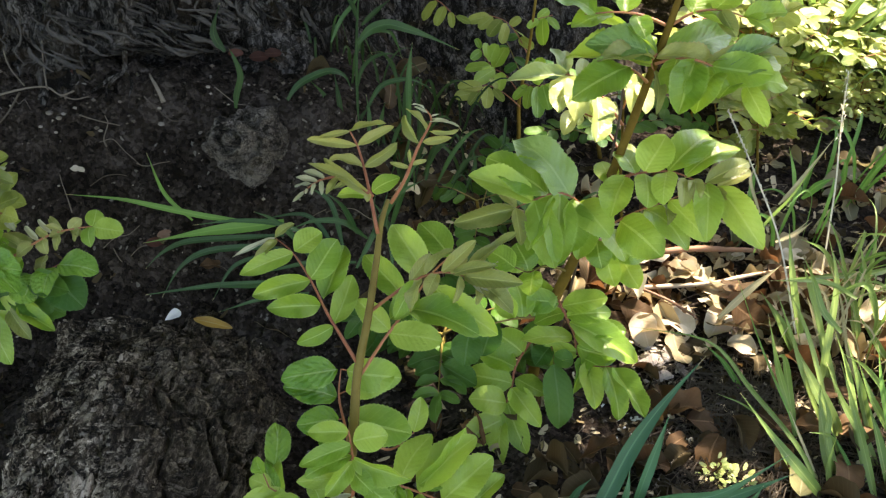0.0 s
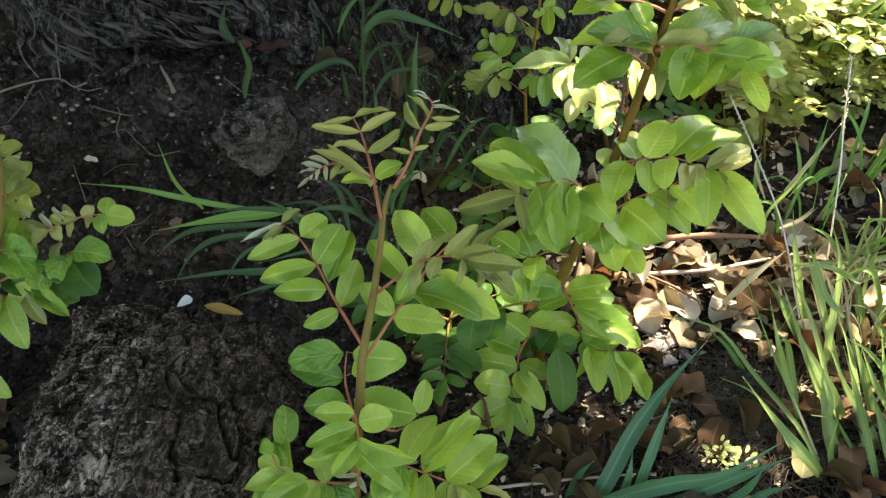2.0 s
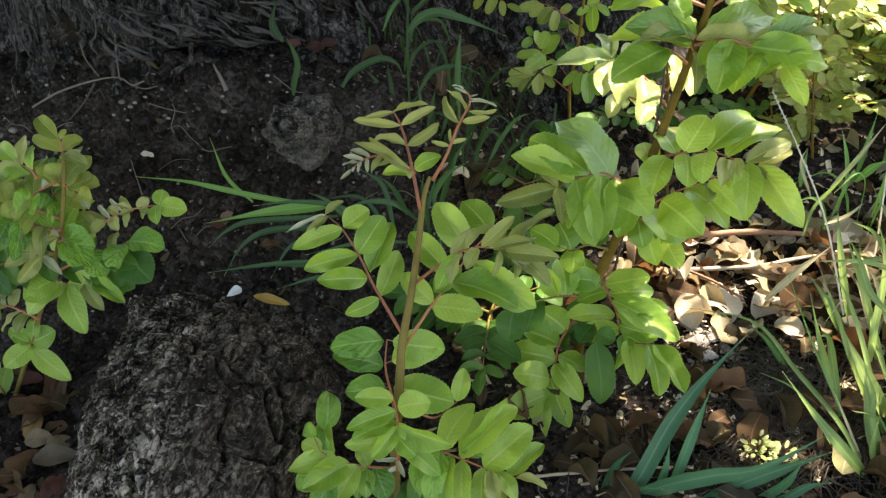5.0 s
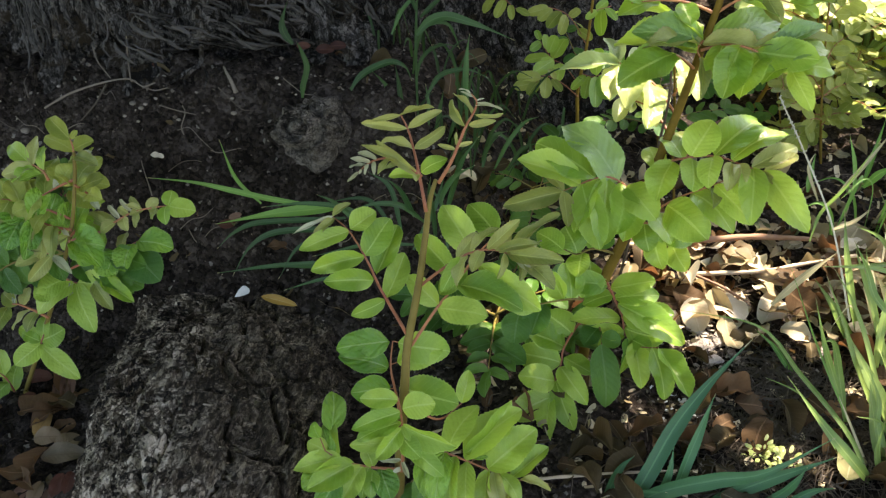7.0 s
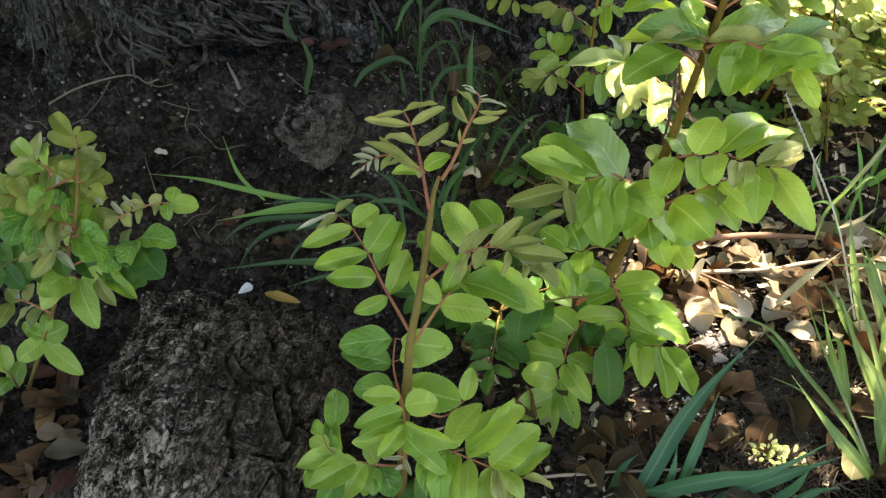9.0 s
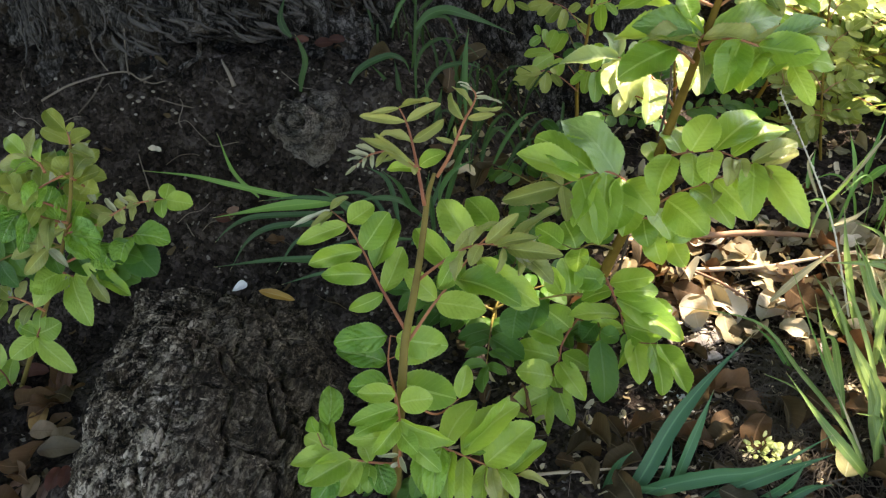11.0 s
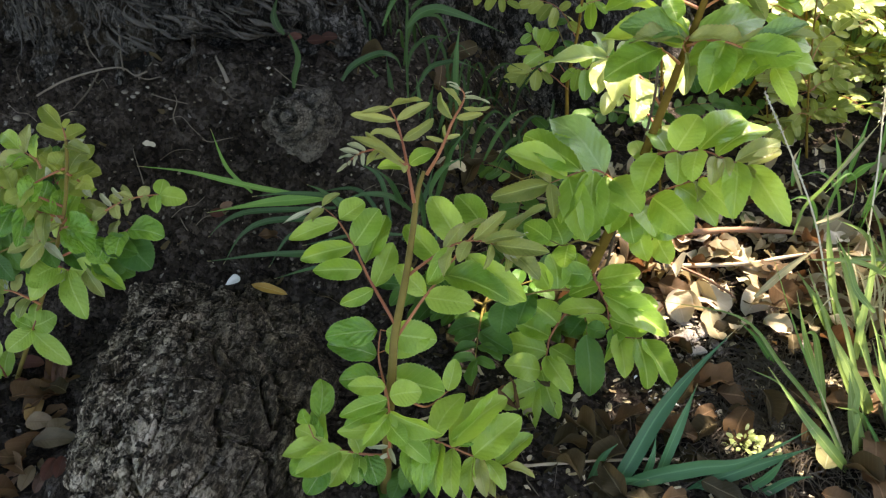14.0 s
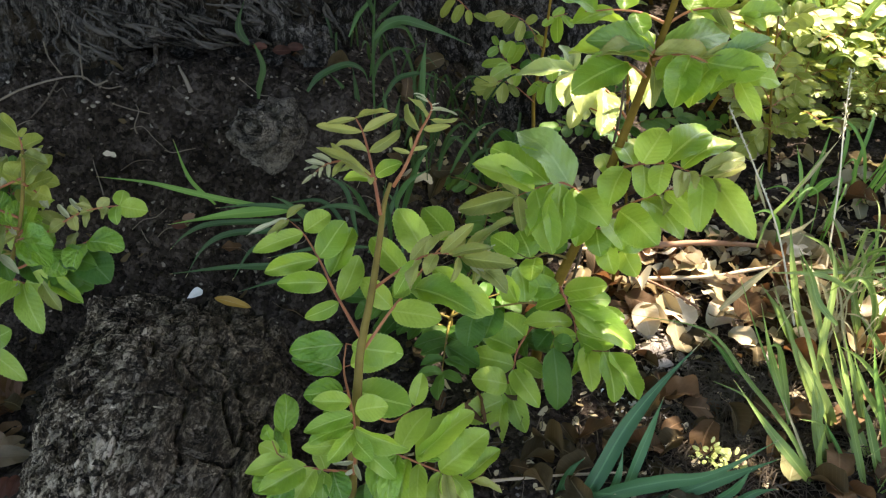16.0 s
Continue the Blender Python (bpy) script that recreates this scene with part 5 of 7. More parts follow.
compound_leaf(plant, "dull_small", [(0.747, 1.730, 0.131), (0.729, 1.761, 0.151), (0.700, 1.770, 0.159)], (0.100, -0.600, 1.000),
    [(0.71, 17, 22, 12, 0.58), (0.71, -43, -12, -3, 0.54), (1.32, -2, 24, 14, 0.57), (1.32, -29, -24, -12, 0.46), (1.92, -1, 34, 20, 0.46), (1.92, -29, -27, -13, 0.47), (2.00, -36, 12, 11, .5)])
compound_leaf(plant, "dull_small", [(0.744, 1.760, 0.179), (0.764, 1.799, 0.204), (0.794, 1.821, 0.220)], (-0.100, -0.600, 1.000),
    [(0.70, 36, 2, 5, 0.58), (0.70, -12, 28, 15, 0.46), (1.30, 29, -16, -7, 0.58), (1.30, -7, 28, 16, 0.60), (1.89, 27, -12, -4, 0.54), (1.89, 4, 24, 15, 0.51), (2.00, 30, 23, 17, .5)])
compound_leaf(plant, "leaf_small", [(0.742, 1.770, 0.199), (0.717, 1.800, 0.219), (0.683, 1.812, 0.230)], (0.100, -0.600, 1.000),
    [(0.71, 12, 23, 13, 0.46), (0.71, -34, -14, -5, 0.59), (1.31, 1, 27, 16, 0.52), (1.31, -33, -26, -12, 0.54), (1.91, -4, 28, 17, 0.59), (1.91, -31, -25, -12, 0.56), (2.00, -36, 13, 11, .5)])
compound_leaf(plant, "dull_small", [(0.739, 1.800, 0.246), (0.760, 1.833, 0.268), (0.787, 1.849, 0.280)], (-0.100, -0.600, 1.000),
    [(0.70, 31, -1, 3, 0.60), (0.70, -14, 26, 14, 0.45), (1.29, 31, -17, -7, 0.45), (1.29, 0, 29, 18, 0.46), (1.88, 30, -19, -9, 0.55), (1.88, 5, 29, 18, 0.56), (2.00, 32, 18, 14, .5)])

plant = sapling("ash_seedling", "small ash seedling with pale olive leaflets in light shade",
    [(0.697, 1.680, -0.039), (0.683, 1.720, 0.049), (0.662, 1.780, 0.135)], .0025, STEM_BROWN)
compound_leaf(plant, "dull_small", [(0.684, 1.710, 0.034), (0.711, 1.732, 0.050), (0.745, 1.721, 0.047)], (-0.100, -0.600, 1.000),
    [(0.68, 28, -7, -1, 0.55), (0.68, -8, 23, 13, 0.52), (1.30, 6, -32, -18, 0.50), (1.30, 26, 12, 10, 0.54), (1.90, 10, -30, -17, 0.57), (1.90, 29, 10, 9, 0.56), (2.00, 33, -12, -4, .5)])
compound_leaf(plant, "deep_small", [(0.682, 1.730, 0.049), (0.658, 1.755, 0.067), (0.624, 1.750, 0.067)], (0.100, -0.600, 1.000),
    [(0.71, 8, 23, 13, 0.57), (0.71, -32, -9, -2, 0.52), (1.32, -16, 16, 11, 0.50), (1.32, -24, -34, -18, 0.52), (1.93, -13, 18, 12, 0.50), (1.93, -20, -37, -20, 0.52), (2.00, -38, -6, 0, .5)])
compound_leaf(plant, "dull_small", [(0.668, 1.760, 0.106), (0.689, 1.782, 0.122), (0.720, 1.771, 0.118)], (-0.100, -0.600, 1.000),
    [(0.69, 27, -6, -1, 0.53), (0.69, -5, 28, 16, 0.58), (1.30, 9, -29, -16, 0.57), (1.30, 27, 15, 12, 0.50), (1.89, 10, -29, -16, 0.57), (1.89, 25, 10, 8, 0.51), (2.00, 31, -12, -4, .5)])
compound_leaf(plant, "deep_small", [(0.664, 1.770, 0.127), (0.639, 1.789, 0.141), (0.615, 1.780, 0.138)], (0.100, -0.600, 1.000),
    [(0.71, 3, 23, 14, 0.59), (0.71, -27, -10, -3, 0.59), (1.29, -26, 17, 13, 0.52), (1.29, -8, -37, -22, 0.48), (1.89, -27, 16, 12, 0.55), (1.89, -11, -31, -17, 0.50), (2.00, -35, -13, -4, .5)])

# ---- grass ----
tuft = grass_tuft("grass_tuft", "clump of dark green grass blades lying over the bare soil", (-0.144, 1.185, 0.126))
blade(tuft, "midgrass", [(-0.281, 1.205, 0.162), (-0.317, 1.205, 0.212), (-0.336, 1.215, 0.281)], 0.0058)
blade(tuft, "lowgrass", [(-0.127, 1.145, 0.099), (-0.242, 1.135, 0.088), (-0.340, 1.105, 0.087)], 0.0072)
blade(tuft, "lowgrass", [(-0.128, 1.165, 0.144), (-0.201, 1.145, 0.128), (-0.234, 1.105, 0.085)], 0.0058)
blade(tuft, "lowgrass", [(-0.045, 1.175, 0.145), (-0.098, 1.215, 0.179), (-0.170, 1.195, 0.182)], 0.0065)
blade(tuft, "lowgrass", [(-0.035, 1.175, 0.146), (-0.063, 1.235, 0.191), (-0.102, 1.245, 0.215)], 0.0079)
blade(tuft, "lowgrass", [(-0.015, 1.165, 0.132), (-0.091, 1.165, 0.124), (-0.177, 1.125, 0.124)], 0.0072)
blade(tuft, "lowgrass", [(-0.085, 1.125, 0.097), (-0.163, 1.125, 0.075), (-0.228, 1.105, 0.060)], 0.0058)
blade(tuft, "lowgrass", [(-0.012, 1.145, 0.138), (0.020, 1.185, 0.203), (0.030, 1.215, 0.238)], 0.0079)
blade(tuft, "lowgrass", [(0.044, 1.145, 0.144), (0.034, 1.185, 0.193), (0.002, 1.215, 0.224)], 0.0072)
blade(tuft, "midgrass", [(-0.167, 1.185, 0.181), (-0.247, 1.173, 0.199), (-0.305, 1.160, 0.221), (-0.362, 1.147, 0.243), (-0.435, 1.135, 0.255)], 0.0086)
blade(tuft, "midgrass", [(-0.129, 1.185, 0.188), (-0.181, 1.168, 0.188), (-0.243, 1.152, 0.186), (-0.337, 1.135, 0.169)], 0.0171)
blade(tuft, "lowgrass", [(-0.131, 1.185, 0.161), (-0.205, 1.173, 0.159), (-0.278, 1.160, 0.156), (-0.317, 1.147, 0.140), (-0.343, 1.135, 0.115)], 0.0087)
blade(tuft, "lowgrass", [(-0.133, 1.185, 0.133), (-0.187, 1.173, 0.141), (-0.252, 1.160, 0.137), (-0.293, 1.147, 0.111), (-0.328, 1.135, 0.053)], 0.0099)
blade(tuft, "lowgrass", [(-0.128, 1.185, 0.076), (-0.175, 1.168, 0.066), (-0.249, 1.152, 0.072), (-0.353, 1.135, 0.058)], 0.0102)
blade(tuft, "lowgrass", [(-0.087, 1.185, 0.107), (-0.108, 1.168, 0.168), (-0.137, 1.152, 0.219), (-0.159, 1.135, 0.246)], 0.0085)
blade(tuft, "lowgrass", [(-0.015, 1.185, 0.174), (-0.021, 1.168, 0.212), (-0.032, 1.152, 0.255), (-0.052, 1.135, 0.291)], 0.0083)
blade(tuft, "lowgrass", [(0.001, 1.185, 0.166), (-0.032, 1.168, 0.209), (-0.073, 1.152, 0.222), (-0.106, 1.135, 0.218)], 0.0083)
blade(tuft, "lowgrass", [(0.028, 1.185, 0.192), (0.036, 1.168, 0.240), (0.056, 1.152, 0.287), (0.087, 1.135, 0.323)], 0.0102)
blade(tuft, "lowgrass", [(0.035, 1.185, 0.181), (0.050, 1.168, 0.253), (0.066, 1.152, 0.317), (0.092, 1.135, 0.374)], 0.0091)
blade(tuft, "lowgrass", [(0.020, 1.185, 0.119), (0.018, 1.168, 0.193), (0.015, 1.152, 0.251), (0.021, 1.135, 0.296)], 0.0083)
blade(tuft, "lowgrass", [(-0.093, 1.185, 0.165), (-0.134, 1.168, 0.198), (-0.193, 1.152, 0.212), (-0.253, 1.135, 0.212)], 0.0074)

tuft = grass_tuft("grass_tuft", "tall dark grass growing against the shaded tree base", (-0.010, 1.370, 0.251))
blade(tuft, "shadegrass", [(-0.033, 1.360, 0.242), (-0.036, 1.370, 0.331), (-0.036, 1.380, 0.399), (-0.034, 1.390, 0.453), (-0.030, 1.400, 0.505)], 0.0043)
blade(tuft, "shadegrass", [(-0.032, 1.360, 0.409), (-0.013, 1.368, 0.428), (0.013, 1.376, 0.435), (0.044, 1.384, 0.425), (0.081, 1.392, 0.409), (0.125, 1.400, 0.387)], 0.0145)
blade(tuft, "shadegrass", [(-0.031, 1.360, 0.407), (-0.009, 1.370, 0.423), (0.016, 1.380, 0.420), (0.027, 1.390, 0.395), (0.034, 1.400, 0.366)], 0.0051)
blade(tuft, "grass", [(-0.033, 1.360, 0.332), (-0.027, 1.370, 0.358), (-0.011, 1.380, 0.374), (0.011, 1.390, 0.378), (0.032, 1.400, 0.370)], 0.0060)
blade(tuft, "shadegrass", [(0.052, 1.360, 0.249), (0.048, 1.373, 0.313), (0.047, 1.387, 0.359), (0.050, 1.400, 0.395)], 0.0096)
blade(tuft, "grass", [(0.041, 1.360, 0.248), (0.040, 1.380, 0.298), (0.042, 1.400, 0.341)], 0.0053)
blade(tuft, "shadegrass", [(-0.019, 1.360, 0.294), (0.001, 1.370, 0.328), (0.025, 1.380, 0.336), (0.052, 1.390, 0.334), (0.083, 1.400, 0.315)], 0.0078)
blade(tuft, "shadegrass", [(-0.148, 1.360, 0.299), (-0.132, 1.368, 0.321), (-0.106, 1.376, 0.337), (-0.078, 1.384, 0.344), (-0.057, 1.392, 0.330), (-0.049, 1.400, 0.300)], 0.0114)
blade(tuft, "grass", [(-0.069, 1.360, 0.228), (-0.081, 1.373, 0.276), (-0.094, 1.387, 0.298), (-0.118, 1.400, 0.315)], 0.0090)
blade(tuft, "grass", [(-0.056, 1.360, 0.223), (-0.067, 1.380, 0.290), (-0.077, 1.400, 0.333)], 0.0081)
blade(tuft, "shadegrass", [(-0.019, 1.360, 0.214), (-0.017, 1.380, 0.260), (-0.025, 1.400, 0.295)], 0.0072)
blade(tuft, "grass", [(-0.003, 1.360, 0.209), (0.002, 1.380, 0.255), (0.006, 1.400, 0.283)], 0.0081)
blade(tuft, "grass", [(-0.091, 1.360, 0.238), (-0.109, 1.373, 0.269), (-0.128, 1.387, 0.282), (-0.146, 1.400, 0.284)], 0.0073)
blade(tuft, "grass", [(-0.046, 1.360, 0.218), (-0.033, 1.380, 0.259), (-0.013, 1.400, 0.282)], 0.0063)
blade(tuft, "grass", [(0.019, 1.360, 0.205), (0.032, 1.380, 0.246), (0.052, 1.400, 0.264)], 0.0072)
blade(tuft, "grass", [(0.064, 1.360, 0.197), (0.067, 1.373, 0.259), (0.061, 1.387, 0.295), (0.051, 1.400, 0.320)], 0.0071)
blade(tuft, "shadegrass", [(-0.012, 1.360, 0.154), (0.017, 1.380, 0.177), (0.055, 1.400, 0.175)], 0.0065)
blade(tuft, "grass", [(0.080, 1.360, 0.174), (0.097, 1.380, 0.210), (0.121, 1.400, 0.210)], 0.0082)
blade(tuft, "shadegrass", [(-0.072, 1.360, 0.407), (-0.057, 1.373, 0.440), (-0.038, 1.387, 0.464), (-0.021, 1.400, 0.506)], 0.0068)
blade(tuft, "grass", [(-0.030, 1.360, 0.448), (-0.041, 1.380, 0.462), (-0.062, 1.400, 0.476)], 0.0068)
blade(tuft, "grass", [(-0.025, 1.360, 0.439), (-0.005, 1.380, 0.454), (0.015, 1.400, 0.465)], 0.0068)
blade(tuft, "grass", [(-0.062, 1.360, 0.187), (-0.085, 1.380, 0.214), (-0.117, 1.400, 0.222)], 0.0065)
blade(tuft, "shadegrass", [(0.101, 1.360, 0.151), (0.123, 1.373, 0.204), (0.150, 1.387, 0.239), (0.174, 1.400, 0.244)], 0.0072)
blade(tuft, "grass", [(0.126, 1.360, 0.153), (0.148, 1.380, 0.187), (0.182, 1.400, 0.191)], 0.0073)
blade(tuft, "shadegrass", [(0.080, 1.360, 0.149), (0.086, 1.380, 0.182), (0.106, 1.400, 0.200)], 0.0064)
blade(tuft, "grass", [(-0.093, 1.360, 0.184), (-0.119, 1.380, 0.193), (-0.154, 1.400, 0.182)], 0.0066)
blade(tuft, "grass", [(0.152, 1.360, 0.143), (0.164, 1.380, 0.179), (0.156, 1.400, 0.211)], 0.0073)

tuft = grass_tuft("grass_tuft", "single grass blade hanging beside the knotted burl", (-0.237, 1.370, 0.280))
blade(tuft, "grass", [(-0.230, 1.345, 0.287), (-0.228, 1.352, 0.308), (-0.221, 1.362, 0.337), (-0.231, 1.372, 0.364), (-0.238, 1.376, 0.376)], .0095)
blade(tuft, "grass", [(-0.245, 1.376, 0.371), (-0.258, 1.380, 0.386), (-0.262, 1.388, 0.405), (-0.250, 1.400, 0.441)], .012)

tuft = grass_tuft("grass_tuft", "tall sunlit grass with long arching blades and fuzzy seed heads", (0.690, 0.950, -0.020))
blade(tuft, "sungrass", [(0.690, 0.860, -0.020), (0.657, 0.930, 0.032), (0.594, 1.020, 0.061), (0.535, 1.080, 0.095), (0.412, 1.080, 0.116)], 0.0076)
blade(tuft, "sungrass", [(0.736, 0.950, -0.024), (0.683, 1.050, 0.059), (0.651, 1.080, 0.123), (0.612, 1.100, 0.193)], 0.0076)
blade(tuft, "sungrass", [(0.731, 0.980, -0.024), (0.711, 1.050, 0.050), (0.672, 1.100, 0.130), (0.620, 1.100, 0.206)], 0.0084)
blade(tuft, "sungrass", [(0.764, 1.050, -0.010), (0.718, 1.120, 0.091), (0.680, 1.150, 0.167), (0.644, 1.120, 0.235)], 0.0099)
blade(tuft, "sungrass", [(0.746, 1.120, 0.168), (0.704, 1.150, 0.170), (0.608, 1.120, 0.192)], 0.0076)
blade(tuft, "sungrass", [(0.667, 0.980, 0.008), (0.651, 1.020, 0.063), (0.627, 1.030, 0.124), (0.597, 1.000, 0.153)], 0.0106)
blade(tuft, "sungrass", [(0.768, 0.900, -0.061), (0.727, 0.950, 0.003), (0.695, 0.950, 0.052), (0.643, 0.920, 0.096)], 0.0076)
blade(tuft, "sungrass", [(0.667, 0.980, -0.020), (0.606, 1.020, 0.016), (0.547, 1.020, 0.047)], 0.0030)
blade(tuft, "sungrass", [(0.864, 1.100, -0.056), (0.818, 1.200, 0.021), (0.796, 1.300, 0.108), (0.730, 1.300, 0.209)], 0.0091)
blade(tuft, "sungrass", [(0.652, 1.300, 0.091), (0.665, 1.330, 0.131), (0.692, 1.330, 0.195), (0.725, 1.350, 0.274)], 0.0060)
blade(tuft, "sungrass", [(0.640, 0.980, 0.071), (0.621, 1.000, 0.108), (0.600, 1.000, 0.153), (0.574, 1.020, 0.220)], 0.0090)
blade(tuft, "sungrass", [(0.704, 0.920, 0.013), (0.691, 0.950, 0.052), (0.690, 0.970, 0.078), (0.665, 0.990, 0.126)], 0.0101)
blade(tuft, "sungrass", [(0.723, 1.080, 0.133), (0.692, 1.100, 0.157), (0.673, 1.120, 0.194), (0.640, 1.120, 0.246)], 0.0112)
blade(tuft, "sungrass", [(0.719, 0.880, -0.024), (0.700, 0.900, -0.001), (0.686, 0.910, 0.038), (0.683, 0.920, 0.090)], 0.0112)
blade(tuft, "sungrass", [(0.690, 0.950, -0.032), (0.663, 0.980, -0.007), (0.597, 1.030, 0.056)], 0.0050)

tuft = grass_tuft("grass_tuft", "thick sunlit grass with crossing green and straw blades", (0.720, 0.920, -0.020))
blade(tuft, "sungrass", [(0.725, 1.152, -0.012), (0.696, 1.162, 0.030), (0.673, 1.181, 0.060), (0.644, 1.210, 0.088)], 0.0159)
blade(tuft, "midgrass", [(0.617, 1.065, -0.012), (0.598, 1.086, 0.009), (0.577, 1.112, 0.024), (0.549, 1.130, 0.038)], 0.0082)
blade(tuft, "sungrass", [(0.692, 0.882, -0.012), (0.650, 0.883, 0.038), (0.607, 0.909, 0.075), (0.556, 0.972, 0.108)], 0.0165)
blade(tuft, "sungrass", [(0.745, 0.983, -0.012), (0.719, 1.002, 0.030), (0.694, 1.040, 0.060), (0.672, 1.088, 0.088)], 0.0220)
blade(tuft, "sungrass", [(0.742, 1.093, -0.012), (0.722, 1.094, 0.079), (0.739, 1.177, 0.147), (0.717, 1.215, 0.208)], 0.0104)
blade(tuft, "sungrass", [(0.760, 0.878, -0.012), (0.747, 0.978, 0.038), (0.745, 1.055, 0.075), (0.730, 1.106, 0.108)], 0.0122)
blade(tuft, "sungrass", [(0.718, 0.893, -0.012), (0.699, 0.936, 0.021), (0.694, 0.977, 0.046), (0.692, 1.017, 0.068)], 0.0196)
blade(tuft, "sungrass", [(0.794, 0.987, -0.012), (0.773, 1.022, 0.038), (0.757, 1.045, 0.075), (0.744, 1.096, 0.108)], 0.0122)
blade(tuft, "sungrass", [(0.830, 0.980, -0.012), (0.792, 1.002, 0.038), (0.765, 1.013, 0.075), (0.747, 1.053, 0.108)], 0.0121)
blade(tuft, "sungrass", [(0.735, 1.153, -0.012), (0.700, 1.174, 0.071), (0.685, 1.227, 0.133), (0.675, 1.267, 0.188)], 0.0137)
blade(tuft, "sungrass", [(0.839, 1.296, -0.012), (0.789, 1.282, 0.079), (0.739, 1.255, 0.147), (0.671, 1.203, 0.208)], 0.0097)
blade(tuft, "sungrass", [(0.993, 1.418, -0.012), (0.870, 1.311, 0.054), (0.753, 1.238, 0.104), (0.649, 1.174, 0.148)], 0.0109)
blade(tuft, "drygrass", [(0.965, 1.338, -0.012), (0.895, 1.300, 0.030), (0.836, 1.274, 0.060), (0.788, 1.245, 0.088)], 0.0092)
blade(tuft, "midgrass", [(0.690, 0.938, -0.012), (0.650, 0.983, 0.046), (0.617, 1.076, 0.089), (0.592, 1.212, 0.128)], 0.0039)
blade(tuft, "drygrass", [(0.693, 0.891, -0.012), (0.670, 0.933, 0.021), (0.654, 0.959, 0.046), (0.640, 0.978, 0.068)], 0.0038)
blade(tuft, "midgrass", [(0.747, 0.881, -0.012), (0.731, 0.925, 0.013), (0.716, 0.949, 0.031), (0.702, 0.968, 0.048)], 0.0059)
blade(tuft, "drygrass", [(0.801, 1.184, -0.012), (0.768, 1.166, 0.046), (0.747, 1.173, 0.089), (0.724, 1.189, 0.128)], 0.0138)
blade(tuft, "drygrass", [(0.773, 1.156, -0.012), (0.745, 1.159, 0.038), (0.726, 1.172, 0.075), (0.707, 1.182, 0.108)], 0.0139)
blade(tuft, "sungrass", [(0.882, 1.105, -0.012), (0.833, 1.110, 0.046), (0.797, 1.128, 0.089), (0.764, 1.129, 0.128)], 0.0127)
blade(tuft, "sungrass", [(0.787, 0.880, -0.012), (0.771, 0.917, 0.030), (0.761, 0.952, 0.060), (0.749, 0.984, 0.088)], 0.0157)
blade(tuft, "sungrass", [(0.763, 0.878, -0.012), (0.744, 0.918, 0.038), (0.733, 0.989, 0.075), (0.720, 1.046, 0.108)], 0.0099)
blade(tuft, "sungrass", [(0.783, 0.917, -0.012), (0.758, 0.964, 0.030), (0.729, 1.000, 0.060), (0.710, 1.062, 0.088)], 0.0139)
blade(tuft, "sungrass", [(0.827, 1.161, -0.012), (0.810, 1.200, 0.054), (0.787, 1.228, 0.104), (0.754, 1.245, 0.148)], 0.0110)
blade(tuft, "sungrass", [(0.874, 1.191, -0.012), (0.836, 1.213, 0.071), (0.804, 1.226, 0.133), (0.780, 1.243, 0.188)], 0.0130)
blade(tuft, "midgrass", [(0.823, 1.212, -0.012), (0.811, 1.237, 0.071), (0.822, 1.269, 0.133), (0.834, 1.277, 0.188)], 0.0078)
blade(tuft, "sungrass", [(0.757, 1.083, -0.012), (0.733, 1.134, 0.063), (0.713, 1.179, 0.118), (0.700, 1.203, 0.168)], 0.0093)
blade(tuft, "drygrass", [(0.805, 1.064, -0.012), (0.772, 1.121, 0.054), (0.761, 1.173, 0.104), (0.741, 1.216, 0.148)], 0.0053)
blade(tuft, "sungrass", [(0.854, 1.024, -0.012), (0.816, 1.047, 0.038), (0.775, 1.069, 0.075), (0.727, 1.063, 0.108)], 0.0082)
blade(tuft, "sungrass", [(0.660, 0.888, -0.012), (0.644, 0.918, 0.013), (0.629, 0.932, 0.031), (0.610, 0.958, 0.048)], 0.0105)
blade(tuft, "midgrass", [(0.808, 0.919, -0.012), (0.798, 0.982, 0.038), (0.790, 1.036, 0.075), (0.789, 1.086, 0.108)], 0.0092)

tuft = grass_tuft("grass_tuft", "sparse thin grass and straw on bare shaded soil", (0.850, 1.500, 0.0))
blade(tuft, "drygrass", [(0.719, 1.420, 0.110), (0.762, 1.460, 0.145), (0.810, 1.500, 0.208)], 0.0083)
blade(tuft, "midgrass", [(0.770, 1.450, 0.105), (0.788, 1.450, 0.135), (0.813, 1.450, 0.157)], 0.0152)
blade(tuft, "midgrass", [(0.778, 1.470, 0.100), (0.796, 1.515, 0.138), (0.813, 1.560, 0.188)], 0.0086)
blade(tuft, "midgrass", [(0.754, 1.440, 0.098), (0.749, 1.470, 0.142), (0.736, 1.500, 0.183)], 0.0083)
blade(tuft, "drygrass", [(0.682, 1.400, 0.104), (0.659, 1.430, 0.150), (0.672, 1.460, 0.165)], 0.0053)
blade(tuft, "midgrass", [(0.667, 1.420, 0.107), (0.673, 1.450, 0.124), (0.681, 1.480, 0.152)], 0.0095)
blade(tuft, "drygrass", [(0.840, 1.500, -0.008), (0.852, 1.500, 0.036), (0.869, 1.500, 0.059)], 0.0059)
blade(tuft, "drygrass", [(0.732, 1.400, 0.036), (0.760, 1.410, 0.051), (0.784, 1.420, 0.079)], 0.0070)

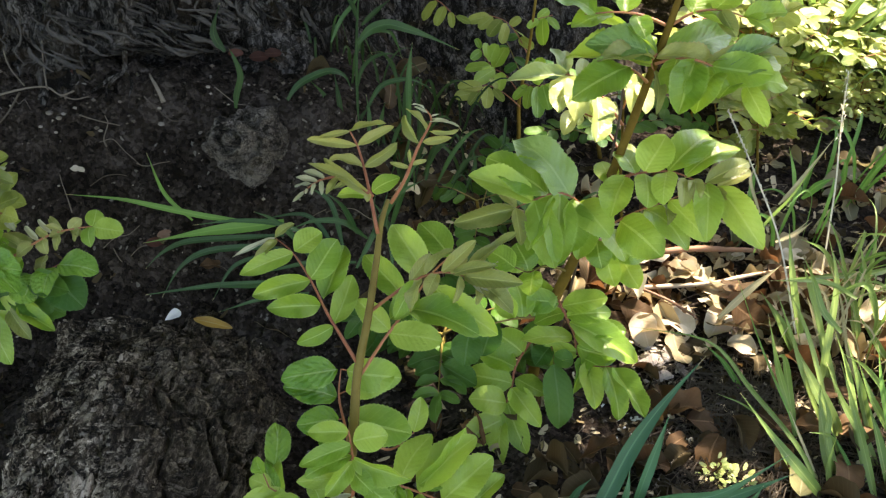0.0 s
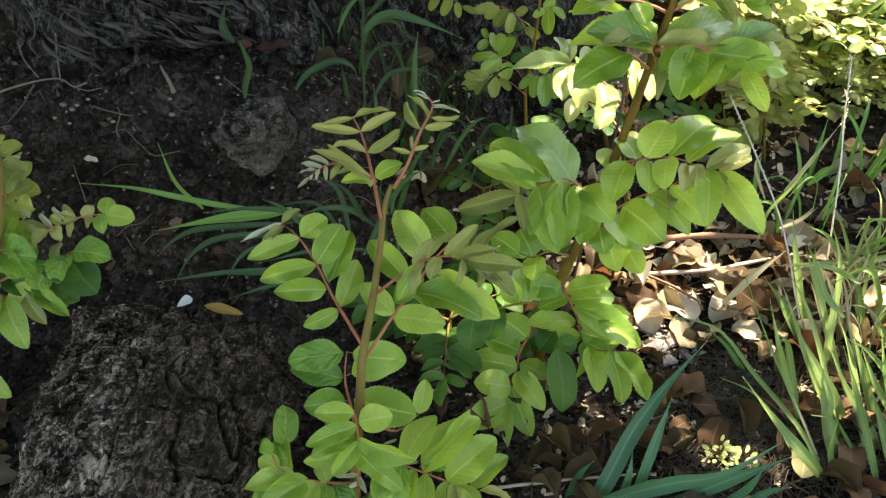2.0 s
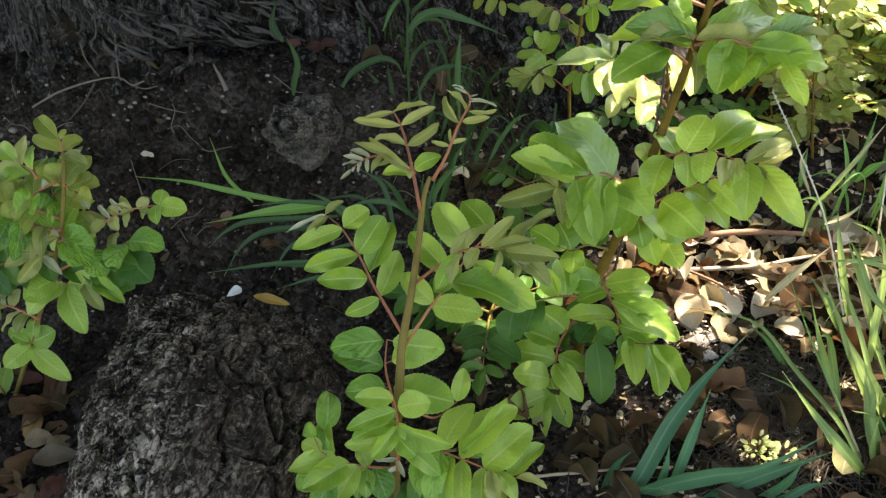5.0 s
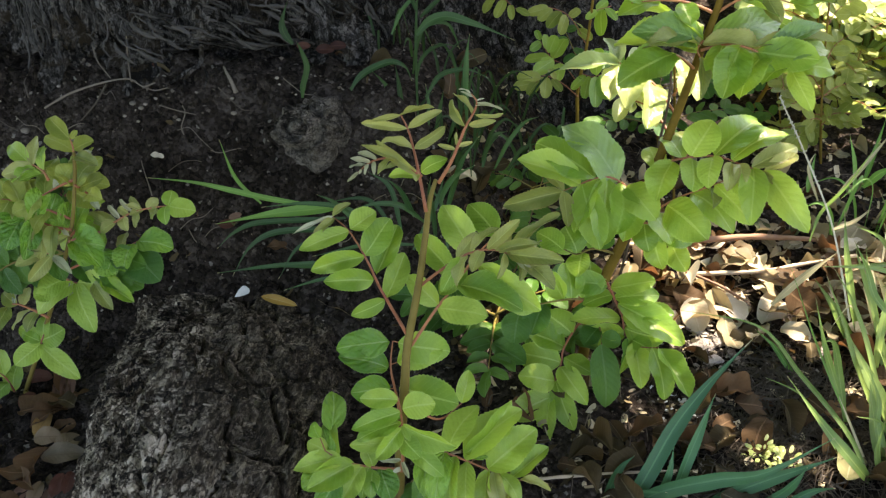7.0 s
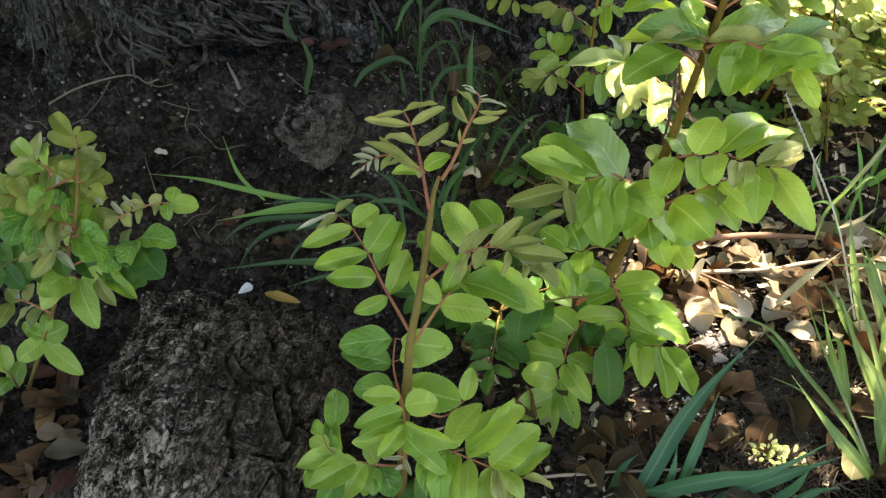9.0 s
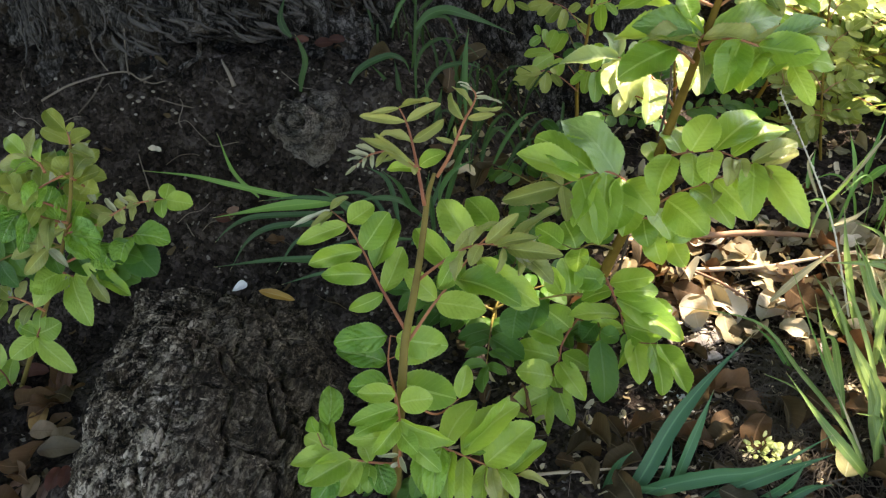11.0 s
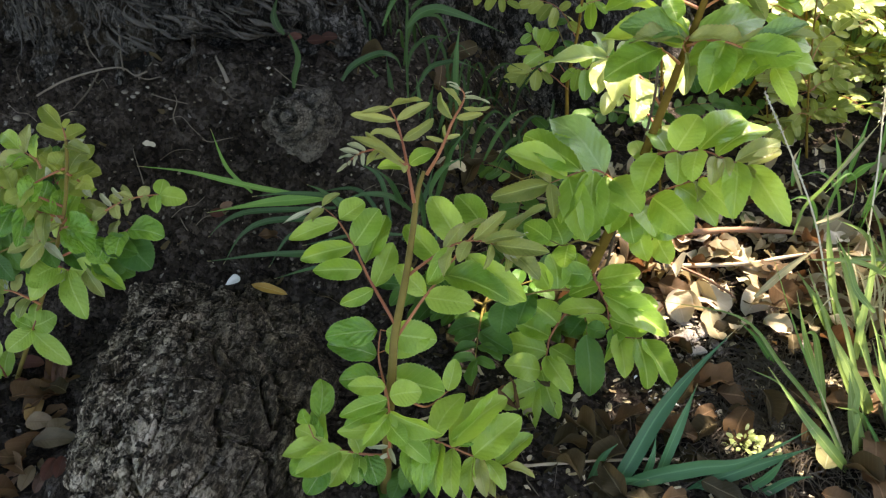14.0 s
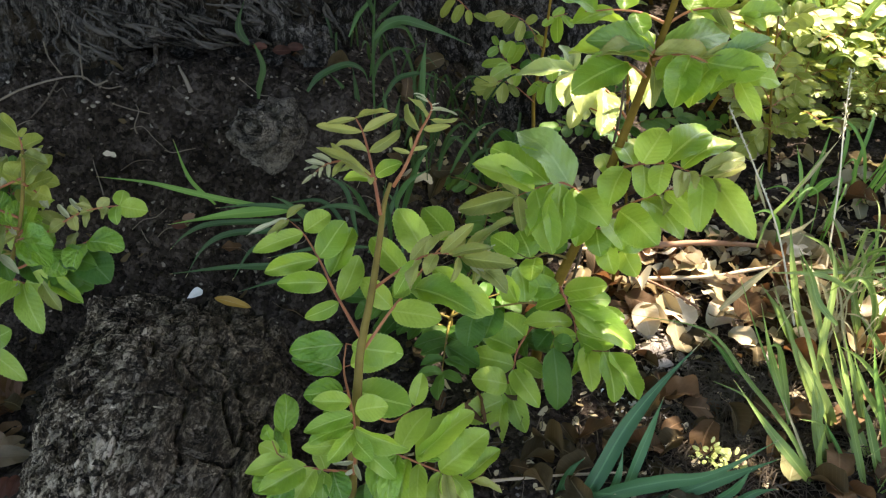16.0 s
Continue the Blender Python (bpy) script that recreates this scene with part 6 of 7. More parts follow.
tuft = grass_tuft("dry_grass", "dead straw-coloured grass stalk leaning over the litter", (0.586, 1.200, 0.031))
blade(tuft, "drygrass", [(0.584, 1.190, 0.038), (0.631, 1.220, 0.081), (0.682, 1.250, 0.113)], .012)
blade(tuft, "drygrass", [(0.456, 1.280, 0.006), (0.503, 1.260, 0.009), (0.558, 1.200, 0.030)], .004)
blade(tuft, "drygrass", [(0.681, 1.300, 0.120), (0.720, 1.320, 0.126), (0.749, 1.340, 0.138)], .006)

tuft = grass_tuft("broad_grass", "clump of bluish-green broad grass blades with pale dry tips", (0.351, 0.840, -0.020))
blade(tuft, "bluegrass", [(0.334, 0.800, -0.020), (0.362, 0.831, 0.036), (0.397, 0.887, 0.078), (0.441, 0.938, 0.115), (0.502, 0.999, 0.150)], 0.0240)
blade(tuft, "bluegrass", [(0.397, 0.808, -0.020), (0.415, 0.852, 0.030), (0.435, 0.895, 0.067), (0.453, 0.934, 0.100)], 0.0163)
blade(tuft, "bluegrass", [(0.305, 0.792, -0.020), (0.312, 0.815, 0.009), (0.326, 0.841, 0.031), (0.344, 0.851, 0.050)], 0.0140)
blade(tuft, "bluegrass", [(0.314, 0.793, -0.020), (0.381, 0.820, 0.013), (0.454, 0.833, 0.037), (0.518, 0.838, 0.059), (0.614, 0.892, 0.080)], 0.0222)
blade(tuft, "bluegrass", [(0.425, 0.807, -0.020), (0.466, 0.822, 0.013), (0.524, 0.841, 0.037), (0.565, 0.849, 0.059), (0.612, 0.861, 0.080)], 0.0185)
blade(tuft, "bluegrass", [(0.346, 0.801, -0.020), (0.407, 0.841, 0.005), (0.451, 0.844, 0.023), (0.493, 0.838, 0.040)], 0.0123)
blade(tuft, "bluegrass", [(0.496, 0.816, -0.020), (0.543, 0.833, 0.017), (0.559, 0.837, 0.045), (0.571, 0.846, 0.070)], 0.0144)
blade(tuft, "bluegrass", [(0.369, 0.800, -0.020), (0.389, 0.832, 0.013), (0.395, 0.848, 0.038), (0.397, 0.866, 0.060)], 0.0101)
blade(tuft, "bluegrass", [(0.291, 0.790, -0.020), (0.323, 0.806, 0.005), (0.355, 0.810, 0.023), (0.387, 0.803, 0.040)], 0.0110)
blade(tuft, "bluegrass", [(0.527, 0.821, -0.020), (0.560, 0.829, 0.009), (0.585, 0.835, 0.031), (0.610, 0.831, 0.050)], 0.0136)


# ---- background shrubs ----
def shrub(name, label, base, stems, tall, kind, seed, leaf_len=0.05, per=5, wood=None):
    r = random.Random(seed)
    base = Vector(base)
    base.z = height(base.x, base.y) - 0.005
    ob = None
    for k in range(stems):
        lean = Vector((r.uniform(-0.35, 0.35), r.uniform(-0.3, 0.3), 1)).normalized() * tall * r.uniform(0.7, 1.05)
        foot = Vector((r.uniform(-0.03, 0.03), r.uniform(-0.03, 0.03), 0)) * (stems > 1)
        line = [base + foot, base + foot + lean * 0.5 + Vector((r.uniform(-0.03, 0.03), r.uniform(-0.03, 0.03), 0)), base + foot + lean]
        if ob is None:
            ob = sapling(name, label, line, 0.005, wood or STEM_BROWN)
        else:
            link("stem", tube("stem", [p - base for p in line], 0.0045, 0.002, 14, 7, 0.1), ob, wood or STEM_BROWN)
        for i in range(per):
            s = 0.30 + 0.70 * i / (per - 1)
            root = line[0].lerp(line[1], s * 2) if s < 0.5 else line[1].lerp(line[2], s * 2 - 1)
            for sgn in (1, -1):
                a = i * 1.57 + r.uniform(-0.4, 0.4) + (0 if sgn > 0 else math.pi)
                size = r.uniform(0.10, 0.16) * (1.1 - 0.5 * abs(s - 0.55))
                out = Vector((math.cos(a), math.sin(a), 0.45))
                mid = root + out * size * 0.5
                tip = root + Vector((out.x, out.y, 0.25)) * size
                along = (tip - root).normalized()
                side = along.cross(Vector((0, 0, 1))).normalized()
                rows = []
                for q in (0.5, 0.85, 1.2, 1.6, 1.95):
                    for h in (1, -1):
                        v = (side * h + along * 0.55 + Vector((0, 0, r.uniform(-0.35, 0.1)))).normalized() * leaf_len * r.uniform(0.7, 1.1) * (1.15 - 0.25 * abs(q - 1.2))
                        rows.append((q, v.x * 1000, v.y * 1000, v.z * 1000, r.uniform(0.4, 0.55)))
                v = (along + Vector((0, 0, -0.25))) * leaf_len
                rows.append((2.0, v.x * 1000, v.y * 1000, v.z * 1000, 0.45))
                compound_leaf(ob, kind, [root, mid, tip], (0, -0.25, 1), rows)
    return ob


shrub("ash_seedling", "slender ash shoots with dark green leaflets behind the sapling", (0.44, 1.70, 0), 1, 0.22, "deep_small", 4, 0.04, 3)
low = shrub("ash_seedling", "low olive-green ash seedling in dappled shade", (0.66, 1.88, 0), 1, 0.17, "dull_small", 6, 0.045, 3)
for x, y, a, s in ((0.84, 1.86, 120, 0.9), (0.74, 1.76, 210, 0.8)):
    c = copy_thing(low, pose(x, y, height(x, y) - 0.005, 0, 0, a))
    c.scale = (s, s, s)
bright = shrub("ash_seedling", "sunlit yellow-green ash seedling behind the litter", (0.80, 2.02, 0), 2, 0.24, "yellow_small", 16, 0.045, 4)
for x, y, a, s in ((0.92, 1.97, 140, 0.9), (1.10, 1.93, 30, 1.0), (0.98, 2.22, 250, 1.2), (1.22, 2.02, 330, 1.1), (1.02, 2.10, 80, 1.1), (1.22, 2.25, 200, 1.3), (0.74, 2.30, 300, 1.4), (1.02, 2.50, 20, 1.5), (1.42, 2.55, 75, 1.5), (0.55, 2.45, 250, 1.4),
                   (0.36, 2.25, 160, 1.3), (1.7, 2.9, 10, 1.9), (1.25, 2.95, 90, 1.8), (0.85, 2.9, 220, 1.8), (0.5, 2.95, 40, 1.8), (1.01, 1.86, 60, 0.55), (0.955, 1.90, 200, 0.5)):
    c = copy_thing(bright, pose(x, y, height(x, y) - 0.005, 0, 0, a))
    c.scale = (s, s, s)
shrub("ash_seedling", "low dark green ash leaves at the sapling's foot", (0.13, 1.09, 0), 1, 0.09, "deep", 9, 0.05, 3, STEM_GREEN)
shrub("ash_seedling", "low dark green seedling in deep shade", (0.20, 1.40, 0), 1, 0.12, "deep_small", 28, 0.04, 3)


# sunlit grass beyond the litter
def random_tuft(label, x, y, count, tall, kind, seed, width=0.007):
    r = random.Random(seed)
    t = grass_tuft("grass_tuft", label, (x, y))
    z = t.location.z - 0.005
    for k in range(count):
        a, s = r.uniform(0, 6.28), r.uniform(0.2, 0.75)
        b = Vector((x + r.uniform(-0.05, 0.05), y + r.uniform(-0.05, 0.05), z))
        h = tall * r.uniform(0.6, 1.1)
        d = Vector((math.cos(a), math.sin(a), 0)) * h * s
        blade(t, kind, [b, b + d * 0.3 + Vector((0, 0, h * 0.6)), b + d * 0.75 + Vector((0, 0, h * 0.85)), b + d * 1.25 + Vector((0, 0, h * r.uniform(0.4, 0.8)))], width * r.uniform(0.6, 1.3))
    return t


far = random_tuft("bright sunlit tuft of long grass", 1.10, 2.10, 26, 0.30, "sungrass", 1, 0.012)
for k in range(80):
    x, y = 0.85 + 1.3 * RNG.random(), 1.95 + 1.5 * RNG.random()
    if x < 0.62 * (y - 0.1):
        c = copy_thing(far, pose(x, y, height(x, y) - 0.005, 0, 0, RNG.uniform(0, 360)))
        s = RNG.uniform(0.7, 1.3)
        c.scale = (s, s, s)
for x, y, a in ((1.12, 1.84, 40), (1.2, 1.88, 250)):
    copy_thing(far, pose(x, y, height(x, y) - 0.005, 0, 0, a)).scale = (0.7, 0.7, 0.7)
random_tuft("thin shaded grass among the fallen leaves", 0.78, 1.42, 6, 0.20, "midgrass", 5, 0.006)
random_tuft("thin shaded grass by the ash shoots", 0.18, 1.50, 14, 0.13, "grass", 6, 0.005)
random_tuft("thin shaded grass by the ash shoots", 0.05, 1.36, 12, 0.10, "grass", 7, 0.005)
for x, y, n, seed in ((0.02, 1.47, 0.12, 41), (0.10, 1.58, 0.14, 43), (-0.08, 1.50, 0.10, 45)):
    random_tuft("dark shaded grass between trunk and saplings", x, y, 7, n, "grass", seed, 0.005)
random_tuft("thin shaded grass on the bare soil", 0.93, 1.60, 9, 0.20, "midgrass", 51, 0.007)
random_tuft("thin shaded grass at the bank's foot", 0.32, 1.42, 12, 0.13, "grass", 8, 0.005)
random_tuft("light green grass beside the litter", 0.86, 1.10, 7, 0.34, "sungrass", 9, 0.008)
random_tuft("light green grass beside the litter", 0.93, 0.95, 8, 0.34, "sungrass", 14, 0.010)
random_tuft("light green grass beside the litter", 0.95, 1.22, 5, 0.24, "sungrass", 15, 0.009)
random_tuft("light green grass beside the litter", 0.79, 0.90, 5, 0.22, "sungrass", 10, 0.009)


for x, y, n, tall, kind, seed, width in ((0.88, 1.16, 12, 0.30, "sungrass", 61, 0.008), (0.97, 1.06, 10, 0.30, "sungrass", 62, 0.007), (0.80, 1.24, 8, 0.20, "sungrass", 63, 0.006), (0.84, 1.08, 12, 0.22, "drygrass", 64, 0.0032),
                                         (0.76, 1.18, 9, 0.16, "drygrass", 65, 0.003), (0.90, 0.98, 10, 0.22, "drygrass", 66, 0.0032), (0.86, 1.30, 8, 0.2, "drygrass", 67, 0.003)):
    random_tuft("straw-coloured dry grass mixed into the green" if kind == "drygrass" else "light green grass beside the litter", x, y, n, tall, kind, seed, width)


# ---- fallen leaves, sticks and crumbs ----
def fallen_leaf(x, y, length, width, k, turn, tilt, lift=0.0, label="", mat=None):
    me = RNG.choice(LEAF_MESHES["dry%d" % k]) if mat is None else mat
    ob = new("fallen_leaf", me)
    m = Euler((tilt[0], tilt[1], turn)).to_matrix().to_4x4() @ Matrix.Diagonal((length, length * width, length * 0.8, 1))
    low = min((m @ v.co).z for v in me.vertices)
    m.translation = Vector((x, y, height(x, y) - low - 0.002 + lift))
    ob.matrix_basis = m
    words = ("curled tan dry leaf lying in the litter", "brown dead leaf lying in the litter", "reddish-brown dead leaf lying in the litter",
             "pale bleached dry leaf lying in the litter", "olive-brown dead leaf lying in the litter")
    return tagged(ob, label or words[k], "leaf", "leaf litter")


placed = 0
while placed < 185:
    zone = RNG.random()
    if zone < 0.52:
        x, y = RNG.uniform(0.36, 1.0), RNG.uniform(1.14, 1.48)
        if x > 0.66 and y > 1.32 and RNG.random() < 0.8:
            continue
        k = RNG.choice((0, 2, 0, 3, 3, 2, 2, 0))
    elif zone < 0.80:
        x, y = RNG.uniform(0.08, 0.95), RNG.uniform(0.66, 1.2)
        k = RNG.choice((1, 1, 2, 2, 2))
        if 0.48 < x < 0.72 and 0.9 < y < 1.12 and RNG.random() < 0.75:
            continue
    elif zone < 0.9:
        x, y = RNG.uniform(-0.85, -0.50), RNG.uniform(0.55, 0.98)
        k = RNG.choice((1, 2, 2, 1, 2))
    else:
        x, y = RNG.uniform(0.0, 1.3), RNG.uniform(1.4, 1.9)
        k = RNG.choice((1, 0, 4, 2))
    placed += 1
    fallen_leaf(x, y, RNG.choice((0.03, 0.04, 0.045, 0.05, 0.06, 0.068)) * RNG.uniform(0.9, 1.1), RNG.uniform(0.42, 0.66), k, RNG.uniform(0, 6.28), (RNG.gauss(0, 0.35), RNG.gauss(0, 0.3)), RNG.uniform(0, 0.012))
for x, y, n, turn, k in ((-0.06, 1.16, 0.07, 0.3, 1), (0.02, 1.30, 0.06, 0.4, 0),
                         (0.06, 1.36, 0.07, 0.2, 1), (-0.02, 1.25, 0.07, 2.4, 2), (-0.10, 1.10, 0.08, 2.8, 1), (-0.28, 1.50, 0.05, 0.1, 2), (-0.16, 1.52, 0.06, 0.5, 2)):
    fallen_leaf(x, y, n, 0.5, k, turn, (0.1, 0.1))
for x, y, n, turn, k in ((-0.273, 1.176, 0.035, 0.4, 2), (-0.292, 1.183, 0.030, 1.4, 2), (-0.332, 1.196, 0.028, 2.2, 4), (-0.220, 1.462, 0.050, 0.3, 2), (-0.408, 1.216, 0.025, 1.0, 2), (-0.490, 1.263, 0.022, 0.2, 3), (-0.197, 1.501, 0.050, 2.6, 2), (-0.131, 1.438, 0.045, 0.5, 1)):
    fallen_leaf(x, y, n, 0.5, k, turn, (0.35, 0.1), 0.004)
WILTED = []
for mat, pick in zip(SHADE_LEAF, (3, 4, 6, 9)):
    me = leaf_mesh("wilted_leaf", 16, 3, fold=0.28, arc=0.07, wave=0.05, curl=0.06, seed=pick, ragged=0.05)
    me.materials.append(mat)
    WILTED.append(me)
for x, y, n, w, turn, k in ((-0.531, 0.793, 0.068, 0.47, 0.23, 0), (-0.563, 0.829, 0.043, 0.70, 0.20, 0), (-0.522, 0.813, 0.041, 0.80, 0.92, 0), (-0.563, 0.833, 0.048, 0.51, 1.56, 1), (-0.548, 0.899, 0.058, 0.26, 1.90, 2), (-0.562, 0.897, 0.050, 0.28, 1.89, 2), (-0.538, 0.911, 0.039, 0.31, 1.93, 2), (-0.633, 0.940, 0.045, 0.56, 0.13, 3), (-0.612, 0.880, 0.033, 0.74, 1.25, 3), (-0.507, 0.711, 0.043, 0.48, 1.64, 0), (-0.486, 0.710, 0.036, 0.44, 1.59, 2), (-0.467, 0.716, 0.040, 0.53, 1.61, 3), (-0.441, 0.714, 0.037, 0.49, 1.74, 3), (-0.538, 0.711, 0.043, 0.44, 1.60, 2)):
    fallen_leaf(x, y, n, w, k, turn, (0.25, -0.05), 0.012, ("dull tan-brown dead leaf beside the root", "orange-tan dead leaf beside the root", "reddish-grey dead leaf beside the root", "dark red dead leaf beside the root")[k], WILTED[k])
for x, y, turn in ((0.29, 1.46, 0.4), (0.33, 1.50, 1.3), (0.37, 1.46, 2.4), (0.31, 1.53, 0.9), (0.36, 1.52, 2.9), (0.40, 1.49, 1.8)):
    fallen_leaf(x, y, 0.06, 0.6, 3, turn, (0.3, 0.1), 0.012)
oval = leaf_mesh("oval_leaf", 14, 3, fold=0.12, arc=0.05, wave=0.02, seed=8, blunt=True)
oval.materials.append(DRY[4])
fallen_leaf(0.645, 0.872, 0.066, 0.62, 4, 1.25, (0.15, 0.1), 0.01, "flat olive-green oval leaf on the litter", oval)
fallen_leaf(0.632, 0.985, 0.075, 0.55, 2, 0.4, (0.15, 0.1), 0.006)
fallen_leaf(0.475, 1.02, 0.062, 0.6, 2, 0.1, (0.2, 0.0), 0.004)
fallen_leaf(0.655, 1.40, 0.055, 0.6, 4, 1.7, (0.3, -0.6), 0.01)
fallen_leaf(0.60, 1.39, 0.045, 0.6, 4, 1.5, (0.3, -0.6), 0.01)
# broad leaves lying uppermost in the sun, and brown ones on the bare patch
flat = [leaf_mesh("broad_dry_leaf", 14, 3, fold=f, arc=0.07, wave=0.07, curl=0.08, seed=q, blunt=True, ragged=0.07) for f, q in ((0.25, 61), (0.4, 62), (0.15, 63))]
for me, k in zip(flat, (3, 0, 2)):
    me.materials.append(DRY[k])
upper = random.Random(77)
for i in range(44):
    x, y, k = upper.uniform(0.38, 0.92), upper.uniform(1.17, 1.44), upper.choice((0, 0, 1, 1, 2, 2))
    fallen_leaf(x, y, upper.uniform(0.045, 0.075), upper.uniform(0.6, 0.8), (3, 0, 2)[k], upper.uniform(0, 6.28), (upper.gauss(0.15, 0.2), upper.gauss(0, 0.2)), 0.014, "", flat[k])
for i in range(16):
    fallen_leaf(upper.uniform(0.46, 0.86), upper.uniform(0.80, 1.08), upper.uniform(0.045, 0.068), upper.uniform(0.55, 0.75), 2, upper.uniform(0, 6.28), (upper.gauss(0.1, 0.25), upper.gauss(0, 0.2)), 0.006, "", flat[2])
for x, y, turn in ((0.86, 1.84, 0.3), (0.90, 1.90, 1.4), (0.82, 1.87, 2.2), (0.93, 1.82, 0.9), (0.88, 1.95, 2.8)):
    fallen_leaf(x, y, 0.055, 0.6, 3, turn, (0.2, 0.1), 0.01)
yellow = leaf_mesh("yellow_leaf", 14, 3, fold=0.12, arc=0.05, wave=0.03, seed=3)
yellow.materials.append(YELLOW_LEAF)
fallen_leaf(-0.272, 1.108, 0.068, 0.24, 0, -0.20, (0.40, 0.0), 0.026, "yellow-brown fallen leaf on the bare soil", yellow)
petal = leaf_mesh("petal", 16, 3, fold=0.3, arc=0.05, wave=0.03, fat=-0.3, seed=5)
petal.materials.append(PETAL)
ob = fallen_leaf(-0.306, 1.080, 0.029, 0.56, 0, 0.85, (0.45, 0.0), 0.040, "small white fallen petal on dark soil", petal)
ob.name = "petal"


def stick(label, pts, r0, r1, mat):
    base = Vector(pts[0])
    ob = link("stick", tube("stick", [Vector(p) - base for p in pts], r0, r1, 18, 8, 0.5), None, mat)
    ob.location = base
    return tagged(ob, label, "stick", "fallen sticks")


stick("reddish-brown dry stick lying across the litter", [(0.47, 1.354, 0.028), (0.594, 1.378, 0.03), (0.72, 1.388, 0.024)], 0.006, 0.0045, RED_WOOD)
stick("pale dry stick lying on fallen leaves", [(0.442, 1.266, 0.022), (0.581, 1.284, 0.028), (0.66, 1.31, 0.03), (0.76, 1.35, 0.026)], 0.004, 0.003, WOOD)
stick("thin pale twig on the soil", [(0.215, 0.821, 0.014), (0.310, 0.839, 0.018), (0.409, 0.860, 0.012)], 0.0025, 0.0015, WOOD)
stick("short brown twig under the leaves", [(0.43, 1.275, 0.03), (0.50, 1.24, 0.03), (0.553, 1.213, 0.018)], 0.003, 0.002, RED_WOOD)
stick("pale dry stick beneath the sapling", [(0.30, 1.35, 0.02), (0.38, 1.335, 0.02), (0.46, 1.33, 0.02)], 0.006, 0.005, WOOD)
stick("thin dark dead twig beside the taller sapling", [(0.345, 1.220, 0.528), (0.350, 1.210, 0.471), (0.354, 1.200, 0.428), (0.353, 1.190, 0.388), (0.346, 1.170, 0.340), (0.330, 1.16, 0.20), (0.318, 1.15, 0.0)], 0.0016, 0.0022, DARK_TWIG)
for pts, r0, r1 in (([(-0.692, 1.312, 0.254), (-0.652, 1.328, 0.274), (-0.609, 1.345, 0.286), (-0.570, 1.364, 0.289), (-0.540, 1.358, 0.295), (-0.517, 1.348, 0.288), (-0.495, 1.352, 0.295)], 0.0020, 0.0012),
                    ([(-0.589, 1.356, 0.283), (-0.601, 1.324, 0.262), (-0.623, 1.300, 0.241)], 0.0017, 0.0009), ([(-0.518, 1.349, 0.287), (-0.495, 1.346, 0.283), (-0.472, 1.349, 0.288)], 0.0014, 0.0009),
                    ([(-0.486, 1.331, 0.263), (-0.453, 1.324, 0.259), (-0.419, 1.324, 0.253)], 0.0011, 0.0008)):
    stick("thin bare rootlet curling over the bank", pts, r0, r1, ROOTLET)
for pts, r0, r1 in (([(-0.617, 1.395, 0.337), (-0.608, 1.382, 0.312), (-0.581, 1.362, 0.292)], 0.0015, 0.0010), ([(-0.546, 1.391, 0.360), (-0.552, 1.388, 0.325), (-0.540, 1.355, 0.299), (-0.537, 1.353, 0.293)], 0.0015, 0.0012),
                    ([(-0.420, 1.406, 0.343), (-0.419, 1.384, 0.319), (-0.447, 1.375, 0.304), (-0.466, 1.351, 0.296)], 0.0046, 0.0020), ([(-0.421, 1.389, 0.320), (-0.404, 1.369, 0.307), (-0.407, 1.352, 0.289)], 0.0040, 0.0015),
                    ([(-0.432, 1.378, 0.311), (-0.443, 1.368, 0.299), (-0.440, 1.340, 0.293)], 0.0034, 0.0014)):
    stick("bare rootlet hanging from the trunk's foot", pts, r0, r1, TRUNK_BARK if r0 > 0.003 else ROOTLET)
stick("pale splinter of wood leaning on the bank", [(-0.382, 1.394, 0.310), (-0.363, 1.366, 0.304), (-0.351, 1.353, 0.284)], 0.0018, 0.0040, ROOTLET)
for x, y, n, lift, k in ((-0.513, 1.390, 0.030, 0.018, 3), (-0.528, 1.392, 0.022, 0.02, 3), (-0.258, 1.430, 0.026, 0.03, 3), (-0.225, 1.435, 0.034, 0.03, 3), (-0.200, 1.44, 0.03, 0.02, 3), (-0.36, 1.19, 0.03, 0.004, 3), (-0.345, 1.205, 0.026, 0.006, 2)):
    fallen_leaf(x, y, n, 0.55, 2, 0.4, (0.7, 0.1), lift, "dead reddish leaf caught at the trunk's foot", WILTED[k])


def scatter(name, label, category, mat, count, place, piece, seed):
    """Many tiny loose pieces in one mesh."""
    r = random.Random(seed)
    verts, faces = [], []
    for _ in range(count):
        x, y = place(r)
        z = height(x, y)
        vs, fs = piece(r)
        k = len(verts)
        verts += [(x + a, y + b, z + c) for a, b, c in vs]
        faces += [tuple(i + k for i in f) for f in fs]
    ob = link(name, mesh_of(name, verts, faces, None, False), None, mat)
    return tagged(ob, label, category, kind="stuff")


def crumb(r):
    s = r.choice((0.001, 0.0015, 0.002, 0.002, 0.003, 0.003, 0.005))
    vs = [(s * r.uniform(0.6, 1.2) * a, s * r.uniform(0.6, 1.2) * b, s * (0.2 + r.uniform(0.5, 1.0) * c)) for a, b, c in
          ((1, 0, 0), (0, 1, 0), (-1, 0, 0), (0, -1, 0), (0.2, 0.1, 1), (0, 0, -1))]
    return vs, [(0, 1, 4), (1, 2, 4), (2, 3, 4), (3, 0, 4), (1, 0, 5), (2, 1, 5), (3, 2, 5), (0, 3, 5)]


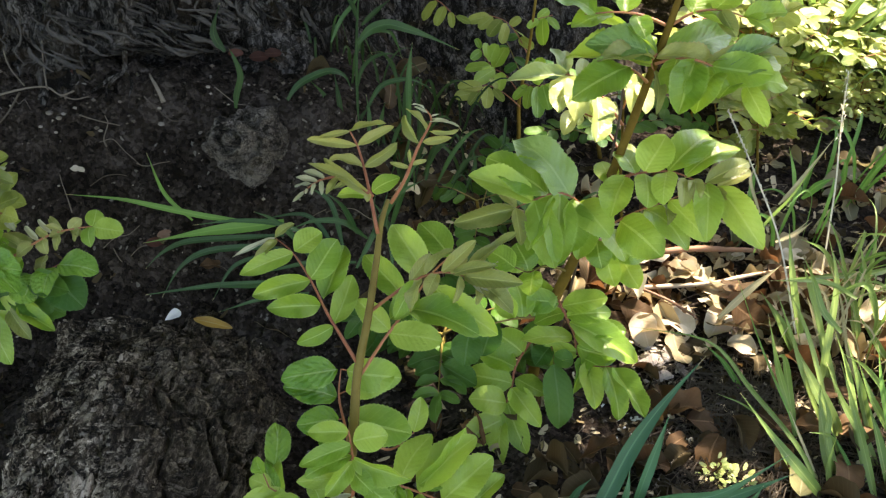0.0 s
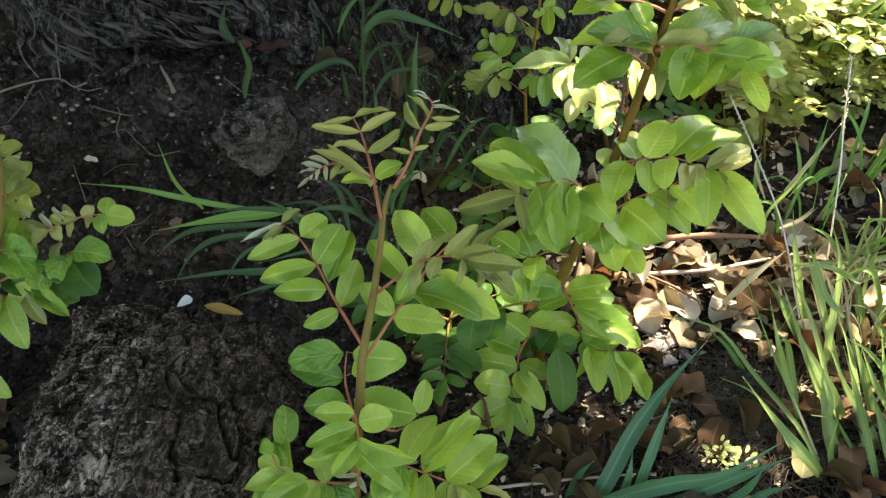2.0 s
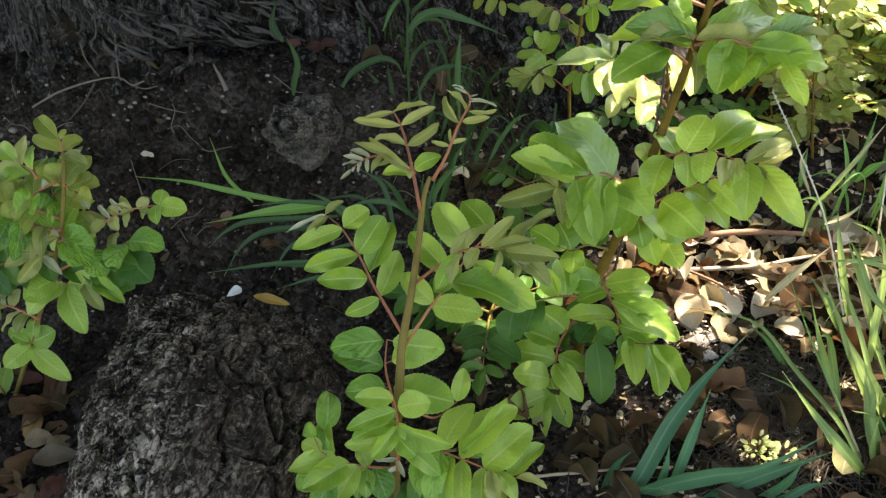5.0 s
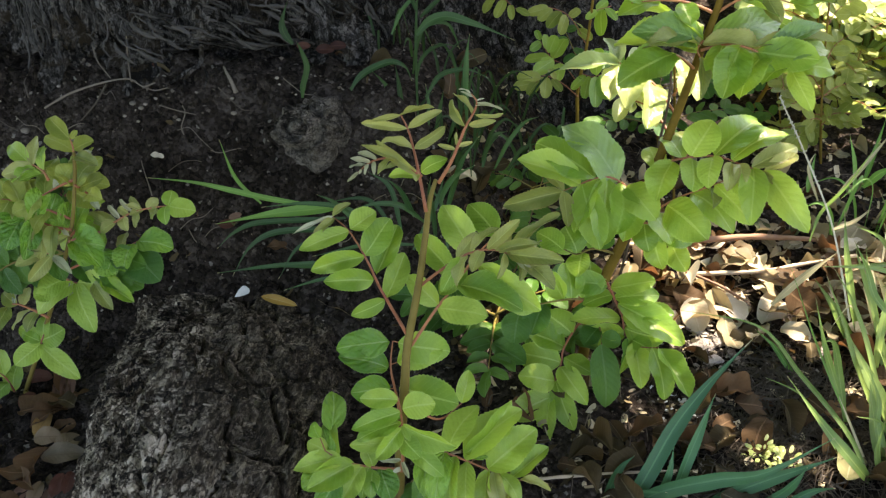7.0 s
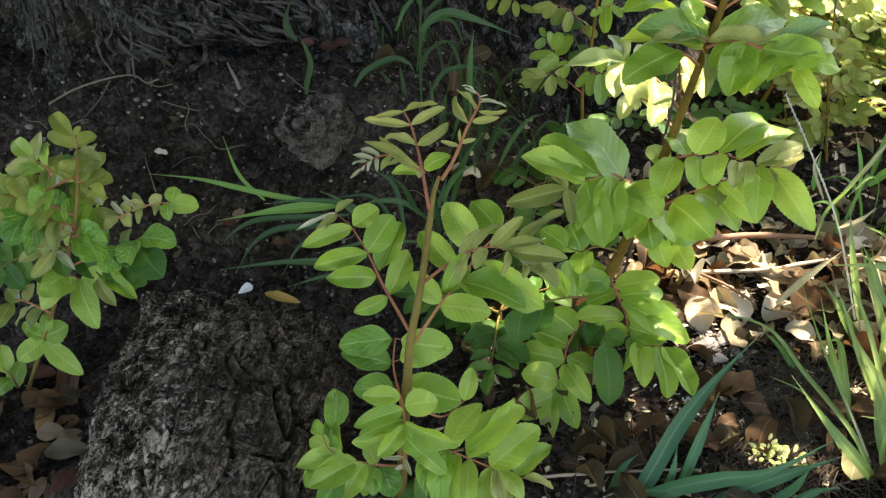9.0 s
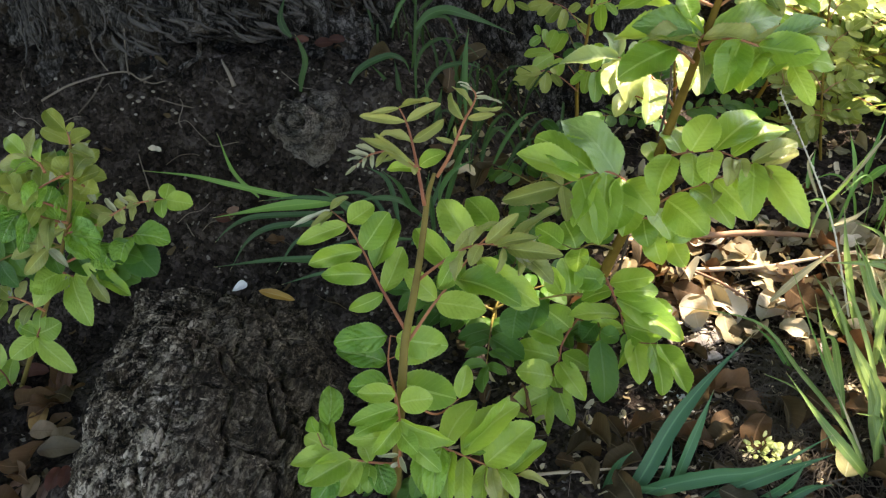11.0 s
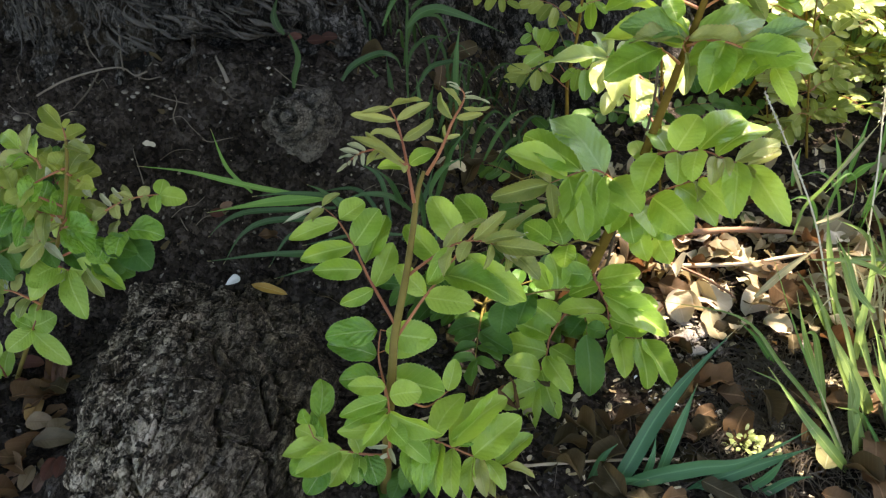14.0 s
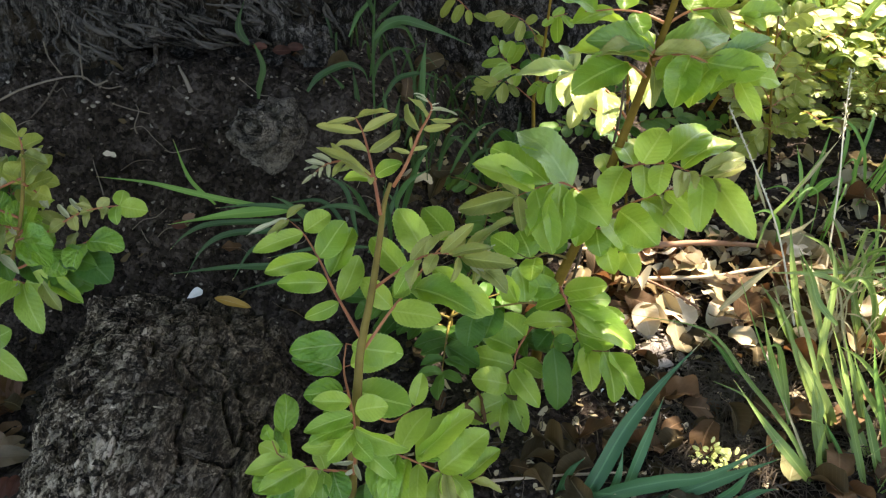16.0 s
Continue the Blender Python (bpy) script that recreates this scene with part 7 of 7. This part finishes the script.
def fibre(r):
    n, w, a = r.uniform(0.015, 0.06), r.uniform(0.0004, 0.0010), r.uniform(0, 6.28)
    c, s = math.cos(a), math.sin(a)
    z0, z1, z2 = r.uniform(0.001, 0.008), r.uniform(0.004, 0.014), r.uniform(0.001, 0.012)
    b = r.uniform(-0.2, 0.2) * n
    vs = []
    for t, z, o in ((-0.5, z0, 0), (0, z1, b), (0.5, z2, 0)):
        for v, h in ((-w, 0), (w, 0), (0, 1.6 * w)):
            vs.append((c * t * n - s * (v + o), s * t * n + c * (v + o), z + h))
    fs = []
    for i in (0, 3):
        for j in range(3):
            k = (j + 1) % 3
            fs.append((i + j, i + k, i + 3 + k, i + 3 + j))
    return vs, fs


def chip(r):
    n, w, h, a = r.uniform(0.004, 0.013), r.uniform(0.0015, 0.005), r.uniform(0.001, 0.003), r.uniform(0, 6.28)
    m = Euler((r.gauss(0, 0.4), r.gauss(0, 0.4), a)).to_matrix()
    vs = [tuple(m @ Vector((x * n / 2 * r.uniform(0.4, 1.1), y * w / 2 * r.uniform(0.2, 1.3), z * h)) + Vector((0, 0, 0.006))) for z in (0, 1) for x, y in ((-1, -1), (1, -1), (1, 1), (-1, 1))]
    return vs, [(3, 2, 1, 0), (4, 5, 6, 7), (0, 1, 5, 4), (1, 2, 6, 5), (2, 3, 7, 6), (3, 0, 4, 7)]


scatter("soil_crumbs", "small grey crumbs and grit on the soil bank", "grit", STONE, 600, lambda r: (r.uniform(-1.0, 0.2), r.uniform(1.0, 1.5)), crumb, 1)
scatter("soil_crumbs", "small crumbs and grit between dead leaves", "grit", STONE, 1800, lambda r: (r.uniform(-0.2, 1.1), r.uniform(0.65, 1.6)), crumb, 2)
scatter("dry_fibres", "thatch of fine dry grass fibres on soil", "litter", FIBRE, 1900, lambda r: (r.gauss(0.60, 0.09), r.gauss(0.99, 0.08)), fibre, 3)
scatter("dry_fibres", "fine dry fibres between the fallen leaves", "litter", FIBRE, 500, lambda r: (r.uniform(0.1, 1.1), r.uniform(0.7, 1.7)), fibre, 4)
scatter("wood_chips", "pale sunlit wood chips on the soil", "litter", CHIP, 130, lambda r: (r.gauss(0.485, 0.035), r.gauss(1.12, 0.04)), chip, 5)
scatter("wood_chips", "tiny pale bits of fallen blossom on the litter", "litter", PETAL, 26, lambda r: (r.gauss(0.44, 0.035), r.gauss(0.97, 0.03)), chip, 25)
scatter("wood_chips", "scattered small pale wood chips", "litter", CHIP, 220, lambda r: (r.uniform(0.15, 1.0), r.uniform(0.75, 1.6)), chip, 6)


def fragment(r):
    """A curled bit of a broken dead leaf."""
    n, w = r.uniform(0.008, 0.028), r.uniform(0.005, 0.016)
    m = Euler((r.gauss(0, 0.5), r.gauss(0, 0.5), r.uniform(0, 6.28))).to_matrix()
    c = r.uniform(-0.3, 0.4)
    vs = []
    for x in (-0.5, 0, 0.5):
        for y in (-0.5, 0, 0.5):
            k = 1 - 0.5 * (abs(x) + abs(y)) * r.random()
            vs.append(tuple(m @ Vector((x * n * k, y * w * k, c * w * (y * y + 0.5 * x * x) * 2)) + Vector((0, 0, 0.005 + 0.004 * r.random()))))
    return vs, [(0, 3, 4, 1), (1, 4, 5, 2), (3, 6, 7, 4), (4, 7, 8, 5)]


def litter_bed(label, mat, count, place, seed):
    """Whole dead leaves lying under the others, too many to tell apart."""
    r = random.Random(seed)
    verts, faces, uvs = [], [], []
    for _ in range(count):
        me = r.choice(LEAF_MESHES[mat])
        x, y = place(r)
        n = r.uniform(0.03, 0.065)
        m = Euler((r.gauss(0, 0.3), r.gauss(0, 0.25), r.uniform(0, 6.28))).to_matrix().to_4x4() @ Matrix.Diagonal((n, n * 0.55, n * 0.7, 1))
        pts = [m @ v.co for v in me.vertices]
        z = height(x, y) - min(p.z for p in pts) - 0.003
        k = len(verts)
        verts += [p + Vector((x, y, z)) for p in pts]
        faces += [tuple(i + k for i in p.vertices) for p in me.polygons]
        co = [None] * len(pts)
        for loop, uv in zip(me.loops, me.uv_layers[0].data):
            co[loop.vertex_index] = (uv.uv[0], uv.uv[1])
        uvs += co
    ob = link("leaf_litter", mesh_of("leaf_litter", verts, faces, uvs), None, DRY[int(mat[3:])])
    return tagged(ob, label, "leaf litter", kind="stuff")


litter_bed("bed of dark brown dead leaves under the plants", "dry1", 80, lambda r: (r.uniform(0.05, 1.0), r.uniform(0.64, 1.25)), 31)
litter_bed("bed of reddish-brown dead leaves under the plants", "dry2", 35, lambda r: (r.uniform(0.05, 1.0), r.uniform(0.64, 1.25)), 32)
litter_bed("dark brown dead leaves in the shade behind the saplings", "dry1", 60, lambda r: (r.uniform(0.0, 0.40), r.uniform(1.2, 1.6)), 35)
litter_bed("reddish-brown dead leaves in the shade behind the saplings", "dry2", 60, lambda r: (r.uniform(0.0, 0.95), r.uniform(1.25, 1.7)), 36)
litter_bed("brown and tan dead leaves under the seedlings", "dry0", 55, lambda r: (r.uniform(0.45, 1.05), r.uniform(1.38, 1.75)), 37)
litter_bed("bed of reddish-brown dead leaves in the sun", "dry2", 60, lambda r: (r.uniform(0.35, 0.85), r.uniform(1.16, 1.38)), 38)
litter_bed("bed of tan dead leaves in the sun", "dry0", 60, lambda r: (r.uniform(0.35, 0.85), r.uniform(1.16, 1.38)), 33)
litter_bed("dark reddish dead leaves beside the root", "dry2", 60, lambda r: (r.uniform(-0.9, -0.47), r.uniform(0.5, 0.95)), 34)
scatter("leaf_fragments", "broken bits of brown dead leaves on soil", "litter", DRY[1], 1300, lambda r: (r.uniform(0.05, 1.15), r.uniform(0.62, 1.75)), fragment, 7)
scatter("leaf_fragments", "broken bits of tan dead leaves on soil", "litter", DRY[0], 700, lambda r: (r.uniform(0.05, 1.15), r.uniform(0.62, 1.75)), fragment, 8)
scatter("leaf_fragments", "few brown leaf bits and bark flakes on the bank", "litter", DRY[1], 45, lambda r: (r.uniform(-0.9, 0.1), r.uniform(0.7, 1.42)), fragment, 9)


# a small pale weed in a spot of sun, and grass seed heads
def weed(x, y, seed):
    r = random.Random(seed)
    z = height(x, y)
    ob = sapling("weed", "tiny pale yellow-green weed in a sun spot", [(x, y, z - 0.004), (x, y, z + 0.012), (x + 0.004, y, z + 0.025)], 0.0015)
    for k in range(34):
        a, h = r.uniform(0, 6.28), r.uniform(0.005, 0.035)
        v = Vector((math.cos(a), math.sin(a), r.uniform(0.1, 0.7))) * r.uniform(0.006, 0.012)
        leaf = link("leaf", RNG.choice(LEAF_MESHES["yellow_small"]), ob)
        leaf.matrix_basis = leaf_matrix(Vector((math.cos(a) * r.uniform(0, 0.02), math.sin(a) * r.uniform(0, 0.02), h)), v, 0.5, (r.uniform(-0.5, 0.5), -0.3, 1))
    return ob


weed(0.535, 0.905, 1)
weed(0.56, 0.885, 2)


def seed_stalk(label, pts, thick, head):
    t = grass_tuft("grass_stalk", label, pts[0])
    base = t.location
    line = spline([Vector(p) - base for p in pts], 40)
    # near-white fluff on the dry stalk stands in for sunlight along it
    link("stalk", tube("stalk", [Vector(p) - base for p in pts], 0.0018, 0.0010, 24, 6), t, FLUFF)
    verts, faces = [], []
    r = random.Random(len(label))
    for i in range(int(40 * head), 40):
        for _ in range(4):
            c = line[i] + Vector((r.uniform(-1, 1), r.uniform(-1, 1), r.uniform(-1, 1))) * thick
            k, s = len(verts), r.uniform(0.0012, 0.0024)
            d = Vector((r.uniform(-1, 1), r.uniform(-1, 1), 1.5)).normalized()
            e = d.cross(Vector((0.3, 1, 0))).normalized()
            verts += [c - d * s * 2, c + e * s * 0.5, c + d * s * 2, c - e * s * 0.5, c + d.cross(e) * s * 0.5]
            faces += [(k, k + 1, k + 4), (k + 1, k + 2, k + 4), (k + 2, k + 3, k + 4), (k + 3, k, k + 4), (k, k + 3, k + 2, k + 1)]
    link("seed_head", mesh_of("seed_head", verts, faces), t, FLUFF)
    return t


seed_stalk("pale dry grass stalk with a thin seed head", [(0.691, 1.140, 0.066), (0.640, 1.200, 0.200), (0.585, 1.240, 0.295), (0.529, 1.280, 0.380)], 0.0012, 0.5)
seed_stalk("tall straw-coloured grass stalk with a fluffy seed head", [(0.805, 1.330, 0.0), (0.775, 1.360, 0.19), (0.753, 1.380, 0.299), (0.733, 1.390, 0.400)], 0.0045, 0.62)


def pebble(x, y, s, mat=PETAL):
    bm = bmesh.new()
    bmesh.ops.create_icosphere(bm, subdivisions=2, radius=s)
    for v in bm.verts:
        v.co = Vector((v.co.x * 1.2, v.co.y, v.co.z * 0.6)) * (1 + 0.18 * noise.noise(v.co / s * 1.3))
    me = bpy.data.meshes.new("pebble")
    bm.to_mesh(me)
    bm.free()
    ob = link("pebble", me, None, mat)
    ob.location = (x, y, height(x, y) + s * 0.35)
    return tagged(ob, "small pale grey stone under the leaves", "stone")


pebble(0.165, 0.80, 0.014)
for x, y, size in ((-0.496, 1.345, 0.0042), (-0.519, 1.326, 0.0042), (-0.548, 1.317, 0.0035), (-0.524, 1.314, 0.003), (-0.355, 1.336, 0.0048), (-0.424, 1.354, 0.0032), (-0.450, 1.317, 0.0034), (-0.516, 1.339, 0.0036),
                   (-0.536, 1.332, 0.005), (-0.732, 1.294, 0.007), (-0.358, 1.349, 0.003), (-0.281, 1.375, 0.0034), (-0.676, 1.348, 0.003)):
    tagged(pebble(x, y, size, CHIP), "small pale clod on the dark bank", "stone", "clods on the bank")


scatter("pale_specks", "sparse pale grit and root bits on the dark bank", "grit", CHIP, 70, lambda r: (r.uniform(-0.95, 0.05), r.uniform(1.08, 1.44)), crumb, 21)


def bark_chip(x, y, length, width, turn, tilt):
    """A flat broken piece of pale dead wood with a ragged edge."""
    r = random.Random(int(x * 1000))
    n = 14
    rim = [(0.5 * length * math.cos(6.283 * i / n) * r.uniform(0.75, 1.1), 0.5 * width * math.sin(6.283 * i / n) * r.uniform(0.6, 1.15)) for i in range(n)]
    verts = []
    for z, k in ((0, 0.9), (0.003, 1.0), (0.0065, 0.93)):
        verts += [(a * k, b * k, z + 0.002 * math.sin(a * 160 + b * 90)) for a, b in rim]
    verts.append((0, 0, 0.008))
    faces = [tuple(range(n - 1, -1, -1))]
    for lv in (0, n):
        faces += [(lv + i, lv + (i + 1) % n, lv + n + (i + 1) % n, lv + n + i) for i in range(n)]
    faces += [(2 * n + i, 2 * n + (i + 1) % n, 3 * n) for i in range(n)]
    ob = link("wood_chip", mesh_of("wood_chip", verts, faces, None, False), None, PALE_WOOD)
    ob.matrix_basis = pose(x, y, height(x, y) + 0.004, tilt, 0, turn)
    return tagged(ob, "pale ragged chip of dead wood in the sun", "wood chip", "wood chips")


for x, y, n, w, a, tilt in ((0.470, 1.115, 0.055, 0.030, 20, 8), (0.500, 1.135, 0.045, 0.024, 70, -6), (0.462, 1.150, 0.05, 0.018, -30, 4),
                            (0.520, 1.105, 0.035, 0.02, 130, 10), (0.485, 1.090, 0.04, 0.02, 5, -10), (0.535, 1.150, 0.03, 0.016, 45, 5), (0.66, 1.125, 0.04, 0.02, 100, 6)):
    bark_chip(x, y, n, w, a, tilt)


# thin rootlets and twigs lying about the bank
for k in range(34):
    r = random.Random(100 + k)
    x, y, a = r.uniform(-0.85, 0.0), r.uniform(1.14, 1.40), r.uniform(-0.6, 0.6) + (1.5 if k % 4 == 0 else 0)
    n = r.uniform(0.02, 0.075)
    pts = []
    for s in (-0.5, -0.15, 0.2, 0.5):
        px, py = x + math.cos(a) * n * s + r.uniform(-0.004, 0.004), y + math.sin(a) * n * s * 0.7 + r.uniform(-0.004, 0.004)
        pts.append((px, py, height(px, py) + 0.003 + 0.004 * r.random()))
    stick("thin dry rootlet lying on the dark bank", pts, r.uniform(0.0006, 0.0014), 0.0005, r.choice((ROOTLET, ROOTLET, FIBRE)))
